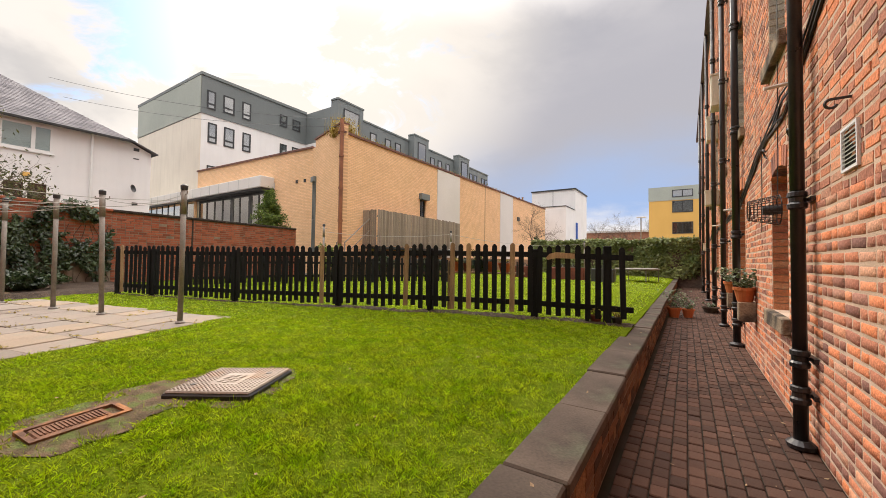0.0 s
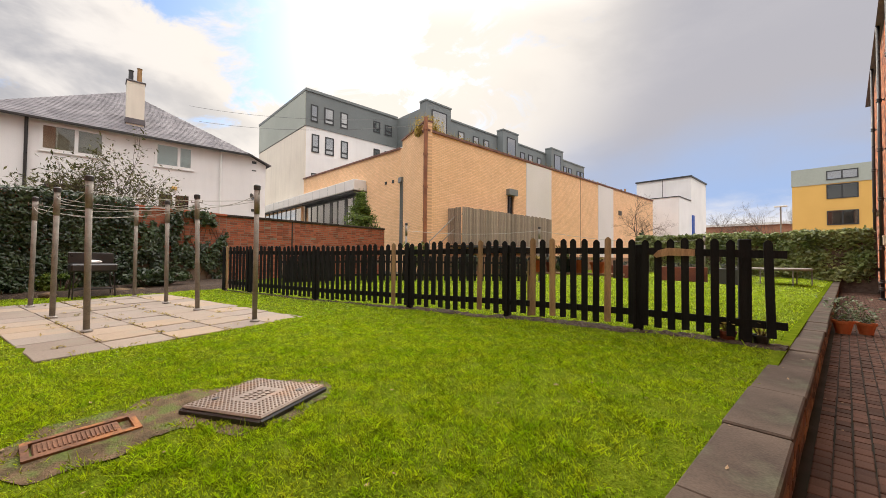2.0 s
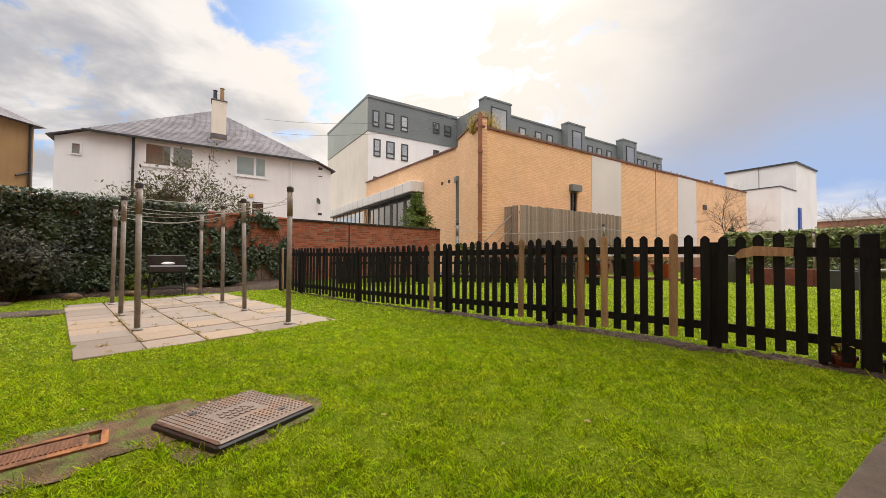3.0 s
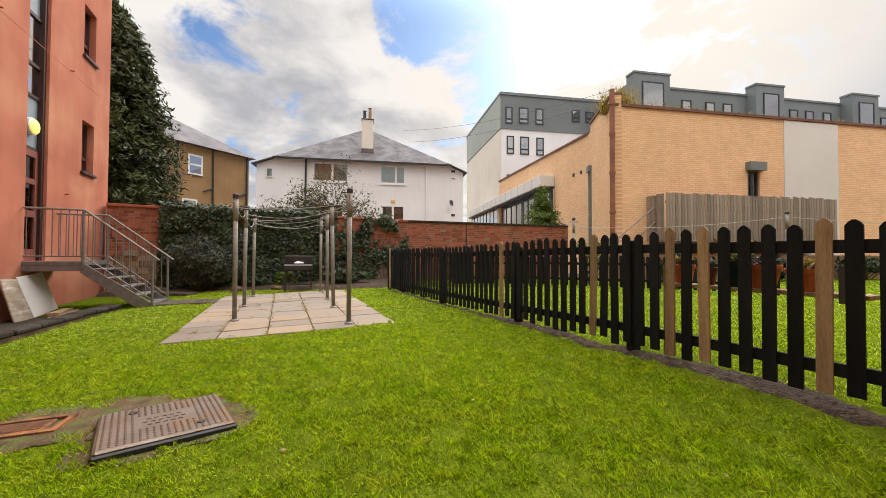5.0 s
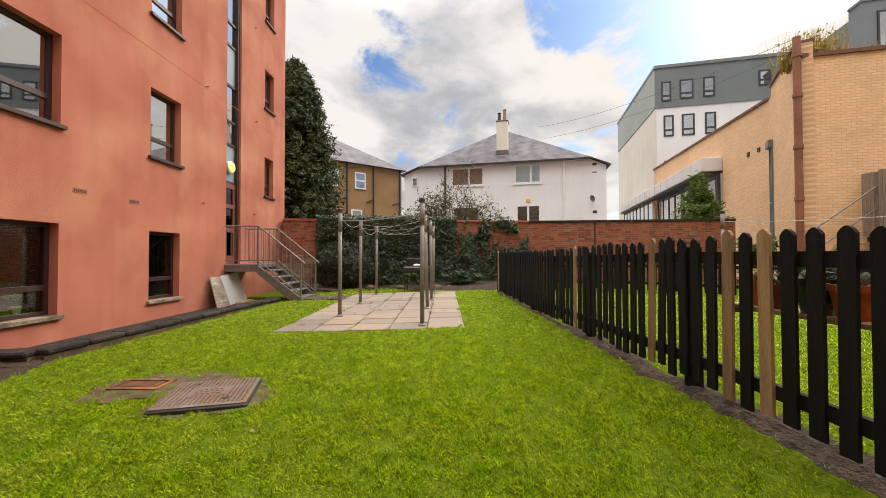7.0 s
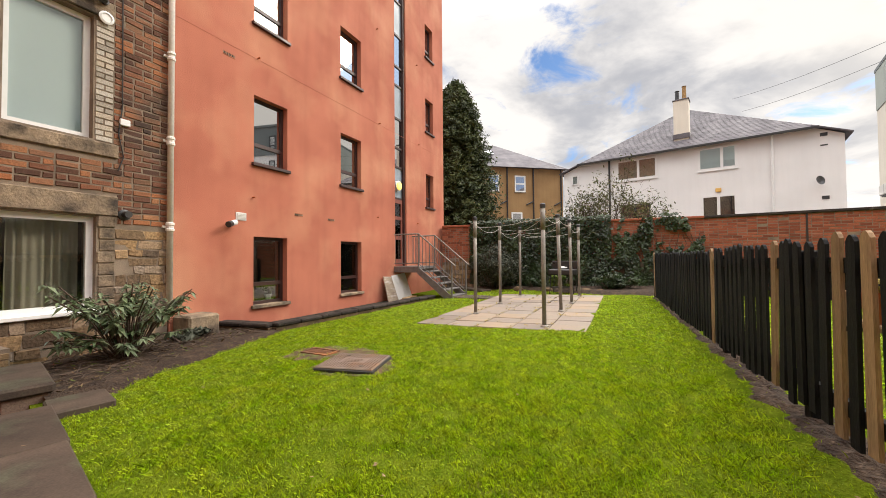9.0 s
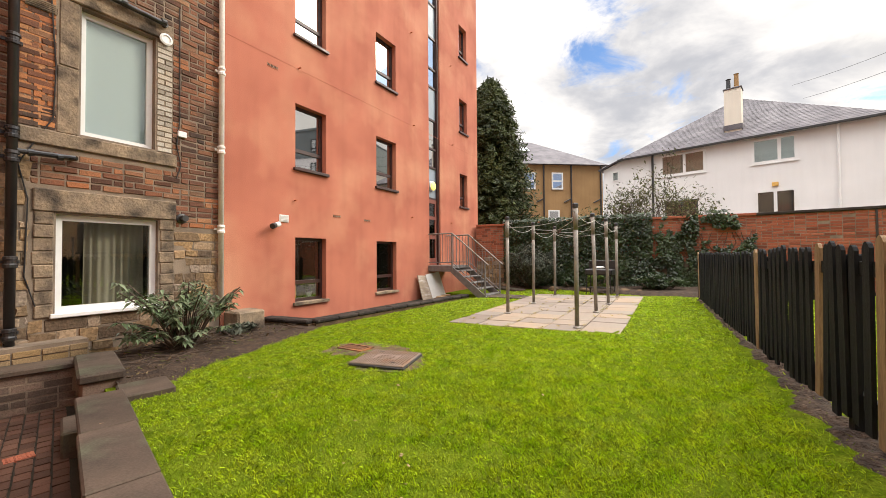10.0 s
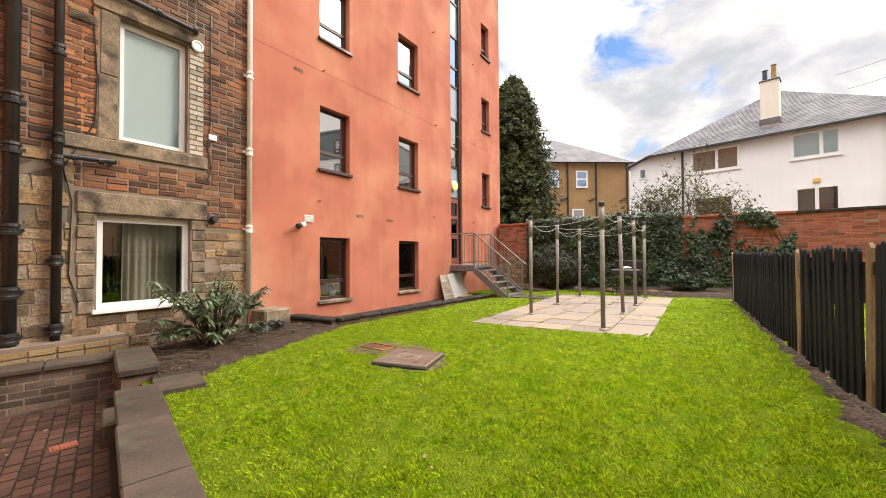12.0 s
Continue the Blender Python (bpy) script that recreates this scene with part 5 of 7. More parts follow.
tagged(part("soil_strip", bm, M_soil), "strip of bare dark earth along the fence foot", "soil", kind="structure")


def soil_bed(name, x0, x1, y0, y1, edge, label, h=0.05):
    n, m_ = 26, 26
    bm = bmesh.new()
    g = [[None] * m_ for _ in range(n)]
    for i in range(n):
        for k in range(m_):
            x, y = x0 + (x1 - x0) * i / (n - 1), y0 + (y1 - y0) * k / (m_ - 1)
            inside = edge(x, y)
            z = float(lawn_z(np.array(x), np.array(y))) + (h if inside > 0.15 else h * inside / 0.15 if inside > 0 else -0.04) + 0.03 * noise.noise((x * 4, y * 4, 2)) * (inside > 0)
            g[i][k] = bm.verts.new((x, y, z))
    for i in range(n - 1):
        for k in range(m_ - 1):
            bm.faces.new((g[i][k], g[i + 1][k], g[i + 1][k + 1], g[i][k + 1]))
    return tagged(part(name, bm, M_soil, smooth=True), label, "soil", kind="structure")


def red_line(x):
    return -2.86 + 0.231 * (x + 5.93)


soil_bed("soil_bed", -3.45, -0.72, -2.4, 0.75, lambda x, y: min(y - red_line(x), 0.2 + 0.45 - y + 0.62 * (x + 0.72)), "bare earth planting bed below the tenement")
soil_bed("wall_bed", -14.0, -10.9, -4.0, 4.2, lambda x, y: min((-11.55 + 0.16 * y * (y > 0)) - 0.3 * (y < 0) * y * 0.3 - x + 0.25 * math.sin(1.3 * y), 4.0 - y), "shady earth bed below the garden wall", h=0.09)

# ---- low kerb wall before the red flats ----
kerb = thing("wall_kerb", pose(0, 0, 0), "low stone-coped kerb wall in front of the flats", "wall", kind="structure")
k_pts = [Vector((-3.4, -1.22, 0)), Vector((-5.3, -1.55, 0)), Vector((-7.2, -1.87, 0)), Vector((-8.4, -2.05, 0))]
for p, q in [(Vector((-2.98, -2.15, 0)), k_pts[0]), *zip(k_pts, k_pts[1:])]:
    d_ = q - p
    m = Matrix.Translation(p) @ pose(0, 0, 0, 0, 0, math.degrees(math.atan2(d_.y, d_.x)))
    part("course", boxes(((0, -0.1, -0.3), (d_.length, 0.1, 0.06))), M_kerb_stone, kerb, matrix=m)
    n = max(1, round(d_.length / 0.45))
    for i in range(n):
        part("coping_stone", boxes(((d_.length * i / n + 0.002, -0.125 + RNG.normal(0, 0.004), 0.06), (d_.length * (i + 1) / n - 0.002, 0.125, 0.13 + RNG.normal(0, 0.003))), bevel=0.02), M_kerb_cope, kerb, matrix=m)
tagged(part("well_floor", boxes(((-2.9, -1.0, -0.2), (2.2, -0.02, -0.05))), M_joint, matrix=RED), "dark paved strip at the foot of the flats", "paving", kind="structure")
tagged(part("stair_path", boxes(((2.4, -3.0, 0.0), (3.2, -1.6, 0.075)), bevel=0.01), M_cope, matrix=RED), "stone flag path from patio to stairs", "paving", kind="structure")

# ---- steel stairs to the flats' door ----
stairs = thing("steel_stairs", RED @ Matrix.Translation((2.35, 0, 0)), "grey steel stairs with open treads and railings", "stairs")
part("landing", boxes(((0, -0.85, 0.85), (1.05, 0.0, 0.93)), ((0, -0.85, 0.75), (0.06, 0.0, 0.85)), ((0.99, -0.85, 0.75), (1.05, 0.0, 0.85)), bevel=0.006), M_rail, stairs)
for x in (0.02, 1.03):
    part("stringer", prism(bmesh.new(), [(0.8, 0.93), (0.8, 0.72), (1.75, -0.05), (1.95, -0.05), (1.95, 0.06)], -0.02, 0.02), M_rail, stairs, matrix=Matrix(((0, 1, 0, x), (-1, 0, 0, 0), (0, 0, 1, 0), (0, 0, 0, 1))))
for i in range(5):
    part("tread", boxes(((0.04, -1.12 - 0.2 * i, 0.755 - 0.17 * i), (1.01, -0.86 - 0.2 * i, 0.785 - 0.17 * i)), bevel=0.004), M_rail, stairs)


def railing(x):
    bm = tubes(((x, -0.02, 1.88), (x, -0.85, 1.88), 0.02), ((x, -0.85, 1.88), (x, -2.0, 0.95), 0.02), n=8)
    part("handrail", bm, M_galv, stairs)
    part("lower_rail", tubes(((x, -0.02, 1.02), (x, -0.85, 1.02), 0.012), ((x, -0.85, 1.02), (x, -1.9, 0.17), 0.012), n=6), M_rail, stairs)
    for y, z0, z1 in ((-0.84, 0.8, 1.88), (-1.9, 0.0, 1.02)):
        part("post", tubes(((x, y, z0), (x, y, z1), 0.024), n=8), M_rail, stairs)
    for k in range(16):
        y = -0.06 - 0.115 * k
        z = 1.02 if y > -0.85 else 1.02 + (y + 0.85) * 0.81
        if min(abs(y + 0.84), abs(y + 1.9)) > 0.04:
            part("baluster", tubes(((x, y, z), (x, y, z + 0.85), 0.008), n=5), M_rail, stairs)


railing(0.0)
railing(1.05)
for x0, w, m_, lab in ((-0.72, 0.62, M_plywood, "brown weathered plywood board leaning on the wall"), (-0.2, 0.75, M_white_panel, "pale board leaning on the wall")):
    b = thing("board", RED @ pose(2.35 + x0, -0.28, -0.05, -17, 4 if x0 < -0.5 else -5, 0), lab, "board")
    part("sheet", boxes(((0, -0.012, 0), (w, 0.012, 0.74)), bevel=0.004), m_, b)
pl_ = thing("plank_stack", RED @ pose(1.9, -0.62, -0.05), "loose pale planks lying by the wall", "plank")
for i in range(3):
    part("plank", boxes(((0.0, -0.09, 0.035 * i), (0.75, 0.06, 0.035 * i + 0.03)), bevel=0.003), M_raw_wood if i else M_white_panel, pl_, matrix=pose(0, 0, 0, 0, 0, 7 * i - 6))

# ---- fittings on the flats ----
fx = thing("security_camera", RED @ pose(-2.9, 0, 1.8), "white security camera on the rendered wall", "camera")
part("arm", tubes(((0, 0, 0), (0, -0.08, 0.0), 0.03), n=10), M_white_pvc, fx)
part("body", tubes(((0.09, -0.07, 0.03), (-0.06, -0.15, -0.012), 0.048), n=14), M_white_pvc, fx, smooth=True)
part("lens", tubes(((-0.045, -0.142, -0.008), (-0.12, -0.182, -0.03), 0.052), n=14), M_black_plastic, fx)
gv = thing("wall_grille", RED @ pose(-2.66, 0, 1.95), "small white louvred vent on the rendered wall", "vent")
part("frame", boxes(((-0.1, -0.015, -0.07), (0.1, 0.0, 0.07))), M_white_pvc, gv)
for i in range(5):
    part("slat", boxes(((-0.085, -0.024, -0.055 + 0.024 * i), (0.085, -0.015, -0.043 + 0.024 * i))), M_white_panel, gv)
for s, z in ((-1.32, 2.11), (-0.34, 2.09), (-2.9, 4.8)):
    v = thing("air_brick", RED @ pose(s, 0, z), "brown clay air brick in the rendered wall", "vent", group="air bricks")
    part("face", boxes(((-0.11, -0.006, -0.035), (0.11, 0.0, 0.035))), M_brick_far, v)
    # slots are raised near-black bars, the shade of holes as colour
    part("slots", boxes(*[((-0.1 + 0.03 * i, -0.009, -0.02), (-0.085 + 0.03 * i, -0.005, 0.02)) for i in range(7)]), M_unlit, v)
for k in range(4):
    for s in (-2.42, 1.5, 3.75):
        v = thing("overflow_pipe", RED @ pose(s + 0.1 * (k % 2), 0, 2.33 + FL * k), "short stub overflow pipe in the rendered wall", "pipe", group="overflow pipes")
        part("stub", tubes(((0, 0.0, 0), (0, -0.07, -0.005), 0.014), n=8), M_terracotta, v)
for a, b in R_COLS[:2]:
    part("window_board", boxes(((a - 0.02, 0.2, 0.3), (b + 0.02, 0.48, 0.345)), bevel=0.004), M_white_pvc, flats)
pot_plant("house_plant", RED @ pose(-1.82, 0.32, 0.347), 0.07, 0.12, "leafy green house plant on the window board", M_topiary, 90, 0.13, 0.16, M_white_pvc)
bx_ = thing("carton", RED @ pose(-2.22, 0.33, 0.347, 0, 0, 12), "upright yellow carton on the window board", "box")
part("box", boxes(((-0.07, -0.04, 0), (0.07, 0.04, 0.27)), bevel=0.004), M_yellow, bx_)
mg = thing("mug", RED @ pose(0.3, 0.3, 0.347), "white mug on the window board", "mug")
part("cup", lathe([(0.035, 0), (0.042, 0.02), (0.042, 0.1), (0.036, 0.1), (0.034, 0.02)], 14), M_white_pvc, mg)
part("handle", cord(bmesh.new(), [Vector((0.042 + 0.025 * math.sin(t), 0, 0.055 + 0.028 * math.cos(t))) for t in np.linspace(0, math.pi, 8)], 0.005, 5), M_white_pvc, mg)
lamp = thing("wall_lamp", RED @ pose(2.7, 0.1, 3.42), "round yellow-lit bulkhead lamp above the door", "lamp")
part("rim", lathe([(0.16, 0.0), (0.16, 0.06), (0.14, 0.07)], 20, Euler((radians(90), 0, 0)).to_matrix().to_4x4()), M_white_pvc, lamp)
m_glow = bpy.data.materials.new("lamp_diffuser")
m_glow.use_nodes = True
m_glow.node_tree.nodes["Principled BSDF"].inputs["Base Color"].default_value = (0.9, 0.7, 0.2, 1)
m_glow.node_tree.nodes["Principled BSDF"].inputs["Emission Color"].default_value = (1.0, 0.72, 0.16, 1)
m_glow.node_tree.nodes["Principled BSDF"].inputs["Emission Strength"].default_value = 0.85
part("diffuser", lathe([(0.14, 0.065), (0.12, 0.1), (0.06, 0.12), (0.0, 0.125)], 20, Euler((radians(90), 0, 0)).to_matrix().to_4x4()), m_glow, lamp)
part("string_course", boxes(((-3.84, -0.003, 4.985), (5.82, 0.0, 4.995))), M_render, flats)


# ---- pipes and fittings on the tenement ----
def downpipe(name, m, x, z0, z1, r, material, collars, label, off=0.1, shoe=True, parent=None):
    p = thing(name, m @ Matrix.Translation((x, 0, 0)), label, "pipe")
    part("shaft", tubes(((0, -off, z0), (0, -off, z1), r), n=14), material, p, smooth=True)
    for z in collars:
        part("collar", lathe([(r, z), (r * 1.35, z + 0.01), (r * 1.38, z + 0.04), (r * 1.12, z + 0.055), (r * 1.12, z + 0.09), (r * 1.38, z + 0.1), (r * 1.3, z + 0.13), (r, z + 0.14)], 14, Matrix.Translation((0, -off, 0))), material, p)
        part("bracket", boxes(((-r * 1.9, -0.03, z + 0.055), (r * 1.9, 0.0, z + 0.09)), ((-0.012, -off, z + 0.06), (0.012, 0.0, z + 0.085))), material, p)
    if shoe:
        part("gully", lathe([(r * 1.9, z0 - 0.01), (r * 2.0, z0 + 0.02), (r * 1.2, z0 + 0.05)], 14, Matrix.Translation((0, -off, 0))), material, p)
    return p


downpipe("soil_pipe", RED, -6.52, 0.06, 11.5, 0.062, M_iron, (0.25, 0.75, 1.45, 2.35, 2.9, 4.6, 7), "thick black cast-iron soil pipe on the tenement")
p = downpipe("waste_pipe", RED, -6.16, 0.06, 11.5, 0.045, M_iron, (0.3, 1.1, 2.28, 2.55, 3.6, 5.2, 7), "slim black cast-iron waste pipe with a branch")
part("branch", tubes(((0.0, -0.1, 2.42), (0.52, -0.1, 2.44), 0.03), ((0.52, -0.1, 2.44), (0.52, 0.0, 2.46), 0.03), n=10), M_iron, p, "horizontal branch pipe")
for x in (0.12, 0.36):
    part("branch_collar", tubes(((x, -0.1, 2.42), (x + 0.05, -0.1, 2.425), 0.04), n=10), M_iron, p)
p = thing("branch_pipe", RED @ pose(-5.4, -0.09, 4.62), "black branch pipe crossing above the window", "pipe")
part("shaft", tubes(((-1.1, 0, 0.08), (0.72, 0, 0.0), 0.035), ((0.72, 0, 0), (0.72, 0.09, 0.0), 0.035), n=12), M_iron, p)
for x in (-0.3, 0.2, 0.66):
    part("collar", tubes(((x, 0, 0.045 - 0.044 * x), (x + 0.06, 0, 0.043 - 0.044 * x), 0.05), n=12), M_iron, p)
downpipe("rainwater_pipe", RED, -3.87, 0.5, 12, 0.042, M_pale_pipe, (1.6, 2.9, 4.2, 6.0), "grimy white rainwater pipe beside the render", off=0.07, shoe=False)
fl = thing("flue", RED @ pose(-4.42, 0, 1.8), "black round boiler flue through the brickwork", "flue")
part("collar", lathe([(0.075, 0), (0.075, 0.02), (0.05, 0.03)], 16, Euler((radians(90), 0, 0)).to_matrix().to_4x4()), M_black_plastic, fl)
part("spout", tubes(((0, 0, 0), (0.0, -0.13, 0.0), 0.045), n=16), M_black_plastic, fl)
bx = thing("junction_box", RED @ pose(-4.43, 0, 3.08), "small white cable box on the brick wall", "box")
part("case", boxes(((-0.06, -0.04, -0.045), (0.06, 0.0, 0.045)), bevel=0.008), M_white_pvc, bx)
fv = thing("extractor_vent", RED @ pose(-4.66, -0.036, 4.42), "round white extractor vent above the window", "vent")
part("ring", lathe([(0.08, 0), (0.085, 0.02), (0.06, 0.03), (0.05, 0.015)], 18, Euler((radians(90), 0, 0)).to_matrix().to_4x4()), M_white_pvc, fv)
gr = thing("louvre_vent", RED @ pose(-5.93, 0, 4.22), "terracotta louvred vent in the brick", "vent")
part("frame", boxes(((-0.13, -0.02, -0.06), (0.13, 0.0, 0.06))), M_sill, gr)
for i in range(5):
    part("slat", boxes(((-0.12, -0.03, -0.05 + 0.022 * i), (0.12, -0.018, -0.04 + 0.022 * i))), M_sill, gr)
wire = thing("wall_cable", RED @ pose(-5.3, -0.02, 2.5), "thin black cable looping down the wall", "cable")
part("run", cord(bmesh.new(), [Vector(p) for p in ((-0.55, 0, 1.9), (-0.5, 0, 1.0), (-0.52, 0, 0.4), (-0.66, 0, 0.1), (-0.8, 0, -0.2), (-0.72, 0, -0.6), (-0.74, 0, -1.5), (-0.65, 0, -1.85))], 0.008), M_black_plastic, wire)
part("run", cord(bmesh.new(), [Vector(p) for p in ((0.83, 0, 2.5), (0.84, 0, 0.8), (0.8, 0, 0.4), (0.86, 0, 0.1), (0.8, 0, -0.1))], 0.008), M_black_plastic, wire)
for a, b, c, d_ in ((-5.98, -4.5, 1.77, 2.04), (-6.1, -4.5, 2.56, 2.74), (-5.85, -4.55, 4.42, 4.66)):
    st_ = part("lintel" if c > 3 or c < 2 else "sill_stone", boxes(((a, -0.035, c), (b, 0.1, d_)), bevel=0.012), M_sill, tenement, "weathered sandstone band")
for a, b, c, d_ in ((-5.78, -5.59, 2.74, 4.42), (-5.97, -5.8, 0.5, 1.77), (-4.7, -4.52, 0.5, 1.77)):
    rise = 0.84 if d_ > 3 else 0.15
    for i in range(round((d_ - c) / rise)):
        step = (d_ - c) / round((d_ - c) / rise)
        out = RNG.normal(0, 0.004)
        part("jamb_stone", boxes(((a + RNG.normal(0, 0.012), -0.016 + out, c + step * i + 0.004), (b, 0.06, c + step * (i + 1) - 0.004)), bevel=0.01), M_sill, tenement, matrix=pose(0, 0, 0))

# ---- fittings on the terrace ----
for y, r, zz, off in ((3.87, 0.045, T_TOP, 0.09), (8.0, 0.055, T_TOP, 0.1), (10.3, 0.05, T_TOP, 0.12), (13.2, 0.055, T_TOP, 0.14), (17.0, 0.055, T_TOP, 0.14), (21.5, 0.055, T_TOP, 0.14), (26.0, 0.055, T_TOP, 0.14)):
    downpipe("soil_pipe", TERRACE, -y, PATH_Z + 0.02, zz, r, M_iron, (-0.05, 0.22, 1.42, 3.2, 5.0, 6.8), "black cast-iron downpipe with collars on red brick", off=off)
v = thing("louvre_vent", TERRACE @ pose(-3.06, 0, 1.68), "white louvred plastic vent on red brick", "vent")
part("frame", boxes(((-0.13, -0.02, -0.13), (0.13, 0.0, -0.115)), ((-0.13, -0.02, 0.115), (0.13, 0.0, 0.13)), ((-0.13, -0.02, -0.115), (-0.115, 0.0, 0.115)), ((0.115, -0.02, -0.115), (0.13, 0.0, 0.115)), ), M_white_pvc, v)
# dark sheet paints the shade seen between the slats
part("backing", boxes(((-0.115, -0.004, -0.115), (0.115, 0.0, 0.115))), M_unlit, v)
for i in range(9):
    part("slat", boxes(((-0.115, -0.02, -0.005), (0.115, -0.006, 0.0))), M_white_pvc, v, matrix=pose(0, 0, -0.1 + 0.025 * i, 30, 0, 0))
hk = thing("iron_hook", TERRACE @ pose(-3.05, 0, 1.97), "rusty black iron hook set in the brick", "hook")
pts = [Vector((0, 0, 0)), Vector((0, -0.09, 0))] + [Vector((0, -0.09 - 0.026 * math.sin(t), -0.026 + 0.026 * math.cos(t))) for t in np.linspace(0, 4.4, 10)]
part("bar", cord(bmesh.new(), pts, 0.009, 6), M_iron, hk)
bk = thing("wire_basket", TERRACE @ pose(-5.0, -0.02, 1.55), "black wire cage over a wall flue", "flue guard")
part("flue", tubes(((0, 0.02, 0), (0, -0.13, 0.0), 0.045), n=12), M_black_plastic, bk)
for k in range(9):
    r = 0.15 - 0.0062 * k
    part("ring", cord(bmesh.new(), [Vector((r * math.cos(t), -0.03 * k, r * math.sin(t))) for t in np.linspace(0, 2 * math.pi, 15)], 0.0055 if k in (0, 8) else 0.0028, 4), M_rust_wire, bk)
for t in np.linspace(0, 2 * math.pi, 26, endpoint=False):
    part("wire", tubes(((0.15 * math.cos(t), 0, 0.15 * math.sin(t)), (0.1 * math.cos(t), -0.24, 0.1 * math.sin(t)), 0.0026), n=4), M_rust_wire, bk)
for k in range(-4, 5):
    part("wire", tubes(((-math.sqrt(0.01 - (0.022 * k) ** 2), -0.24, 0.022 * k), (math.sqrt(0.01 - (0.022 * k) ** 2), -0.24, 0.022 * k), 0.0026), n=4), M_rust_wire, bk)
RUNS = np.random.default_rng(77)
for k in range(6):
    pts, drift = [], 0.0
    for i in range(60):
        y = 2.2 + 0.31 * i
        zz = 2.95 - 0.19 * (y - 2.2) if y < 4.2 else 2.55 - 0.12 * (y - 4.2) + 0.06 * math.sin(y * 1.3)
        zz = max(zz, 1.95 + 0.03 * math.sin(2 * y)) + 0.35 * math.exp(-((y - 2.2) / 1.2) ** 2)
        drift = 0.6 * drift + RUNS.normal(0, 0.012)
        knot = math.exp(-((y - 4.75) / 0.35) ** 2)
        pts.append(Vector((-y, -0.014 - 0.009 * (k % 3) - 0.02 * knot * (k % 2), zz + 0.014 * k + drift * (1 + 2.5 * knot))))
    c_ = thing("wall_cable", TERRACE @ pose(0, 0, 0), "thick black bundled cable sagging along the brick", "cable", group="wall cables")
    part("run", cord(bmesh.new(), pts, (0.013, 0.009, 0.007, 0.01, 0.006, 0.008)[k], 6), M_black_plastic, c_)
for y, z0, z1 in ((5.05, 1.72, 4.2), (6.1, 1.4, 2.6)):
    c_ = thing("wall_cable", TERRACE @ pose(-y, -0.012, z0), "thin dark cable hanging down the brick", "cable", group="wall cables")
    part("run", cord(bmesh.new(), [Vector((0.05 * math.sin(3.1 * u + y), 0, (z1 - z0) * u)) for u in np.linspace(0, 1, 14)], 0.005, 5), M_black_plastic, c_)
for y, z in ((4.45, 2.16), (5.75, 2.3)):
    ch_ = thing("iron_cleat", TERRACE @ pose(-y, 0, z), "small rusty iron cleat fixed in the brick", "hook", group="iron cleats")
    part("bar", cord(bmesh.new(), [Vector((0.05 * math.cos(t), -0.02 - 0.02 * math.sin(t), 0.05 * math.sin(t))) for t in np.linspace(0.3, 4.6, 12)], 0.011, 6), M_iron, ch_)
for y, z, w, h, dpt in ((10.9, 5.05, 0.5, 0.75, 0.3), (13.7, 5.0, 0.45, 0.7, 0.28), (13.4, 2.9, 0.35, 0.42, 0.34), (19.5, 1.7, 0.3, 0.3, 0.2)):
    b_ = thing("meter_box", TERRACE @ pose(-y, 0, z), "beige metal cabinet fixed to the brick wall", "box", group="wall boxes")
    part("case", boxes(((-w / 2, -dpt, -h / 2), (w / 2, 0, h / 2)), bevel=0.012), M_beige_metal, b_)
    part("lid", boxes(((-w / 2 - 0.01, -dpt - 0.012, h / 2 - 0.04), (w / 2 + 0.01, 0, h / 2 + 0.012)), bevel=0.004), M_beige_metal, b_)
for y, z in ((4.15, 2.52), (8.4, 1.98), (12.0, 2.0)):
    w_ = thing("overflow_pipe", TERRACE @ pose(-y, 0, z), "short pale overflow pipe sticking out of brick", "pipe", group="overflow pipes")
    part("stub", tubes(((0, 0.02, 0.0), (0.0, -0.24, -0.02), 0.016), n=8), M_pale_pipe, w_)


for y, x in ((6.75, 0.66), (8.7, 0.68)):
    m = pose(x + 0.02, y, 0.47)
    pot_plant("hanging_planter", m, 0.13, 0.2, "orange plastic half-round planter on the wall, trailing green", M_rhodo, 220, 0.24, 0.26, M_terracotta)
    s_ = thing("wall_bracket", pose(x, y, 0.2), "short stone bracket block below a planter", "bracket")
    part("block", boxes(((-0.06, -0.1, 0.0), (0.14, 0.1, 0.268)), bevel=0.01), M_sill, s_)
pot_plant("potted_shrub", pose(-0.28, 11.3, PATH_Z), 0.15, 0.25, "terracotta pot with a leafy green shrub", M_rhodo, 260, 0.3, 0.45, M_terracotta)
pot_plant("potted_shrub", pose(0.02, 11.5, PATH_Z), 0.14, 0.22, "terracotta pot with a leafy green shrub", M_rhodo, 160, 0.24, 0.3, M_terracotta)
pot_plant("potted_shrub", pose(0.55, 13.0, PATH_Z), 0.2, 0.16, "wide grey stone bowl with small plants", M_rhodo, 60, 0.16, 0.12, M_cope)
pot_plant("flower_pot", pose(-1.13, 5.87, 0.075), 0.085, 0.15, "dark red flower pot behind the fence end", M_straw, 40, 0.08, 0.12, M_plank_red)
pot_plant("flower_pot", pose(-0.86, 5.98, 0.075), 0.08, 0.13, "black flower pot behind the fence end", M_straw, 50, 0.1, 0.16, M_black_plastic)

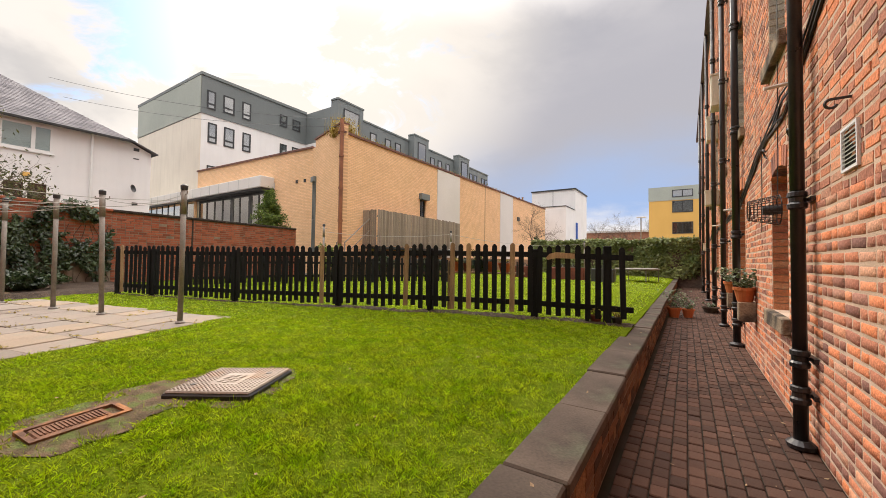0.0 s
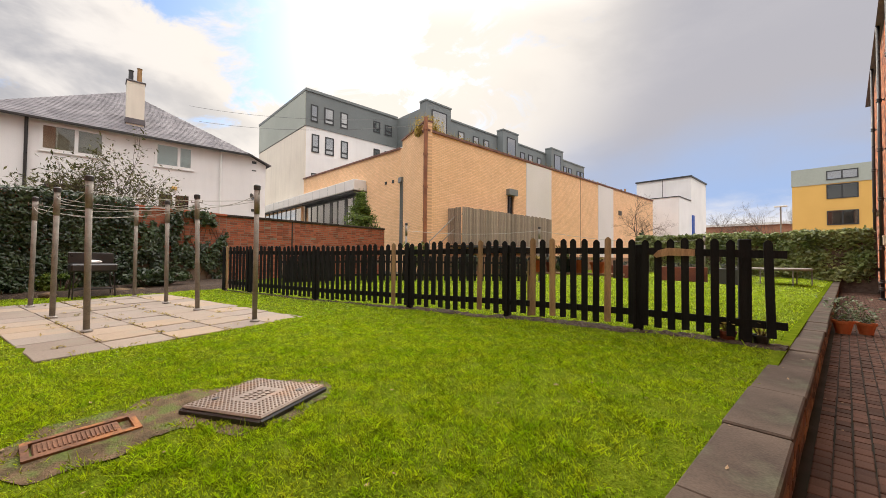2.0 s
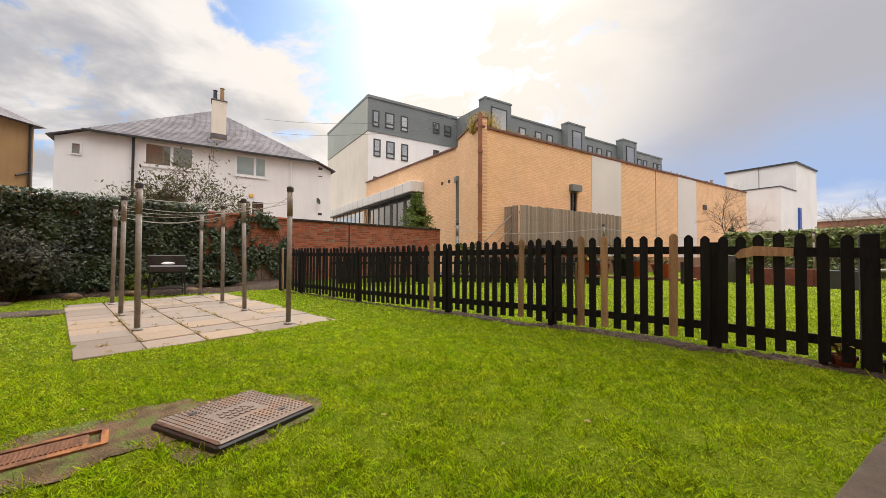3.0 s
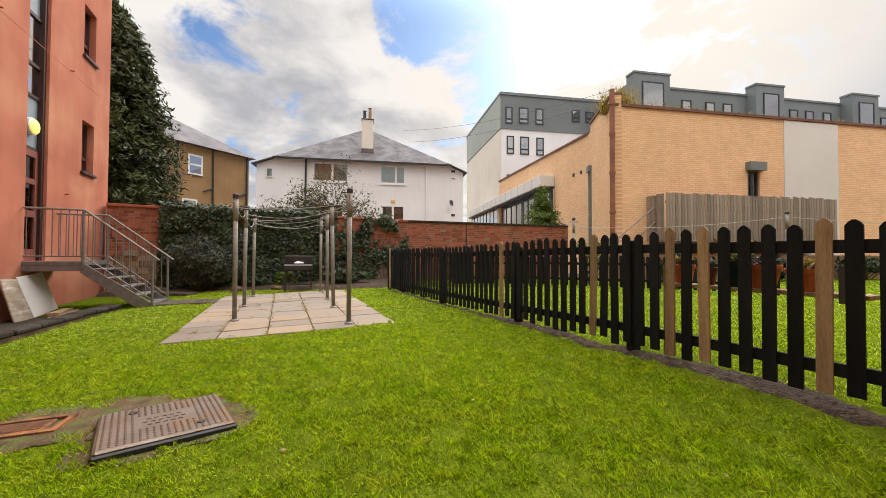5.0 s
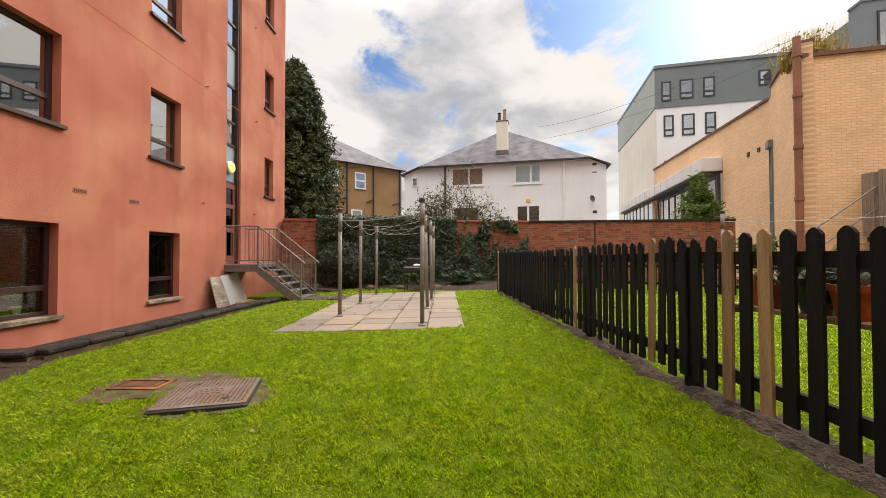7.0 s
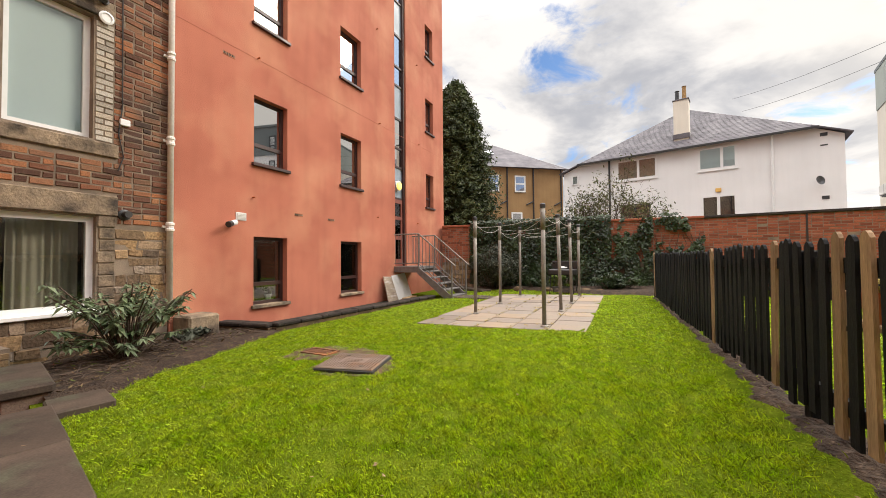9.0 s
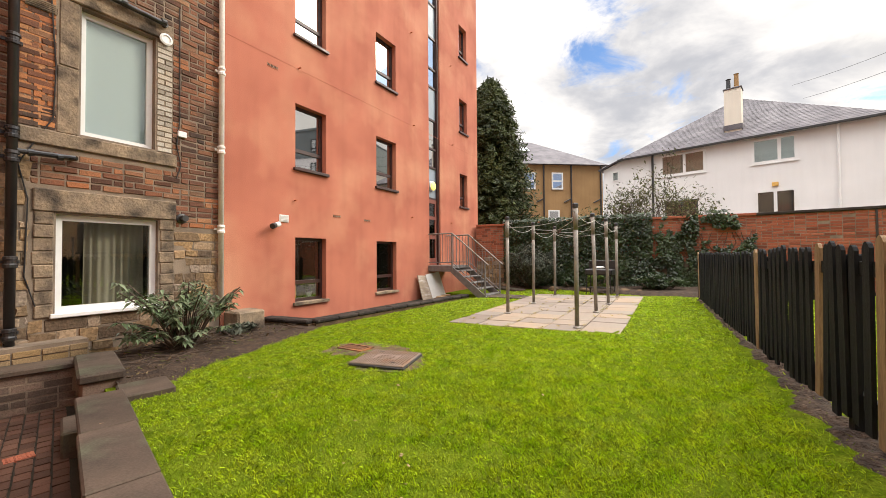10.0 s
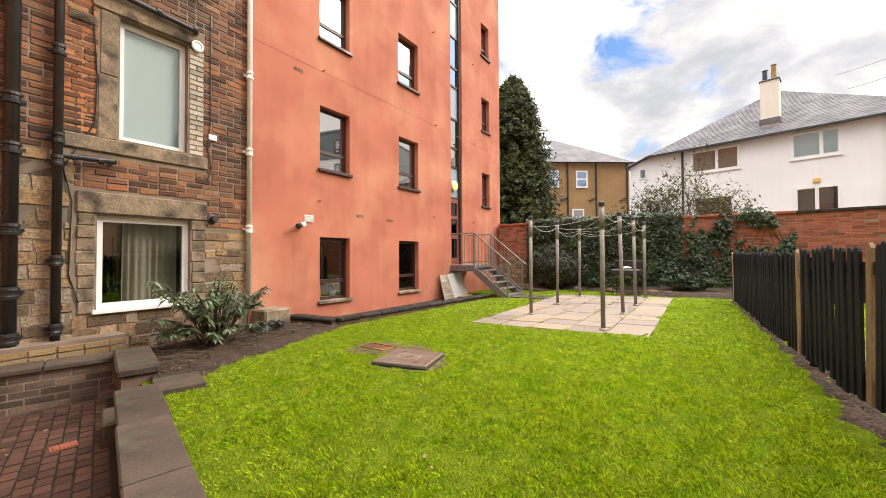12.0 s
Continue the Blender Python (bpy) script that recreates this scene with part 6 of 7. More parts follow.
# ---- path end: pier, step, cross wall ----
pier = thing("wall_pier", pose(-0.62, -0.32, 0), "brick pier with a thick worn stone cap", "pier")
part("shaft", boxes(((-0.13, -0.5, PATH_Z - 0.1), (0.13, 0.5, 0.05))), M_brick_grey, pier)
part("cap", boxes(((-0.17, -0.55, 0.05), (0.17, 0.54, 0.14)), bevel=0.02), M_cope, pier)
cw = thing("wall_cross", pose(0, -0.95, 0), "low pale brick cross wall with stone coping", "wall", kind="structure")
part("core", boxes(((-0.49, -0.1, PATH_Z - 0.1), (0.8, 0.14, 0.02))), M_mortar_dark, cw)
for a, b in ((-0.47, 0.1), (0.105, 0.8)):
    part("coping_stone", boxes(((a, -0.16, 0.02), (b, 0.19, 0.085)), bevel=0.014), M_cope, cw)
stp = thing("stone_step", pose(-0.45, 0.45, PATH_Z), "rough stone step up from the path", "step")
part("block", boxes(((-0.14, -0.2, -0.05), (0.1, 0.26, 0.2)), bevel=0.015), M_cope, stp)
flag = thing("stone_flag", pose(-0.9, 0.62, 0.0), "loose stone flag lying at the lawn edge", "flagstone")
part("slab", boxes(((-0.18, -0.24, -0.04), (0.2, 0.2, 0.045)), bevel=0.012), M_cope, flag)
part("platform", boxes(((-7.2, -0.3, -0.5), (-5.55, 0.0, 0.24))), M_mortar_dark, tenement, "raised brick footing below the pipes")
blk = thing("stone_block", RED @ pose(-3.55, -0.25, -0.05), "weathered square stone block against the wall", "stone")
part("block", boxes(((-0.25, -0.2, 0), (0.22, 0.24, 0.38)), bevel=0.03), M_sill, blk)
rec = thing("paver_grate", pose(-0.12, 0.42, PATH_Z + 0.001, 0, 0, 8), "small red clay slotted grate in the paving", "grate")
part("grate", boxes(((-0.085, -0.06, -0.01), (0.085, 0.06, 0.004)), *[((-0.07 + 0.022 * i, -0.045, 0.003), (-0.06 + 0.022 * i, 0.045, 0.008)) for i in range(7)]), M_brick_wall, rec)


# ---- plants ----
def crown(name, m, n, size, material, parent, shape, rng, slim=0.5, jitter=0.5):
    """Leaves in an uneven volume; shape maps unit numbers to a place and a facing."""
    c, nn = shape(n, rng)
    ob = leaves(name, c, nn, size, material, parent, rng, slim, jitter)
    ob["kind"] = "stuff"
    return ob


def lumpy_ball(rx, ry, rz, cz, lumps, seed, shell=0.5):
    """Places near the skin of many overlapping lumps."""
    def f(n, rng):
        r0 = np.random.default_rng(seed)
        d = r0.normal(0, 1, (lumps, 3))
        d /= np.linalg.norm(d, axis=1, keepdims=True)
        centre = d * r0.uniform(0.35, 0.8, (lumps, 1))
        rad = r0.uniform(0.22, 0.42, lumps)
        k = rng.integers(0, lumps, n)
        q = rng.normal(0, 1, (n, 3))
        q /= np.linalg.norm(q, axis=1, keepdims=True)
        p = centre[k] + q * rad[k, None] * rng.uniform(shell, 1.05, (n, 1))
        return p * np.array([rx, ry, rz]) + np.array([0, 0, cz]), q
    return f


def stick_mass(name, segs, material, parent, n=5):
    """Many tapering sticks; rows of start, end and the two radii."""
    a, b = np.array([tuple(s[0]) for s in segs]), np.array([tuple(s[1]) for s in segs])
    ra, rb_ = np.array([s[2] for s in segs])[:, None, None], np.array([s[3] for s in segs])[:, None, None]
    d_ = b - a
    d_ = d_ / (np.linalg.norm(d_, axis=1, keepdims=True) + 1e-9)
    u_ = np.cross(d_, np.where(np.abs(d_[:, 2:3]) > 0.9, [[1.0, 0, 0]], [[0, 0, 1.0]]))
    u_ = u_ / (np.linalg.norm(u_, axis=1, keepdims=True) + 1e-9)
    w_ = np.cross(d_, u_)
    t = 2 * np.pi * np.arange(n) / n
    ring = np.cos(t)[None, :, None] * u_[:, None] + np.sin(t)[None, :, None] * w_[:, None]
    v = np.concatenate([a[:, None] + ring * ra, b[:, None] + ring * rb_], 1)
    i = np.arange(n)
    f = np.stack([i, (i + 1) % n, (i + 1) % n + n, i + n], 1)[None] + 2 * n * np.arange(len(segs))[:, None, None]
    return mass(name, v.reshape(-1, 3), f.reshape(-1, 4), material, parent)


def limbs(bm, base, direction, length, r, depth, rng, tips, spread=0.6):
    """A tapering limb that forks."""
    p, dv = Vector(base), Vector(direction).normalized()
    for i in range(3):
        dv = (dv + Vector(rng.normal(0, 0.12, 3))).normalized()
        q = p + dv * length / 3
        bm.append((p.copy(), q.copy(), r * (1 - 0.2 * i), r * (0.8 - 0.2 * i)))
        p = q
        if depth and i:
            for _ in range(2 if depth > 1 else 2):
                limbs(bm, p, dv + Vector(rng.normal(0, spread, 3)) + Vector((0, 0, 0.15)), length * rng.uniform(0.55, 0.8), r * 0.5, depth - 1, rng, tips, spread)
    tips.append(p.copy())


def twig_tree(name, m, height, r, label, leaf_m, per_tip, size, seed, depth=4, first=0.3, spread=0.55, category="tree", stems=1):
    t = thing(name, m, label, category)
    rng = np.random.default_rng(seed)
    tips, bm = [], []
    for k in range(stems):
        limbs(bm, (0.05 * k, 0.03 * k, -0.1), (rng.normal(0, 0.25 if stems > 1 else 0.05), rng.normal(0, 0.25 if stems > 1 else 0.05), 1), height * first, r, depth, rng, tips, spread)
    stick_mass("trunk", bm, M_bark, t)
    if per_tip:
        c = np.repeat(np.array([tuple(p) for p in tips]), per_tip, 0)
        c = c + rng.normal(0, 0.11, c.shape)
        leaves("crown", c, rng.normal(0, 1, c.shape) + np.array([0, 0, 0.7]), size, leaf_m, t, rng, slim=0.35)["kind"] = "stuff"
    return t


# climbing ivy on the garden wall
iv = [o for o in scene.objects if o.name == "wall_ivy"][0]
IVM = iv.matrix_world
iv_len = (BW[2] - BW[1]).length


def ivy_mass(name, m, x0, x1, cover, n, label, seed, top=2.42):
    t = thing(name, m, label, "ivy")
    rng = np.random.default_rng(seed)
    x, z = rng.uniform(x0, x1, n * 3), rng.uniform(0.15, top + 0.12, n * 3)
    keep = np.array([cover(a, b) + 0.35 * noise.noise((a * 1.6, b * 1.6, seed)) + 0.15 * noise.noise((a * 6, b * 6, 1)) > 0.5 for a, b in zip(x, z)])
    x, z = x[keep][:n], z[keep][:n]
    bulge = np.array([0.5 + 0.5 * noise.noise((a * 2.3, b * 2.3, 7)) for a, b in zip(x, z)])
    over = z > top - 0.04
    y = np.where(over, rng.uniform(-0.25, 0.45, len(x)), -0.03 - bulge * 0.26 * rng.uniform(0.2, 1, len(x)))
    z = np.where(over, top + 0.02 + 0.13 * bulge * rng.uniform(0, 1, len(x)), z)
    nn = np.stack([np.zeros(len(x)), np.where(over, -0.3, -1.0), np.where(over, 1.0, 0.35)], 1)
    leaves("foliage", np.stack([x, y, z], 1), nn, 0.055, M_ivy, t, rng, slim=0.62, jitter=0.45)["kind"] = "stuff"
    bm = bmesh.new()
    for k in range(14):
        a = x0 + (x1 - x0) * (k + rng.uniform(0.1, 0.9)) / 14
        cord(bm, [Vector((a + 0.1 * math.sin(2 * i + k), -0.012, 0.05 + 0.3 * i)) for i in range(7)], 0.009, 4)
    part("stem", bm, M_bark, t)
    return t


ivy_mass("ivy", IVM, -iv_len, -1.4, lambda a, b: (0.95 if -iv_len + 1.1 < a < -2.6 else 0.25 if b > 2.36 else 0.1 if a < -3 else 0.5) - (0.2 if b < 0.5 else 0), 15000, "dark green ivy thickly covering the garden wall", 21)
ivy_mass("ivy", IVM, -2.2, -0.05, lambda a, b: 0.42 + 0.12 * (b < 1.6), 2600, "patchy ivy thinning over red brick", 22)


def stone_patch(seed):
    rng = np.random.default_rng(seed)
    rows, z = [], 0.02
    while z < 1.05:
        h, x = rng.uniform(0.11, 0.2), -iv_len
        while x < -iv_len + 3.4:
            w = rng.uniform(0.16, 0.38)
            rows.append((x + 0.008, x + w - 0.008, z + 0.006, z + h - 0.006, 0.01, -0.03 + rng.normal(0, 0.015)))
            x += w
        z += h
    return rows


block_mass("rubble", stone_patch(4), M_stone, iv, "brown rubble stone footing", worn=0.012)


def bush(name, x, y, rx, ry, rz, n, size, material, label, seed, lumps=26, category="bush", twigs=True):
    z = float(lawn_z(np.array(x), np.array(y)))
    t = thing(name, pose(x, y, z), label, category)
    rng = np.random.default_rng(seed)
    crown("foliage", None, n, size, material, t, lumpy_ball(rx, ry, rz, rz * 0.95, lumps, seed), rng)
    bm = bmesh.new()
    for k in range(14):
        a = rng.uniform(0, 6.28)
        tube(bm, (0.1 * math.cos(a), 0.1 * math.sin(a), -0.03), (rx * 0.8 * math.cos(a), ry * 0.8 * math.sin(a), rz * rng.uniform(0.8, 1.5)), 0.02, 0.006, n=5, caps=False)
    part("stem", bm, M_bark, t)
    return t


bush("shrub", -11.75, -1.95, 0.95, 1.05, 0.8, 9000, 0.045, M_bush, "rounded grey-green shrub in front of the wall", 31, 40)
bush("ground_shrub", -12.1, 1.85, 0.5, 0.75, 0.3, 2600, 0.045, M_ivy, "low dark spreading shrub in the bed", 32)
bush("ground_shrub", -12.2, 0.2, 0.35, 0.4, 0.28, 700, 0.05, M_topiary, "small yellow-green garden plant", 33, 10)
bush("ground_shrub", -12.0, -0.6, 0.3, 0.4, 0.2, 600, 0.05, M_ivy, "small dark garden plant in the bed", 34, 10)
for x, y, r in ((-11.6, -2.9, 0.25), (-11.45, -0.95, 0.16), (-11.5, 0.05, 0.13), (-11.5, 1.2, 0.18), (-11.6, 1.55, 0.12)):
    st_ = thing("rock", pose(x, y, float(lawn_z(np.array(x), np.array(y))) + 0.04), "mossy grey rock edging the bed", "rock", group="edging rocks")
    bm = bmesh.new()
    bmesh.ops.create_icosphere(bm, subdivisions=3, radius=r)
    for v in bm.verts:
        v.co *= 1 + 0.25 * noise.noise(v.co * 5 + Vector((x, y, 0)))
        v.co.z *= 0.6
    part("stone", bm, M_kerb_stone, st_, smooth=True)


def rhododendron():
    t = thing("leafy_shrub", pose(-1.5, -0.98, -0.05), "sprawling shrub with long drooping green leaves", "shrub")
    rng = np.random.default_rng(41)
    bm, vs, fs = bmesh.new(), [], []
    for s in range(74):
        a, reach, h = rng.uniform(0, 6.28), rng.uniform(0.12, 0.72), rng.uniform(0.2, 0.98)
        tip = Vector((reach * math.cos(a), reach * math.sin(a) * 0.8, h))
        mid = tip * 0.5 + Vector((0, 0, 0.12))
        cord(bm, [Vector((0.05 * math.cos(a), 0.05 * math.sin(a), 0)), mid, tip], 0.008, 5)
        for k in range(20):
            base = mid.lerp(tip, rng.uniform(0.2, 1.0))
            b = rng.uniform(0, 6.28)
            L_ = rng.uniform(0.07, 0.155)
            out = Vector((math.cos(b), math.sin(b), rng.uniform(-0.5, 0.25))).normalized()
            side = out.cross(Vector((0, 0, 1))).normalized() * L_ * 0.2
            up = Vector((0, 0, 0.02))
            i0 = len(vs)
            vs += [base, base + out * L_ * 0.4 + side, base + out * L_ * 0.45 + up * -0.6, base + out * L_ * 0.4 - side, base + out * L_ - Vector((0, 0, 0.05 * L_ / 0.15))]
            fs += [(i0, i0 + 1, i0 + 2), (i0, i0 + 2, i0 + 3), (i0 + 1, i0 + 4, i0 + 2), (i0 + 2, i0 + 4, i0 + 3)]
    part("stem", bm, M_bark, t)
    mass("foliage", [tuple(v) for v in vs], fs, M_rhodo, t)["kind"] = "stuff"


rhododendron()
bush("ground_shrub", -2.35, -1.55, 0.35, 0.35, 0.12, 260, 0.05, M_bush, "dry straggling plant in the bare bed", 35, 10)
rng = np.random.default_rng(50)
n = 900
lx, ly = rng.uniform(-3.2, -0.8, n), rng.uniform(-2.0, 0.5, n)
ok = (ly > np.array([red_line(v) for v in lx]) + 0.1) & (ly < 0.3 + 0.62 * (lx + 0.72))
lx, ly = lx[ok], ly[ok]
lit_ = leaves("leaf_litter", np.stack([lx, ly, lawn_z(lx, ly) + 0.07], 1), np.tile([0, 0, 1.0], (len(lx), 1)), 0.028, M_earth, None, rng, slim=0.4)
tagged(lit_, "scattered dead leaves and twigs on the soil", "leaf litter", kind="stuff")


# twigs and prunings lying on the bed
tw_rng = np.random.default_rng(53)
segs = []
while len(segs) < 170:
    tx, ty = tw_rng.uniform(-3.2, -0.85), tw_rng.uniform(-2.0, 0.4)
    if red_line(tx) + 0.1 < ty < 0.3 + 0.62 * (tx + 0.72):
        a_, l_ = tw_rng.uniform(0, 6.28), tw_rng.uniform(0.06, 0.32)
        tz = float(lawn_z(np.array(tx), np.array(ty))) + 0.068
        segs.append(((tx, ty, tz), (tx + l_ * math.cos(a_), ty + l_ * math.sin(a_), tz + tw_rng.uniform(-0.01, 0.06)), 0.005, 0.002))
tagged(stick_mass("twigs", segs, M_bark, None, 4), "dry twigs and prunings strewn over the earth bed", "twigs", kind="stuff")


# tall conifer behind the wall
def conifer(name, x, y, height, radius, n, size, material, label, seed, droop=0.35, base_z=0.0, low=0.03, taper=0.5):
    t = thing(name, pose(x, y, base_z), label, "tree")
    rng = np.random.default_rng(seed)
    bm = [((0, 0, -0.1), (0, 0, height * 0.97), 0.02 * height, 0.01)]
    c, nn = [], []
    for i in range(n // 40):
        q = rng.uniform(low, 1) ** 0.8
        a = rng.uniform(0, 6.28)
        reach = radius * (1 - q) ** taper * rng.uniform(0.72, 1.1)
        z0 = height * q
        tip = np.array([reach * math.cos(a), reach * math.sin(a), z0 - droop * reach * 0.5])
        if i % 6 == 0:
            bm.append(((0, 0, z0), tuple(tip), 0.025, 0.006))
        f = rng.uniform(0.25, 1.05, (40, 1))
        p = np.array([0, 0, z0]) + (tip - np.array([0, 0, z0])) * f + rng.normal(0, 0.06 + 0.06 * radius * 0.4, (40, 3)) * (1.15 - f * 0.5)
        c.append(p)
        nn.append(np.tile([math.cos(a) * 0.6, math.sin(a) * 0.6, 0.8], (40, 1)))
    stick_mass("trunk", bm, M_bark, t)
    leaves("crown", np.concatenate(c), np.concatenate(nn), size, material, t, rng, slim=0.3, jitter=0.6)["kind"] = "stuff"
    return t


conifer("conifer", -16.6, -7.3, 10.6, 3.15, 74000, 0.125, M_conifer, "tall dense dark green conifer behind the wall", 61)
conifer("dwarf_conifer", -15.95, 10.0, 4.0, 2.0, 6800, 0.075, M_topiary, "bushy bright green dwarf conifer behind the wall", 62, droop=-0.3, low=0.35, taper=0.9)
twig_tree("garden_shrub", pose(-15.3, 0.65, 0.0), 4.0, 0.05, "sparse twiggy shrub with a few olive leaves", M_autumn, 3, 0.06, 71, depth=4, first=0.42, stems=4)
bush("garden_bush", -17.5, -4.2, 0.9, 1.0, 1.6, 1500, 0.08, M_hedge, "light green bush behind the wall", 36, 16)
twig_tree("bare_tree", pose(-9.0, 26.2, 0.15), 5.4, 0.07, "bare winter tree with fine brown twigs", None, 0, 0.05, 72, depth=5, first=0.36, spread=0.6)
bush("climbing_ivy", -9.0, 26.2, 0.45, 0.45, 1.3, 900, 0.08, M_ivy, "ivy clump on the bare tree's trunk", 37, 10, "ivy")
for x, y, h, s in ((-14, 80, 11.5, 73), (-9, 78, 10.5, 74), (-4, 82, 10.5, 75), (-11.5, 76, 10, 76), (-6.5, 74, 9.5, 77)):
    twig_tree("far_tree", pose(x, y, 0.1), h, 0.12, "distant bare winter tree", M_autumn if s == 75 else None, 1 if s == 75 else 0, 0.1, s, depth=5, first=0.36, spread=0.6)

# far hedge
hd = thing("hedge", pose(-4.5, 25.6, 0.12), "thick overgrown green ivy hedge across the lawn's end", "hedge")
rng = np.random.default_rng(81)
n = 22000
hx, hz = rng.uniform(-4.6, 5.1, n), rng.uniform(0, 1, n) ** 0.8
skin = rng.uniform(0, 1, n)
wob = np.array([noise.noise((a * 0.9, b * 2.5, 3)) for a, b in zip(hx, hz)])
topz = 2.2 + np.array([0.22 * noise.noise((a * 0.8, 4, 0)) + 0.1 * noise.noise((a * 3, 4, 0)) for a in hx])
front = skin < 0.7
hy = np.where(front, -0.35 - 0.28 * wob + rng.normal(0, 0.05, n), rng.uniform(-0.4, 0.6, n))
zz = np.where(front, hz * topz, topz + rng.normal(0, 0.06, n))
leaves("foliage", np.stack([hx, hy, zz], 1), np.stack([np.zeros(n), np.where(front, -1.0, -0.2), np.where(front, 0.5, 1.0)], 1), 0.1, M_hedge, hd, rng, slim=0.6, jitter=0.6)["kind"] = "stuff"
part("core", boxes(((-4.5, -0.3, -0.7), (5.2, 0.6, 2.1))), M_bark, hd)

# ---- beyond the picket fence ----
deck = thing("deck_fence", pose(-11.6, 12.45, 0), "tall silvered vertical-board fence round a raised deck", "fence")
first_board = None
for i in range(62):
    bm = None
    if first_board is None:
        first_board = part("board", boxes(((0.0, 0.0, 1.62), (0.022, 0.1, 3.25)), bevel=0.003), M_grey_wood, deck)
        b = first_board
    else:
        b = new("board", first_board.data)
        b.parent = deck
    b.matrix_local = pose(RNG.normal(0, 0.004), 0.117 * i, RNG.normal(0, 0.015), 0, 0, 0)
for i in range(9):
    b = new("board", first_board.data)
    b.parent = deck
    b.matrix_local = pose(-0.1 - 0.117 * i, 0.0, RNG.normal(0, 0.015), 0, 0, 90)
part("rail", boxes(((-0.05, 0.0, 2.0), (0.0, 7.2, 2.09)), ((-0.05, 0.0, 2.9), (0.0, 7.2, 2.99))), M_grey_wood, deck)
part("platform", boxes(((-0.95, 0.1, 1.5), (0.06, 7.3, 1.6))), M_dark_frame, deck)
for y in (0.2, 2.4, 4.6, 6.9):
    part("leg", boxes(((-0.12, y, 0.1), (0.0, y + 0.1, 1.5))), M_dark_frame, deck)
ds = thing("deck_steps", pose(-12.1, 11.6, 0), "steep deck steps with pale tubular handrails", "stairs")
for x in (0.0, -0.5):
    part("handrail", tubes(((x, -0.6, 1.7), (x, 0.85, 2.85), 0.025), ((x, -0.6, 1.15), (x, 0.85, 2.3), 0.02), ((x, -0.6, 0.2), (x, -0.6, 1.7), 0.025), n=8), M_galv, ds)
for i in range(6):
    part("tread", boxes(((-0.5, -0.6 + 0.22 * i, 0.3 + 0.22 * i), (0.0, -0.38 + 0.22 * i, 0.34 + 0.22 * i))), M_grey_wood, ds)
tw = thing("wall_terrace", pose(-11.9, 11.2, 0), "dark low retaining wall below the building", "wall", kind="structure")
part("core", boxes(((-0.55, -0.4, -0.2), (0.2, 26, 1.15))), M_brick_dark, tw)
bush("border_plants", -11.3, 12.5, 0.4, 1.3, 0.55, 1500, 0.07, M_ivy, "dark evergreen border plants", 38, 14)
bush("border_plants", -11.1, 16.0, 0.4, 1.8, 0.5, 1700, 0.07, M_ivy, "dark evergreen border plants", 39, 14)
bush("border_plants", -11.0, 20.0, 0.4, 1.8, 0.55, 1500, 0.07, M_ivy, "dark evergreen border plants", 40, 14)
bush("yellow_shrub", -10.9, 9.2, 0.5, 0.5, 0.8, 500, 0.07, M_topiary, "straggly yellow-green garden shrub", 42, 12)
SHELF = Matrix.Translation(FENCE_A) @ pose(0, 0, 0.79, 0, 0, F_ANG)
shelf = thing("plank_shelf", SHELF, "long pale plank shelf fixed behind the fence", "shelf")
part("plank", boxes(((1.5, -0.25, 0.0), (2.76, -0.08, 0.028)), bevel=0.004), M_raw_wood, shelf)
for d in (1.58, 2.66):
    part("bracket", boxes(((d, -0.24, -0.025), (d + 0.03, -0.012, 0.0)), ((d, -0.03, 0.0), (d + 0.03, -0.012, 0.2))), M_dark_frame, shelf)
M_teal = mat("dark_teal_glaze", (0.012, 0.045, 0.045), (0.01, 0.032, 0.034), rough=0.35, scale=6, fine=60, bump=0.1, grain=0.15)
for d, r, h, mm, lm in ((2.62, 0.085, 0.16, M_terracotta, M_straw), (2.43, 0.07, 0.14, M_plank_red, M_bush), (2.23, 0.1, 0.19, M_teal, M_topiary), (2.05, 0.1, 0.17, M_terracotta, M_bush), (1.81, 0.105, 0.15, M_terracotta, M_straw)):
    pot = pot_plant("flower_pot", SHELF @ pose(d, -0.165, 0.028), r, h, "dark teal glazed pot with spiky striped leaves on the plank" if h > 0.18 else "garden pot with straggling plants on the plank shelf", lm, 26, r * 0.9, 0.07, mm)
    if h > 0.18:
        bm = bmesh.new()
        for k in range(9):
            a = k * 2.4
            cord(bm, [Vector((0.02 * math.cos(a), 0.02 * math.sin(a), h * 0.9)), Vector((0.06 * math.cos(a), 0.06 * math.sin(a), h + 0.1)), Vector((0.13 * math.cos(a), 0.13 * math.sin(a), h + 0.14 + 0.02 * (k % 3)))], 0.009, 4)
        part("spiky_leaves", bm, M_straw, pot)
for x, y, w, mm in ((-4.6, 17.5, 1.6, M_plank_red), (-6.6, 17.6, 1.4, M_plank_red), (-3.0, 17.2, 0.9, M_dark_frame)):
    tr = thing("planter_trough", pose(x, y, float(lawn_z(np.array(x), np.array(y)))), "dark red timber planter trough on the lawn", "planter")
    part("box", boxes(((-w / 2, -0.25, 0), (w / 2, 0.25, 0.55)), bevel=0.015), mm, tr)
    crown("foliage", None, 160, 0.06, M_bush, tr, lumpy_ball(w / 2, 0.25, 0.25, 0.6, 8, 5), np.random.default_rng(int(abs(x) * 10)))
tp = thing("trampoline", pose(-1.9, 19.0, float(lawn_z(np.array(-1.9), np.array(19.0)))), "low round trampoline with pale frame and blue pad", "trampoline")
part("rim", lathe([(0.85, 0.5), (0.9, 0.53), (0.9, 0.57), (0.85, 0.59), (0.8, 0.55)], 24), M_galv, tp)
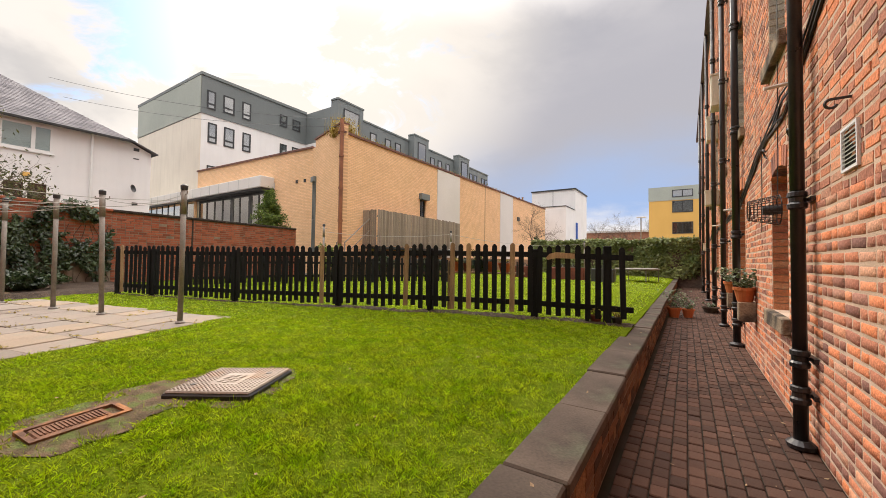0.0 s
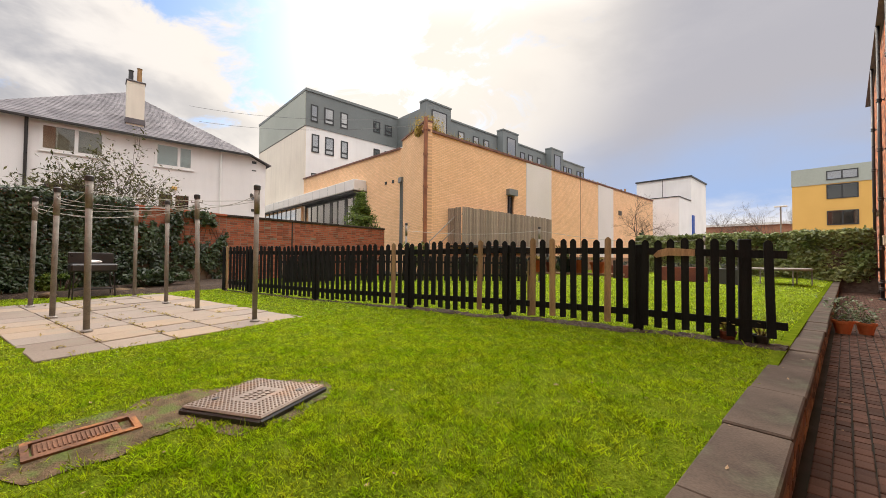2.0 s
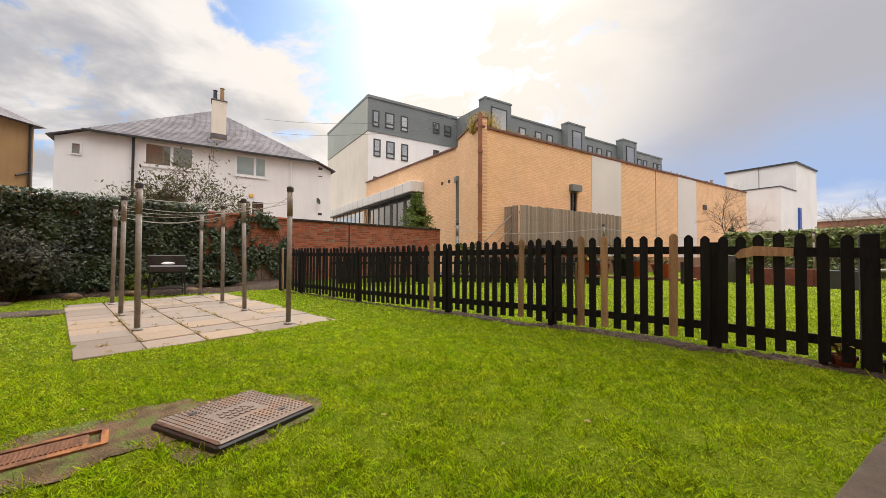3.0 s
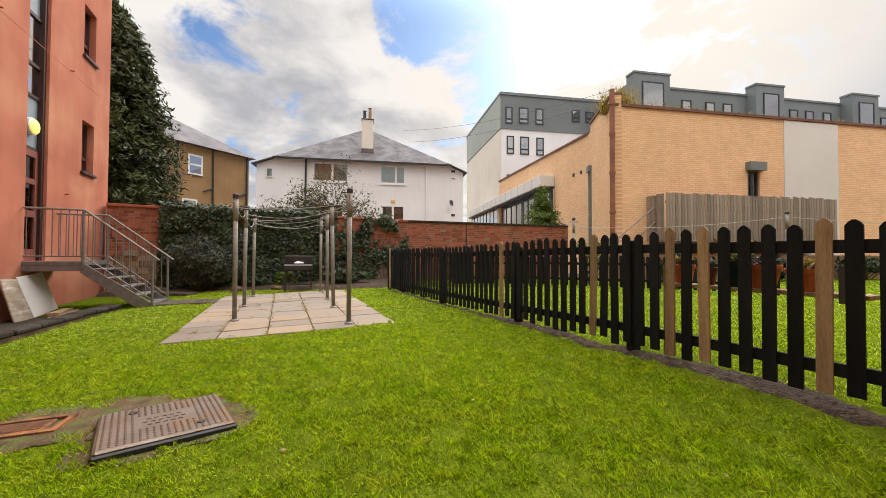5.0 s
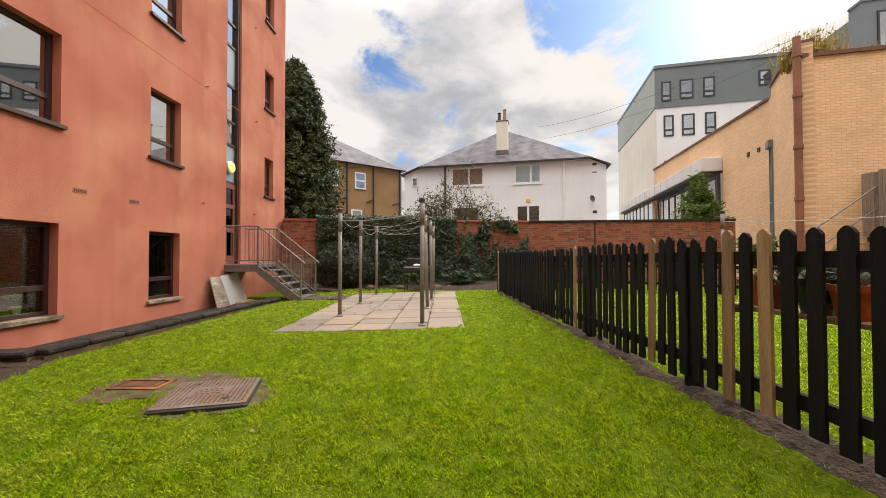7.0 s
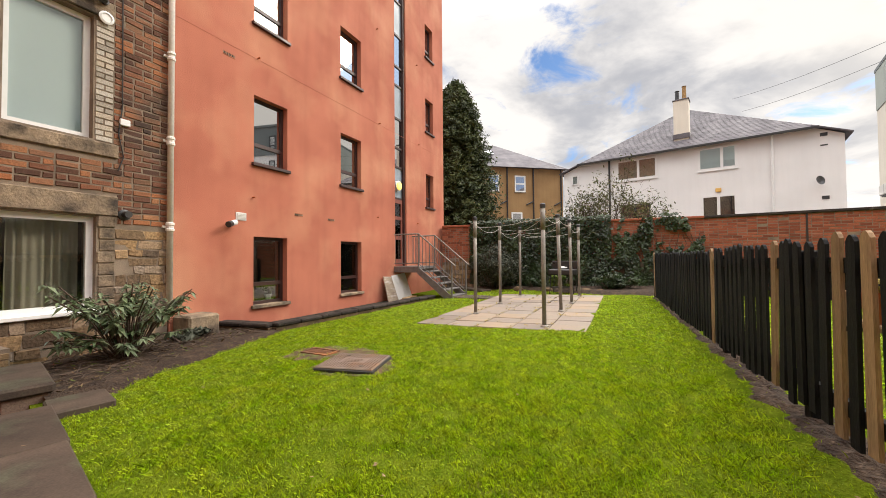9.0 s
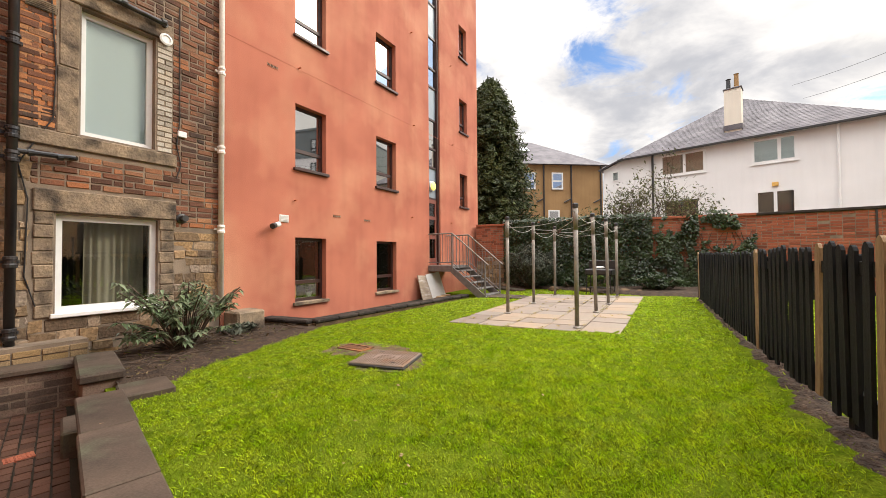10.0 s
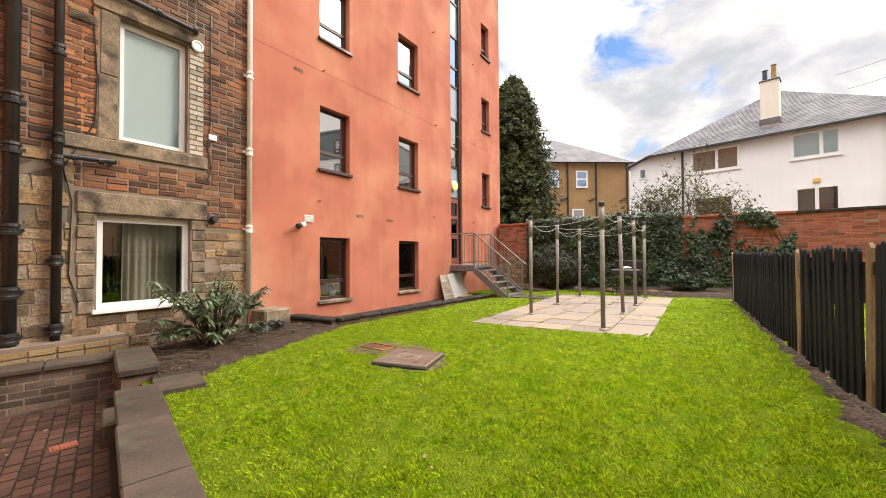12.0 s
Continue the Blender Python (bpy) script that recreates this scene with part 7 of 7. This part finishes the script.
part("mat", lathe([(0.8, 0.545), (0.0, 0.53)], 24), M_blue, tp)
for a in range(6):
    part("leg", tubes(((0.86 * math.cos(a * 1.047), 0.86 * math.sin(a * 1.047), 0.0), (0.86 * math.cos(a * 1.047), 0.86 * math.sin(a * 1.047), 0.54), 0.02), n=6), M_galv, tp)
bn = thing("blue_bin", pose(-6.0, 17.3, 0.18), "dark blue water butt standing on the lawn", "barrel")
part("body", lathe([(0.25, 0), (0.3, 0.4), (0.3, 0.75), (0.27, 0.95), (0.28, 0.97), (0.0, 1.0)], 18), M_dark_frame, bn)
for x, y, h in ((-7.45, 12.0, 2.1), (-4.6, 21.0, 2.0), (-9.9, 8.1, 1.75)):
    cp = copy_thing(first_pole, pose(x, y, float(lawn_z(np.array(x), np.array(y))), 0, 0, 70))
    cp["group"] = "clothes poles on the far lawn"
    cp["label"] = "galvanised steel clothes pole standing in grass"
fr = thing("clothes_lines", pose(-7.45, 12, 1.98), "long pale clothes line over the far lawn", "rope")
part("line", cord(bmesh.new(), sag((0, 0, 0), (2.85, 9, 0.0), 0.25), 0.006), M_rope, fr)
part("line", cord(bmesh.new(), sag((0, 0, 0), (-2.45, -3.9, -0.1), 0.12), 0.006), M_rope, fr)
lp = thing("street_lamp", pose(-5.6, 62, 0), "distant grey street lamp with a flat head", "street lamp")
part("post", tubes(((0, 0, 0), (0, 0, 7.6), 0.08), n=8), M_galv, lp)
part("head", boxes(((-0.6, -0.25, 7.6), (0.6, 0.25, 7.75)), bevel=0.03), M_white_panel, lp)
for k, (a, b) in enumerate((((-25.6, 4.5, 9.55), (-12.4, 11.0, 7.0)), ((-25.0, 4.9, 8.6), (-12.4, 11.0, 6.7)))):
    c_ = thing("overhead_cable", Matrix.Translation(a), "thin overhead cable running from the white house", "cable", group="overhead cables")
    pts = [q - Vector(a) for q in sag(a, b, 0.35, 24)]
    part("wire", cord(bmesh.new(), pts, 0.008, 4), M_dark_frame, c_)

# grill stand by the bed
bb = thing("barbecue", pose(-11.0, 0.72, float(lawn_z(np.array(-11.0), np.array(0.7))) - 0.01, 0, 0, 8), "rusty dark barbecue on thin legs with a white cloth", "barbecue")
for x, y in ((-0.2, -0.3), (0.2, -0.3), (-0.2, 0.3), (0.2, 0.3)):
    part("leg", tubes(((x * 1.1, y * 1.1, 0), (x, y, 0.6), 0.014), n=6), M_iron, bb)
part("bowl", boxes(((-0.24, -0.36, 0.55), (0.24, 0.36, 0.72)), bevel=0.03), M_iron, bb)
part("hood", boxes(((-0.24, -0.36, 0.72), (-0.2, 0.36, 0.95)), bevel=0.01), M_iron, bb)
part("shelf", boxes(((-0.2, -0.32, 0.18), (0.2, 0.32, 0.2))), M_iron, bb)
bm = bmesh.new()
bmesh.ops.create_icosphere(bm, subdivisions=3, radius=0.15)
for v in bm.verts:
    v.co = Vector((v.co.x * 0.8, v.co.y * 1.3, v.co.z * 0.4)) * 0.6 * (1 + 0.3 * noise.noise(v.co * 9))
part("cloth", bm, M_white_pvc, bb, "crumpled white cloth", matrix=Matrix.Translation((0.05, 0, 0.76)), smooth=True)
lb = thing("stone_slab", pose(-11.1, -2.6, 0.03, 0, 0, 70), "flat stone slab lying by the shrub", "flagstone")
part("slab", boxes(((-0.9, -0.2, 0), (0.9, 0.2, 0.09)), bevel=0.02), M_cope, lb)

# roof grass on the buff building
rg = thing("roof_grass", pose(-12.9, 0, 6.45), "dry yellow grass growing along the roof edge", "grass")
rng = np.random.default_rng(91)
n = 1500
gy = np.concatenate([rng.normal(11.6, 0.35, 420), rng.uniform(11.2, 15.5, 420), rng.normal(14.2, 0.5, 160), rng.uniform(16, 30, 500)])
hh = rng.uniform(0.2, 0.75, n) * np.where(gy < 12.5, 1.5, 0.75)
gx = rng.uniform(-0.5, 0.2, n)
lean = rng.normal(0, 0.16, (n, 2))
v = np.stack([np.stack([gx, gy - 0.012, np.zeros(n)], 1), np.stack([gx, gy + 0.012, np.zeros(n)], 1), np.stack([gx + lean[:, 0] * hh, gy + lean[:, 1] * hh + 0.02, hh], 1)], 1)
mass("blades", v.reshape(-1, 3), np.arange(3 * n).reshape(-1, 3), M_straw, rg)["kind"] = "stuff"
lx = np.stack([gx, gy, hh * rng.uniform(0.3, 1.0, n)], 1)
leaves("seed_heads", lx, rng.normal(0, 1, (n, 3)), 0.05, M_straw, rg, rng)["kind"] = "stuff"

# ---- pieces: flags, copings, pavers, bricks ----
patio = thing("patio", PATIO, "patio of worn grey and buff concrete flags", "patio", kind="structure")
part("bed", boxes(((0.01, 0.01, -0.06), (5.17, 2.76, 0.085))), M_joint, patio)
flag_me = None
for i in range(11):
    for k in range(5):
        m = pose(0.47 * i + 0.235, 0.555 * k + 0.277, 0.082 + RNG.normal(0, 0.003), RNG.normal(0, 0.25), RNG.normal(0, 0.25), RNG.normal(0, 0.3))
        if flag_me is None:
            flag_me = part("flag", boxes(((-0.229, -0.272, -0.03), (0.229, 0.272, 0.02)), bevel=0.006), M_flag, patio).data
            patio.children[-1].matrix_local = m
        else:
            o = new("flag", flag_me)
            o.parent, o.matrix_local = patio, m
weeds = []
rng = np.random.default_rng(95)
for i in range(140):
    a, b = rng.uniform(0, 5.17), rng.choice([0.555, 1.11, 1.665, 2.22]) if rng.random() < 0.6 else rng.uniform(0, 2.77)
    if rng.random() > 0.6:
        a = 0.47 * rng.integers(0, 11)
    for _ in range(7):
        weeds.append((a + rng.normal(0, 0.03), b + rng.normal(0, 0.02), 0.11 + abs(rng.normal(0, 0.012))))
wd = leaves("weeds", weeds, np.tile([0, 0, 1.0], (len(weeds), 1)), 0.016, M_straw, patio, rng)
wd["kind"] = "stuff"

cope_me = None
y = 0.72
while y < 25.5:
    L_ = 0.88
    if cope_me is None:
        o = part("coping_stone", boxes(((-0.15, 0.004, COPE_Z - 0.075), (0.15, L_ - 0.004, COPE_Z)), bevel=0.01), M_cope, low_wall)
        cope_me = o.data
    else:
        o = new("coping_stone", cope_me)
        o.parent = low_wall
    o.matrix_local = pose(0.01 + RNG.normal(0, 0.004), y, RNG.normal(0, 0.004), RNG.normal(0, 0.15), RNG.normal(0, 0.3), RNG.normal(0, 0.15))
    y += L_

rng = np.random.default_rng(101)
paver_me, rest = None, []
for c in range(12):
    x = -0.405 + 0.1 * c
    y = -0.8 - (0.065 if c % 2 else 0.0)
    while y < 25.5:
        y0 = max(y, -0.82)
        if 1.6 < y < 4.8 and y0 == y:
            if paver_me is None:
                o = part("paver", boxes(((-0.0465, -0.0615, -0.05), (0.0465, 0.0615, 0.0)), bevel=0.006), M_paver_piece, path)
                paver_me = o.data
            else:
                o = new("paver", paver_me)
                o.parent = path
            o.matrix_local = pose(x + 0.05, y + 0.065, PATH_Z + rng.normal(0, 0.0022), rng.normal(0, 0.5), rng.normal(0, 0.7), rng.normal(0, 0.5))
        else:
            rest.append((x + 0.0035, x + 0.0965, y0 + 0.0035, y + 0.1265, PATH_Z - 0.03, PATH_Z + rng.normal(0, 0.002)))
        y += 0.13
r_ = block_mass("pavers", rest, M_paver, path)
me = r_.data
co = np.empty(len(me.vertices) * 3, dtype=np.float32)
me.vertices.foreach_get("co", co)
co = co.reshape(-1, 3)[:, [0, 2, 1]]
me.vertices.foreach_set("co", co.ravel())
me.flip_normals()
me.update()

# low wall brick face towards the path
lw = thing("wall_face", pose(-0.46, 0, 0, 0, 0, 90), "brown brick face of the low path wall", "wall", kind="structure")
block_mass("bricks", courses(0.74, 25.5, PATH_Z + 0.005, COPE_Z - 0.1, [], rng), M_brick_dark, lw)
block_mass("bricks", [(a, b, c, d_, e, f) for a, b, c, d_, e, f in courses(-0.47, 0.79, PATH_Z + 0.005, 0.0, [], rng)], M_brick_grey, cw)
[o for o in cw.children if o.name.startswith("bricks")][0].matrix_local = pose(0, 0.14, 0, 0, 0, 180) @ pose(-0.32, 0, 0)

# terrace brickwork
t_cut = [(a - 0.005, b + 0.005, c - 0.165, d_ + 0.12) for a, b, c, d_ in T_HOLES]
WORN = dict(length=0.212, height=0.062, joint=0.0155, proud=0.0042, uneven=0.0009, half=0.34)
near = courses(-4.7, -2.7, PATH_Z, 1.45, t_cut, rng, **WORN)
brick_me = {}
for a, b, c, d_, e, f in near:
    # a few worn shapes of each length, shared between the bricks
    key = (round(b - a, 2), int(rng.integers(0, 5)))
    if key not in brick_me:
        bm = boxes(((-(b - a) / 2, 0.0, -0.031), ((b - a) / 2, 0.02, 0.031)), bevel=0.007)
        for v in bm.verts:
            v.co += Vector((rng.normal(0, 0.003), rng.normal(0, 0.0007), rng.normal(0, 0.0026)))
        o = part("brick", bm, M_brick_piece, terrace, smooth=True)
        brick_me[key] = o.data
    else:
        o = new("brick", brick_me[key])
        o.parent = terrace
    o.matrix_local = pose((a + b) / 2, f, (c + d_) / 2, rng.normal(0, 0.35), rng.normal(0, 0.9), rng.normal(0, 0.35))
block_mass("bricks", courses(-2.69, 1.3, PATH_Z, 5.0, t_cut, rng, **WORN), M_brick, terrace, worn=0.0045, inset=0.006)
block_mass("bricks", courses(-4.7, -2.69, 1.455, 6.2, t_cut, rng, **WORN), M_brick, terrace, worn=0.0045, inset=0.006)
block_mass("bricks", courses(-16.0, -4.71, PATH_Z, T_TOP - 0.1, t_cut, rng, **WORN), M_brick, terrace, worn=0.0045, inset=0.006)
block_mass("bricks", courses(-31.9, -16.01, PATH_Z, T_TOP - 0.1, t_cut, rng, length=0.44, height=0.14), M_brick, terrace)

# tenement brick and rubble
b_cut = [(-5.79, -4.55, 2.55, 4.68), (-6.0, -4.5, 0.45, 2.05), (-6.12, -4.5, 2.55, 2.75)]
stone_zone = [(-7.3, -6.0, -0.6, 2.5), (-4.52, -3.86, -0.6, 1.62), (-6.0, -4.5, -0.6, 0.5)]
block_mass("bricks", courses(-7.3, -3.87, -0.5, 8.0, b_cut + stone_zone, rng, height=0.069, joint=0.0145, proud=0.009, uneven=0.003, half=0.25), M_brick_ten, tenement, worn=0.005, inset=0.007)
rows = []
for a, b, c, d_ in stone_zone:
    z = c
    while z < d_ - 0.05:
        h = min(rng.uniform(0.09, 0.2), d_ - z)
        x = a
        while x < b - 0.04:
            w = min(rng.uniform(0.12, 0.4), b - x)
            rows.append((x + 0.006, x + w - 0.006, z + 0.005 + rng.normal(0, 0.006), z + h - 0.005, 0.004, -0.008 + rng.normal(0, 0.006)))
            x += w
        z += h
block_mass("rubble", rows, M_stone, tenement, "rough rubble stonework", worn=0.011)
block_mass("footing_bricks", [(a, b, c, d_, -0.298, -0.31 + f) for a, b, c, d_, e, f in courses(-7.19, -5.56, -0.1, 0.23, [], rng)], M_brick_buff, tenement, "buff brick footing")
orange = mat("orange_patch_brick", (0.55, 0.22, 0.08), rough=0.9, scale=5, fine=80, bump=0.5, grain=0.3, by="island", ramp=[(0, (0.36, 0.13, 0.055)), (0.6, (0.44, 0.185, 0.075)), (1, (0.3, 0.16, 0.085))], vary=0.15)
block_mass("patch_bricks", courses(-6.1, -5.8, 2.78, 4.6, [], rng, height=0.069, joint=0.0145, proud=0.006, half=0.3), orange, tenement, "orange replacement bricks")
block_mass("quoin_bricks", courses(-4.75, -4.56, 2.76, 4.4, [], rng, proud=0.012, length=0.19), M_brick_pale, tenement, "flaking limewashed brick jamb")

# garden wall brickwork
for o in (x for x in list(scene.objects) if x.name in ("wall_garden", "wall_ivy")):
    ln = 6.86 if o.name == "wall_garden" else iv_len
    block_mass("bricks", courses(-ln, -0.01, 0.0 if o.name == "wall_garden" else 1.0, 2.28, [], rng), M_brick_wall, o)

# roof slates of the white house
rows_v, rows_f = [], []


def slates(a, b, top_a, top_b, n, step=0.28):
    """Lapped slates over a sloping four-sided field."""
    a, b, top_a, top_b = (Vector(p) for p in (a, b, top_a, top_b))
    nrm = (b - a).cross(top_a - a).normalized()
    if nrm.z < 0:
        nrm = -nrm
    for r in range(n):
        p, q = a.lerp(top_a, r / n), b.lerp(top_b, r / n)
        p2, q2 = a.lerp(top_a, (r + 1.05) / n), b.lerp(top_b, (r + 1.05) / n)
        k = max(1, int((q - p).length / step))
        for i in range(k):
            s0, s1 = (i + 0.01) / k, (i + 0.99) / k
            lift = nrm * (0.019 + RNG.normal(0, 0.002))
            i0 = len(rows_v)
            lo_a, lo_b, hi_b, hi_a = p.lerp(q, s0) + lift, p.lerp(q, s1) + lift, p2.lerp(q2, s1) + nrm * 0.01, p2.lerp(q2, s0) + nrm * 0.01
            rows_v.extend([lo_a, lo_b, hi_b, hi_a, lo_a - nrm * 0.02, lo_b - nrm * 0.02])
            rows_f.extend([(i0, i0 + 1, i0 + 2, i0 + 3), (i0 + 4, i0 + 5, i0 + 1, i0)])


slates((-3.45, -0.3, 7.15), (7.6, -0.3, 7.15), (2.0, 5.0, 10.95), (2.0, 5.0, 10.95), 34)
slates((7.6, -0.3, 7.15), (7.6, 12.3, 7.15), (2.0, 5.0, 10.95), (2.0, 7.5, 10.95), 34)
slates((-3.45, -0.3, 7.15), (-3.45, 12.3, 7.15), (2.0, 5.0, 10.95), (2.0, 7.5, 10.95), 34)
mass("slate_roofing", [tuple(v) for v in rows_v], rows_f, M_slate, house)["kind"] = "stuff"

# ---- grass ----
def grass():
    rng = np.random.default_rng(7)

    def scatter(n, x0, x1, y0, y1):
        return rng.uniform(x0, x1, n), rng.uniform(y0, y1, n)

    def tufts(n, x0, x1, y0, y1):
        # most blades stand in small tufts and lean outwards from them
        m_ = n // 22
        cx, cy = scatter(m_, x0, x1, y0, y1)
        k_ = rng.integers(0, m_, n)
        ox, oy = rng.normal(0, 0.021, n), rng.normal(0, 0.021, n)
        return cx[k_] + ox, cy[k_] + oy

    fields = [np.concatenate([scatter(260000, -6.0, -0.73, -1.45, 6.3), tufts(380000, -6.0, -0.73, -1.45, 6.3)], 1), np.concatenate([scatter(80000, -11.9, -4.0, -2.0, 4.9), tufts(150000, -11.9, -4.0, -2.0, 4.9)], 1), scatter(150000, -11.0, -0.73, 3.0, 14.0), scatter(50000, -11.0, -0.75, 14.0, 25.3)]
    x, y = np.concatenate([f[0] for f in fields]), np.concatenate([f[1] for f in fields])
    far = np.concatenate([np.full(len(f[0]), k) for k, f in enumerate(fields)])
    fx_, fy_ = x - FENCE_A.x, y - FENCE_A.y
    along, side = fx_ * f_dir.x + fy_ * f_dir.y, -fx_ * f_dir.y + fy_ * f_dir.x
    wig = 0.05 * np.sin(3.1 * along) + 0.04 * np.sin(7.7 * along)
    strip_w = np.interp(along, [0, 3.0, 5.6, 6.2], [0.17, 0.15, 0.1, 0.03])
    ragged = np.clip((strip_w + 0.17 - np.abs(side + wig)) / 0.17, 0, 1)
    keep = ~((along > -0.3) & (along < F_LEN) & (rng.random(len(x)) < 0.97 * ragged))
    # the near and far sowings fade into one another, and the fence parts the two lawns
    fade = np.clip((x + 6.0) / 2.0, 0, 1)
    keep &= ~((far == 0) & (rng.random(len(x)) > fade)) & ~((far == 1) & (rng.random(len(x)) > 1 - fade))
    keep &= np.where(far >= 2, side < 0, side > 0) | (along > F_LEN)
    px, py = (x + 5.78) * -0.974 + (y - 3.06) * -0.225, (x + 5.78) * 0.225 + (y - 3.06) * -0.974
    keep &= ~((px > -0.01) & (px < 5.18) & (py > -0.01) & (py < 2.79))
    for cx, cy, rx, ry in ((-3.0, 0.75, 0.36, 0.4), (-3.12, 1.2, 0.3, 0.38), (-2.92, 1.55, 0.43, 0.42)):
        keep &= ~(((x - cx) / rx) ** 2 + ((y - cy) / ry) ** 2 < 0.85 + 0.25 * np.sin(9 * np.arctan2(y - cy, x - cx)) + rng.normal(0, 0.25, len(x)))
    keep &= ~((y < 0.42 + 0.62 * (x + 0.72) + 0.06 * np.sin(8 * x)) & (x > -3.4))
    keep &= ~((np.abs((x + 2.9) * -0.492 + (y - 1.55) * 0.87) < 0.32) & (np.abs((x + 2.9) * 0.87 + (y - 1.55) * 0.492) < 0.32))
    keep &= ~((x > -1.12) & (y < 0.85))
    keep &= ~((x <= -3.4) & (x > -8.5) & (y < ledge_y(x) + 0.14))
    keep &= ~((x <= -8.3) & (y < -1.75))
    keep &= ~(x < -11.45 + 0.16 * np.clip(y, 0, 9) + 0.25 * np.sin(1.3 * y))
    def lumpy(step, seed):
        """Smooth random heights, 0 to 1, over the lawn."""
        r2 = np.random.default_rng(seed).random((700, 700))
        u, w2 = (x + 14) / step, (y + 6) / step
        i, k = np.floor(u).astype(int) % 699, np.floor(w2).astype(int) % 699
        fu, fw = u % 1, w2 % 1
        fu, fw = fu * fu * (3 - 2 * fu), fw * fw * (3 - 2 * fw)
        return (r2[i, k] * (1 - fu) + r2[i + 1, k] * fu) * (1 - fw) + (r2[i, k + 1] * (1 - fu) + r2[i + 1, k + 1] * fu) * fw

    clump = 0.6 * lumpy(0.075, 1) + 0.4 * lumpy(0.24, 2)
    keep &= (rng.random(len(x)) < np.clip(0.3 + 1.5 * (clump - 0.22), 0.2, 1)) | (far >= 2)
    bare = np.sin(2.1 * x + 1.3 * np.sin(1.7 * y)) * np.sin(2.6 * y + 0.9 * np.sin(2.3 * x))
    keep &= rng.random(len(x)) < np.where(bare > 0.75, 0.6, 1.0)
    keep &= ~((x > -0.98 - 0.1 * np.sin(3 * y) ** 2) & (y < 12) & (rng.random(len(x)) < 0.55))
    x, y, far, clump = x[keep], y[keep], far[keep], clump[keep]
    n = len(x)
    tuft = 0.5 + 0.5 * np.sin(5.3 * x + 2.1 * np.sin(4.1 * y)) * np.sin(6.1 * y + 1.7 * np.sin(3.7 * x))
    h = rng.uniform(0.012, 0.03, n) * (0.75 + 0.3 * tuft) * (0.5 + 1.0 * clump) * np.where(far >= 2, 1.3, 1.0)
    w = rng.uniform(0.0013, 0.0028, n) * np.array([1.0, 2.2, 2.8, 6.0])[far]
    a = rng.uniform(0, 2 * np.pi, n)
    b = a + np.pi / 2 + rng.normal(0, 0.5, n)
    lean = np.abs(rng.normal(0.85, 0.5, n)) * h
    z = ground_z(x, y) - 0.003
    dx, dy = np.cos(a) * w, np.sin(a) * w
    v = np.stack([np.stack([x - dx, y - dy, z], 1), np.stack([x + dx, y + dy, z], 1),
                  np.stack([x + dx * 0.6 + np.cos(b) * lean * 0.4, y + dy * 0.6 + np.sin(b) * lean * 0.4, z + h * 0.65], 1),
                  np.stack([x + np.cos(b) * lean, y + np.sin(b) * lean, z + h], 1)], 1)
    f = np.array([[0, 1, 2], [0, 2, 3]])[None] + 4 * np.arange(n)[:, None, None]
    k = rng.random(n) < np.array([0.035, 0.03, 0.04, 0.0])[far]
    v[k, 2:, 2] += (rng.uniform(0.012, 0.04, k.sum()) * 1.0)[:, None] * np.array([0.6, 1.0])[None]
    # dry blades crowd here; their pale colour also stands in for brighter light
    worn = np.exp(-((x + 1.9) / 0.9) ** 2 - ((y - 3.3) / 1.3) ** 2)
    dry = (rng.random(n) < 0.035 + 0.13 * worn * (0.4 + 1.2 * clump)) & (far < 2)
    v[dry, 2:, 2] += 0.006
    fd = np.array([[0, 1, 2], [0, 2, 3]])[None] + 4 * np.arange(int(dry.sum()))[:, None, None]
    tagged(mass("dry_blades", v[dry].reshape(-1, 3), fd.reshape(-1, 3), M_straw_pale), "pale dry blades scattered through the lawn", "grass", kind="stuff")
    ob = mass("lawn_grass", v.reshape(-1, 3), f.reshape(-1, 3), M_grass)
    return tagged(ob, "short damp green lawn grass with yellow tufts", "grass", kind="stuff")


grass()

# scattered dead leaves and crumbs on path, coping and lawn
rng = np.random.default_rng(131)
n = 130
lx, ly = np.concatenate([rng.uniform(-0.42, 0.76, 50), rng.uniform(0.45, 0.77, 30), rng.uniform(-0.7, -0.45, 14), rng.uniform(-5, -0.9, 36)]), np.concatenate([rng.uniform(-0.7, 12, 50), rng.uniform(2, 9, 30), rng.uniform(1, 7, 14), rng.uniform(-0.2, 5.2, 36)])
lz = np.where(lx > -0.43, PATH_Z + 0.006, np.where(lx > -0.72, COPE_Z + 0.006, ground_z(lx, ly) + 0.02))
tagged(leaves("fallen_leaves", np.stack([lx, ly, lz], 1), np.tile([0, 0, 1.0], (n, 1)), 0.016, M_raw_wood, None, rng, slim=0.5, jitter=0.15), "scattered dry leaves and crumbs on path and lawn", "leaf litter", kind="stuff")
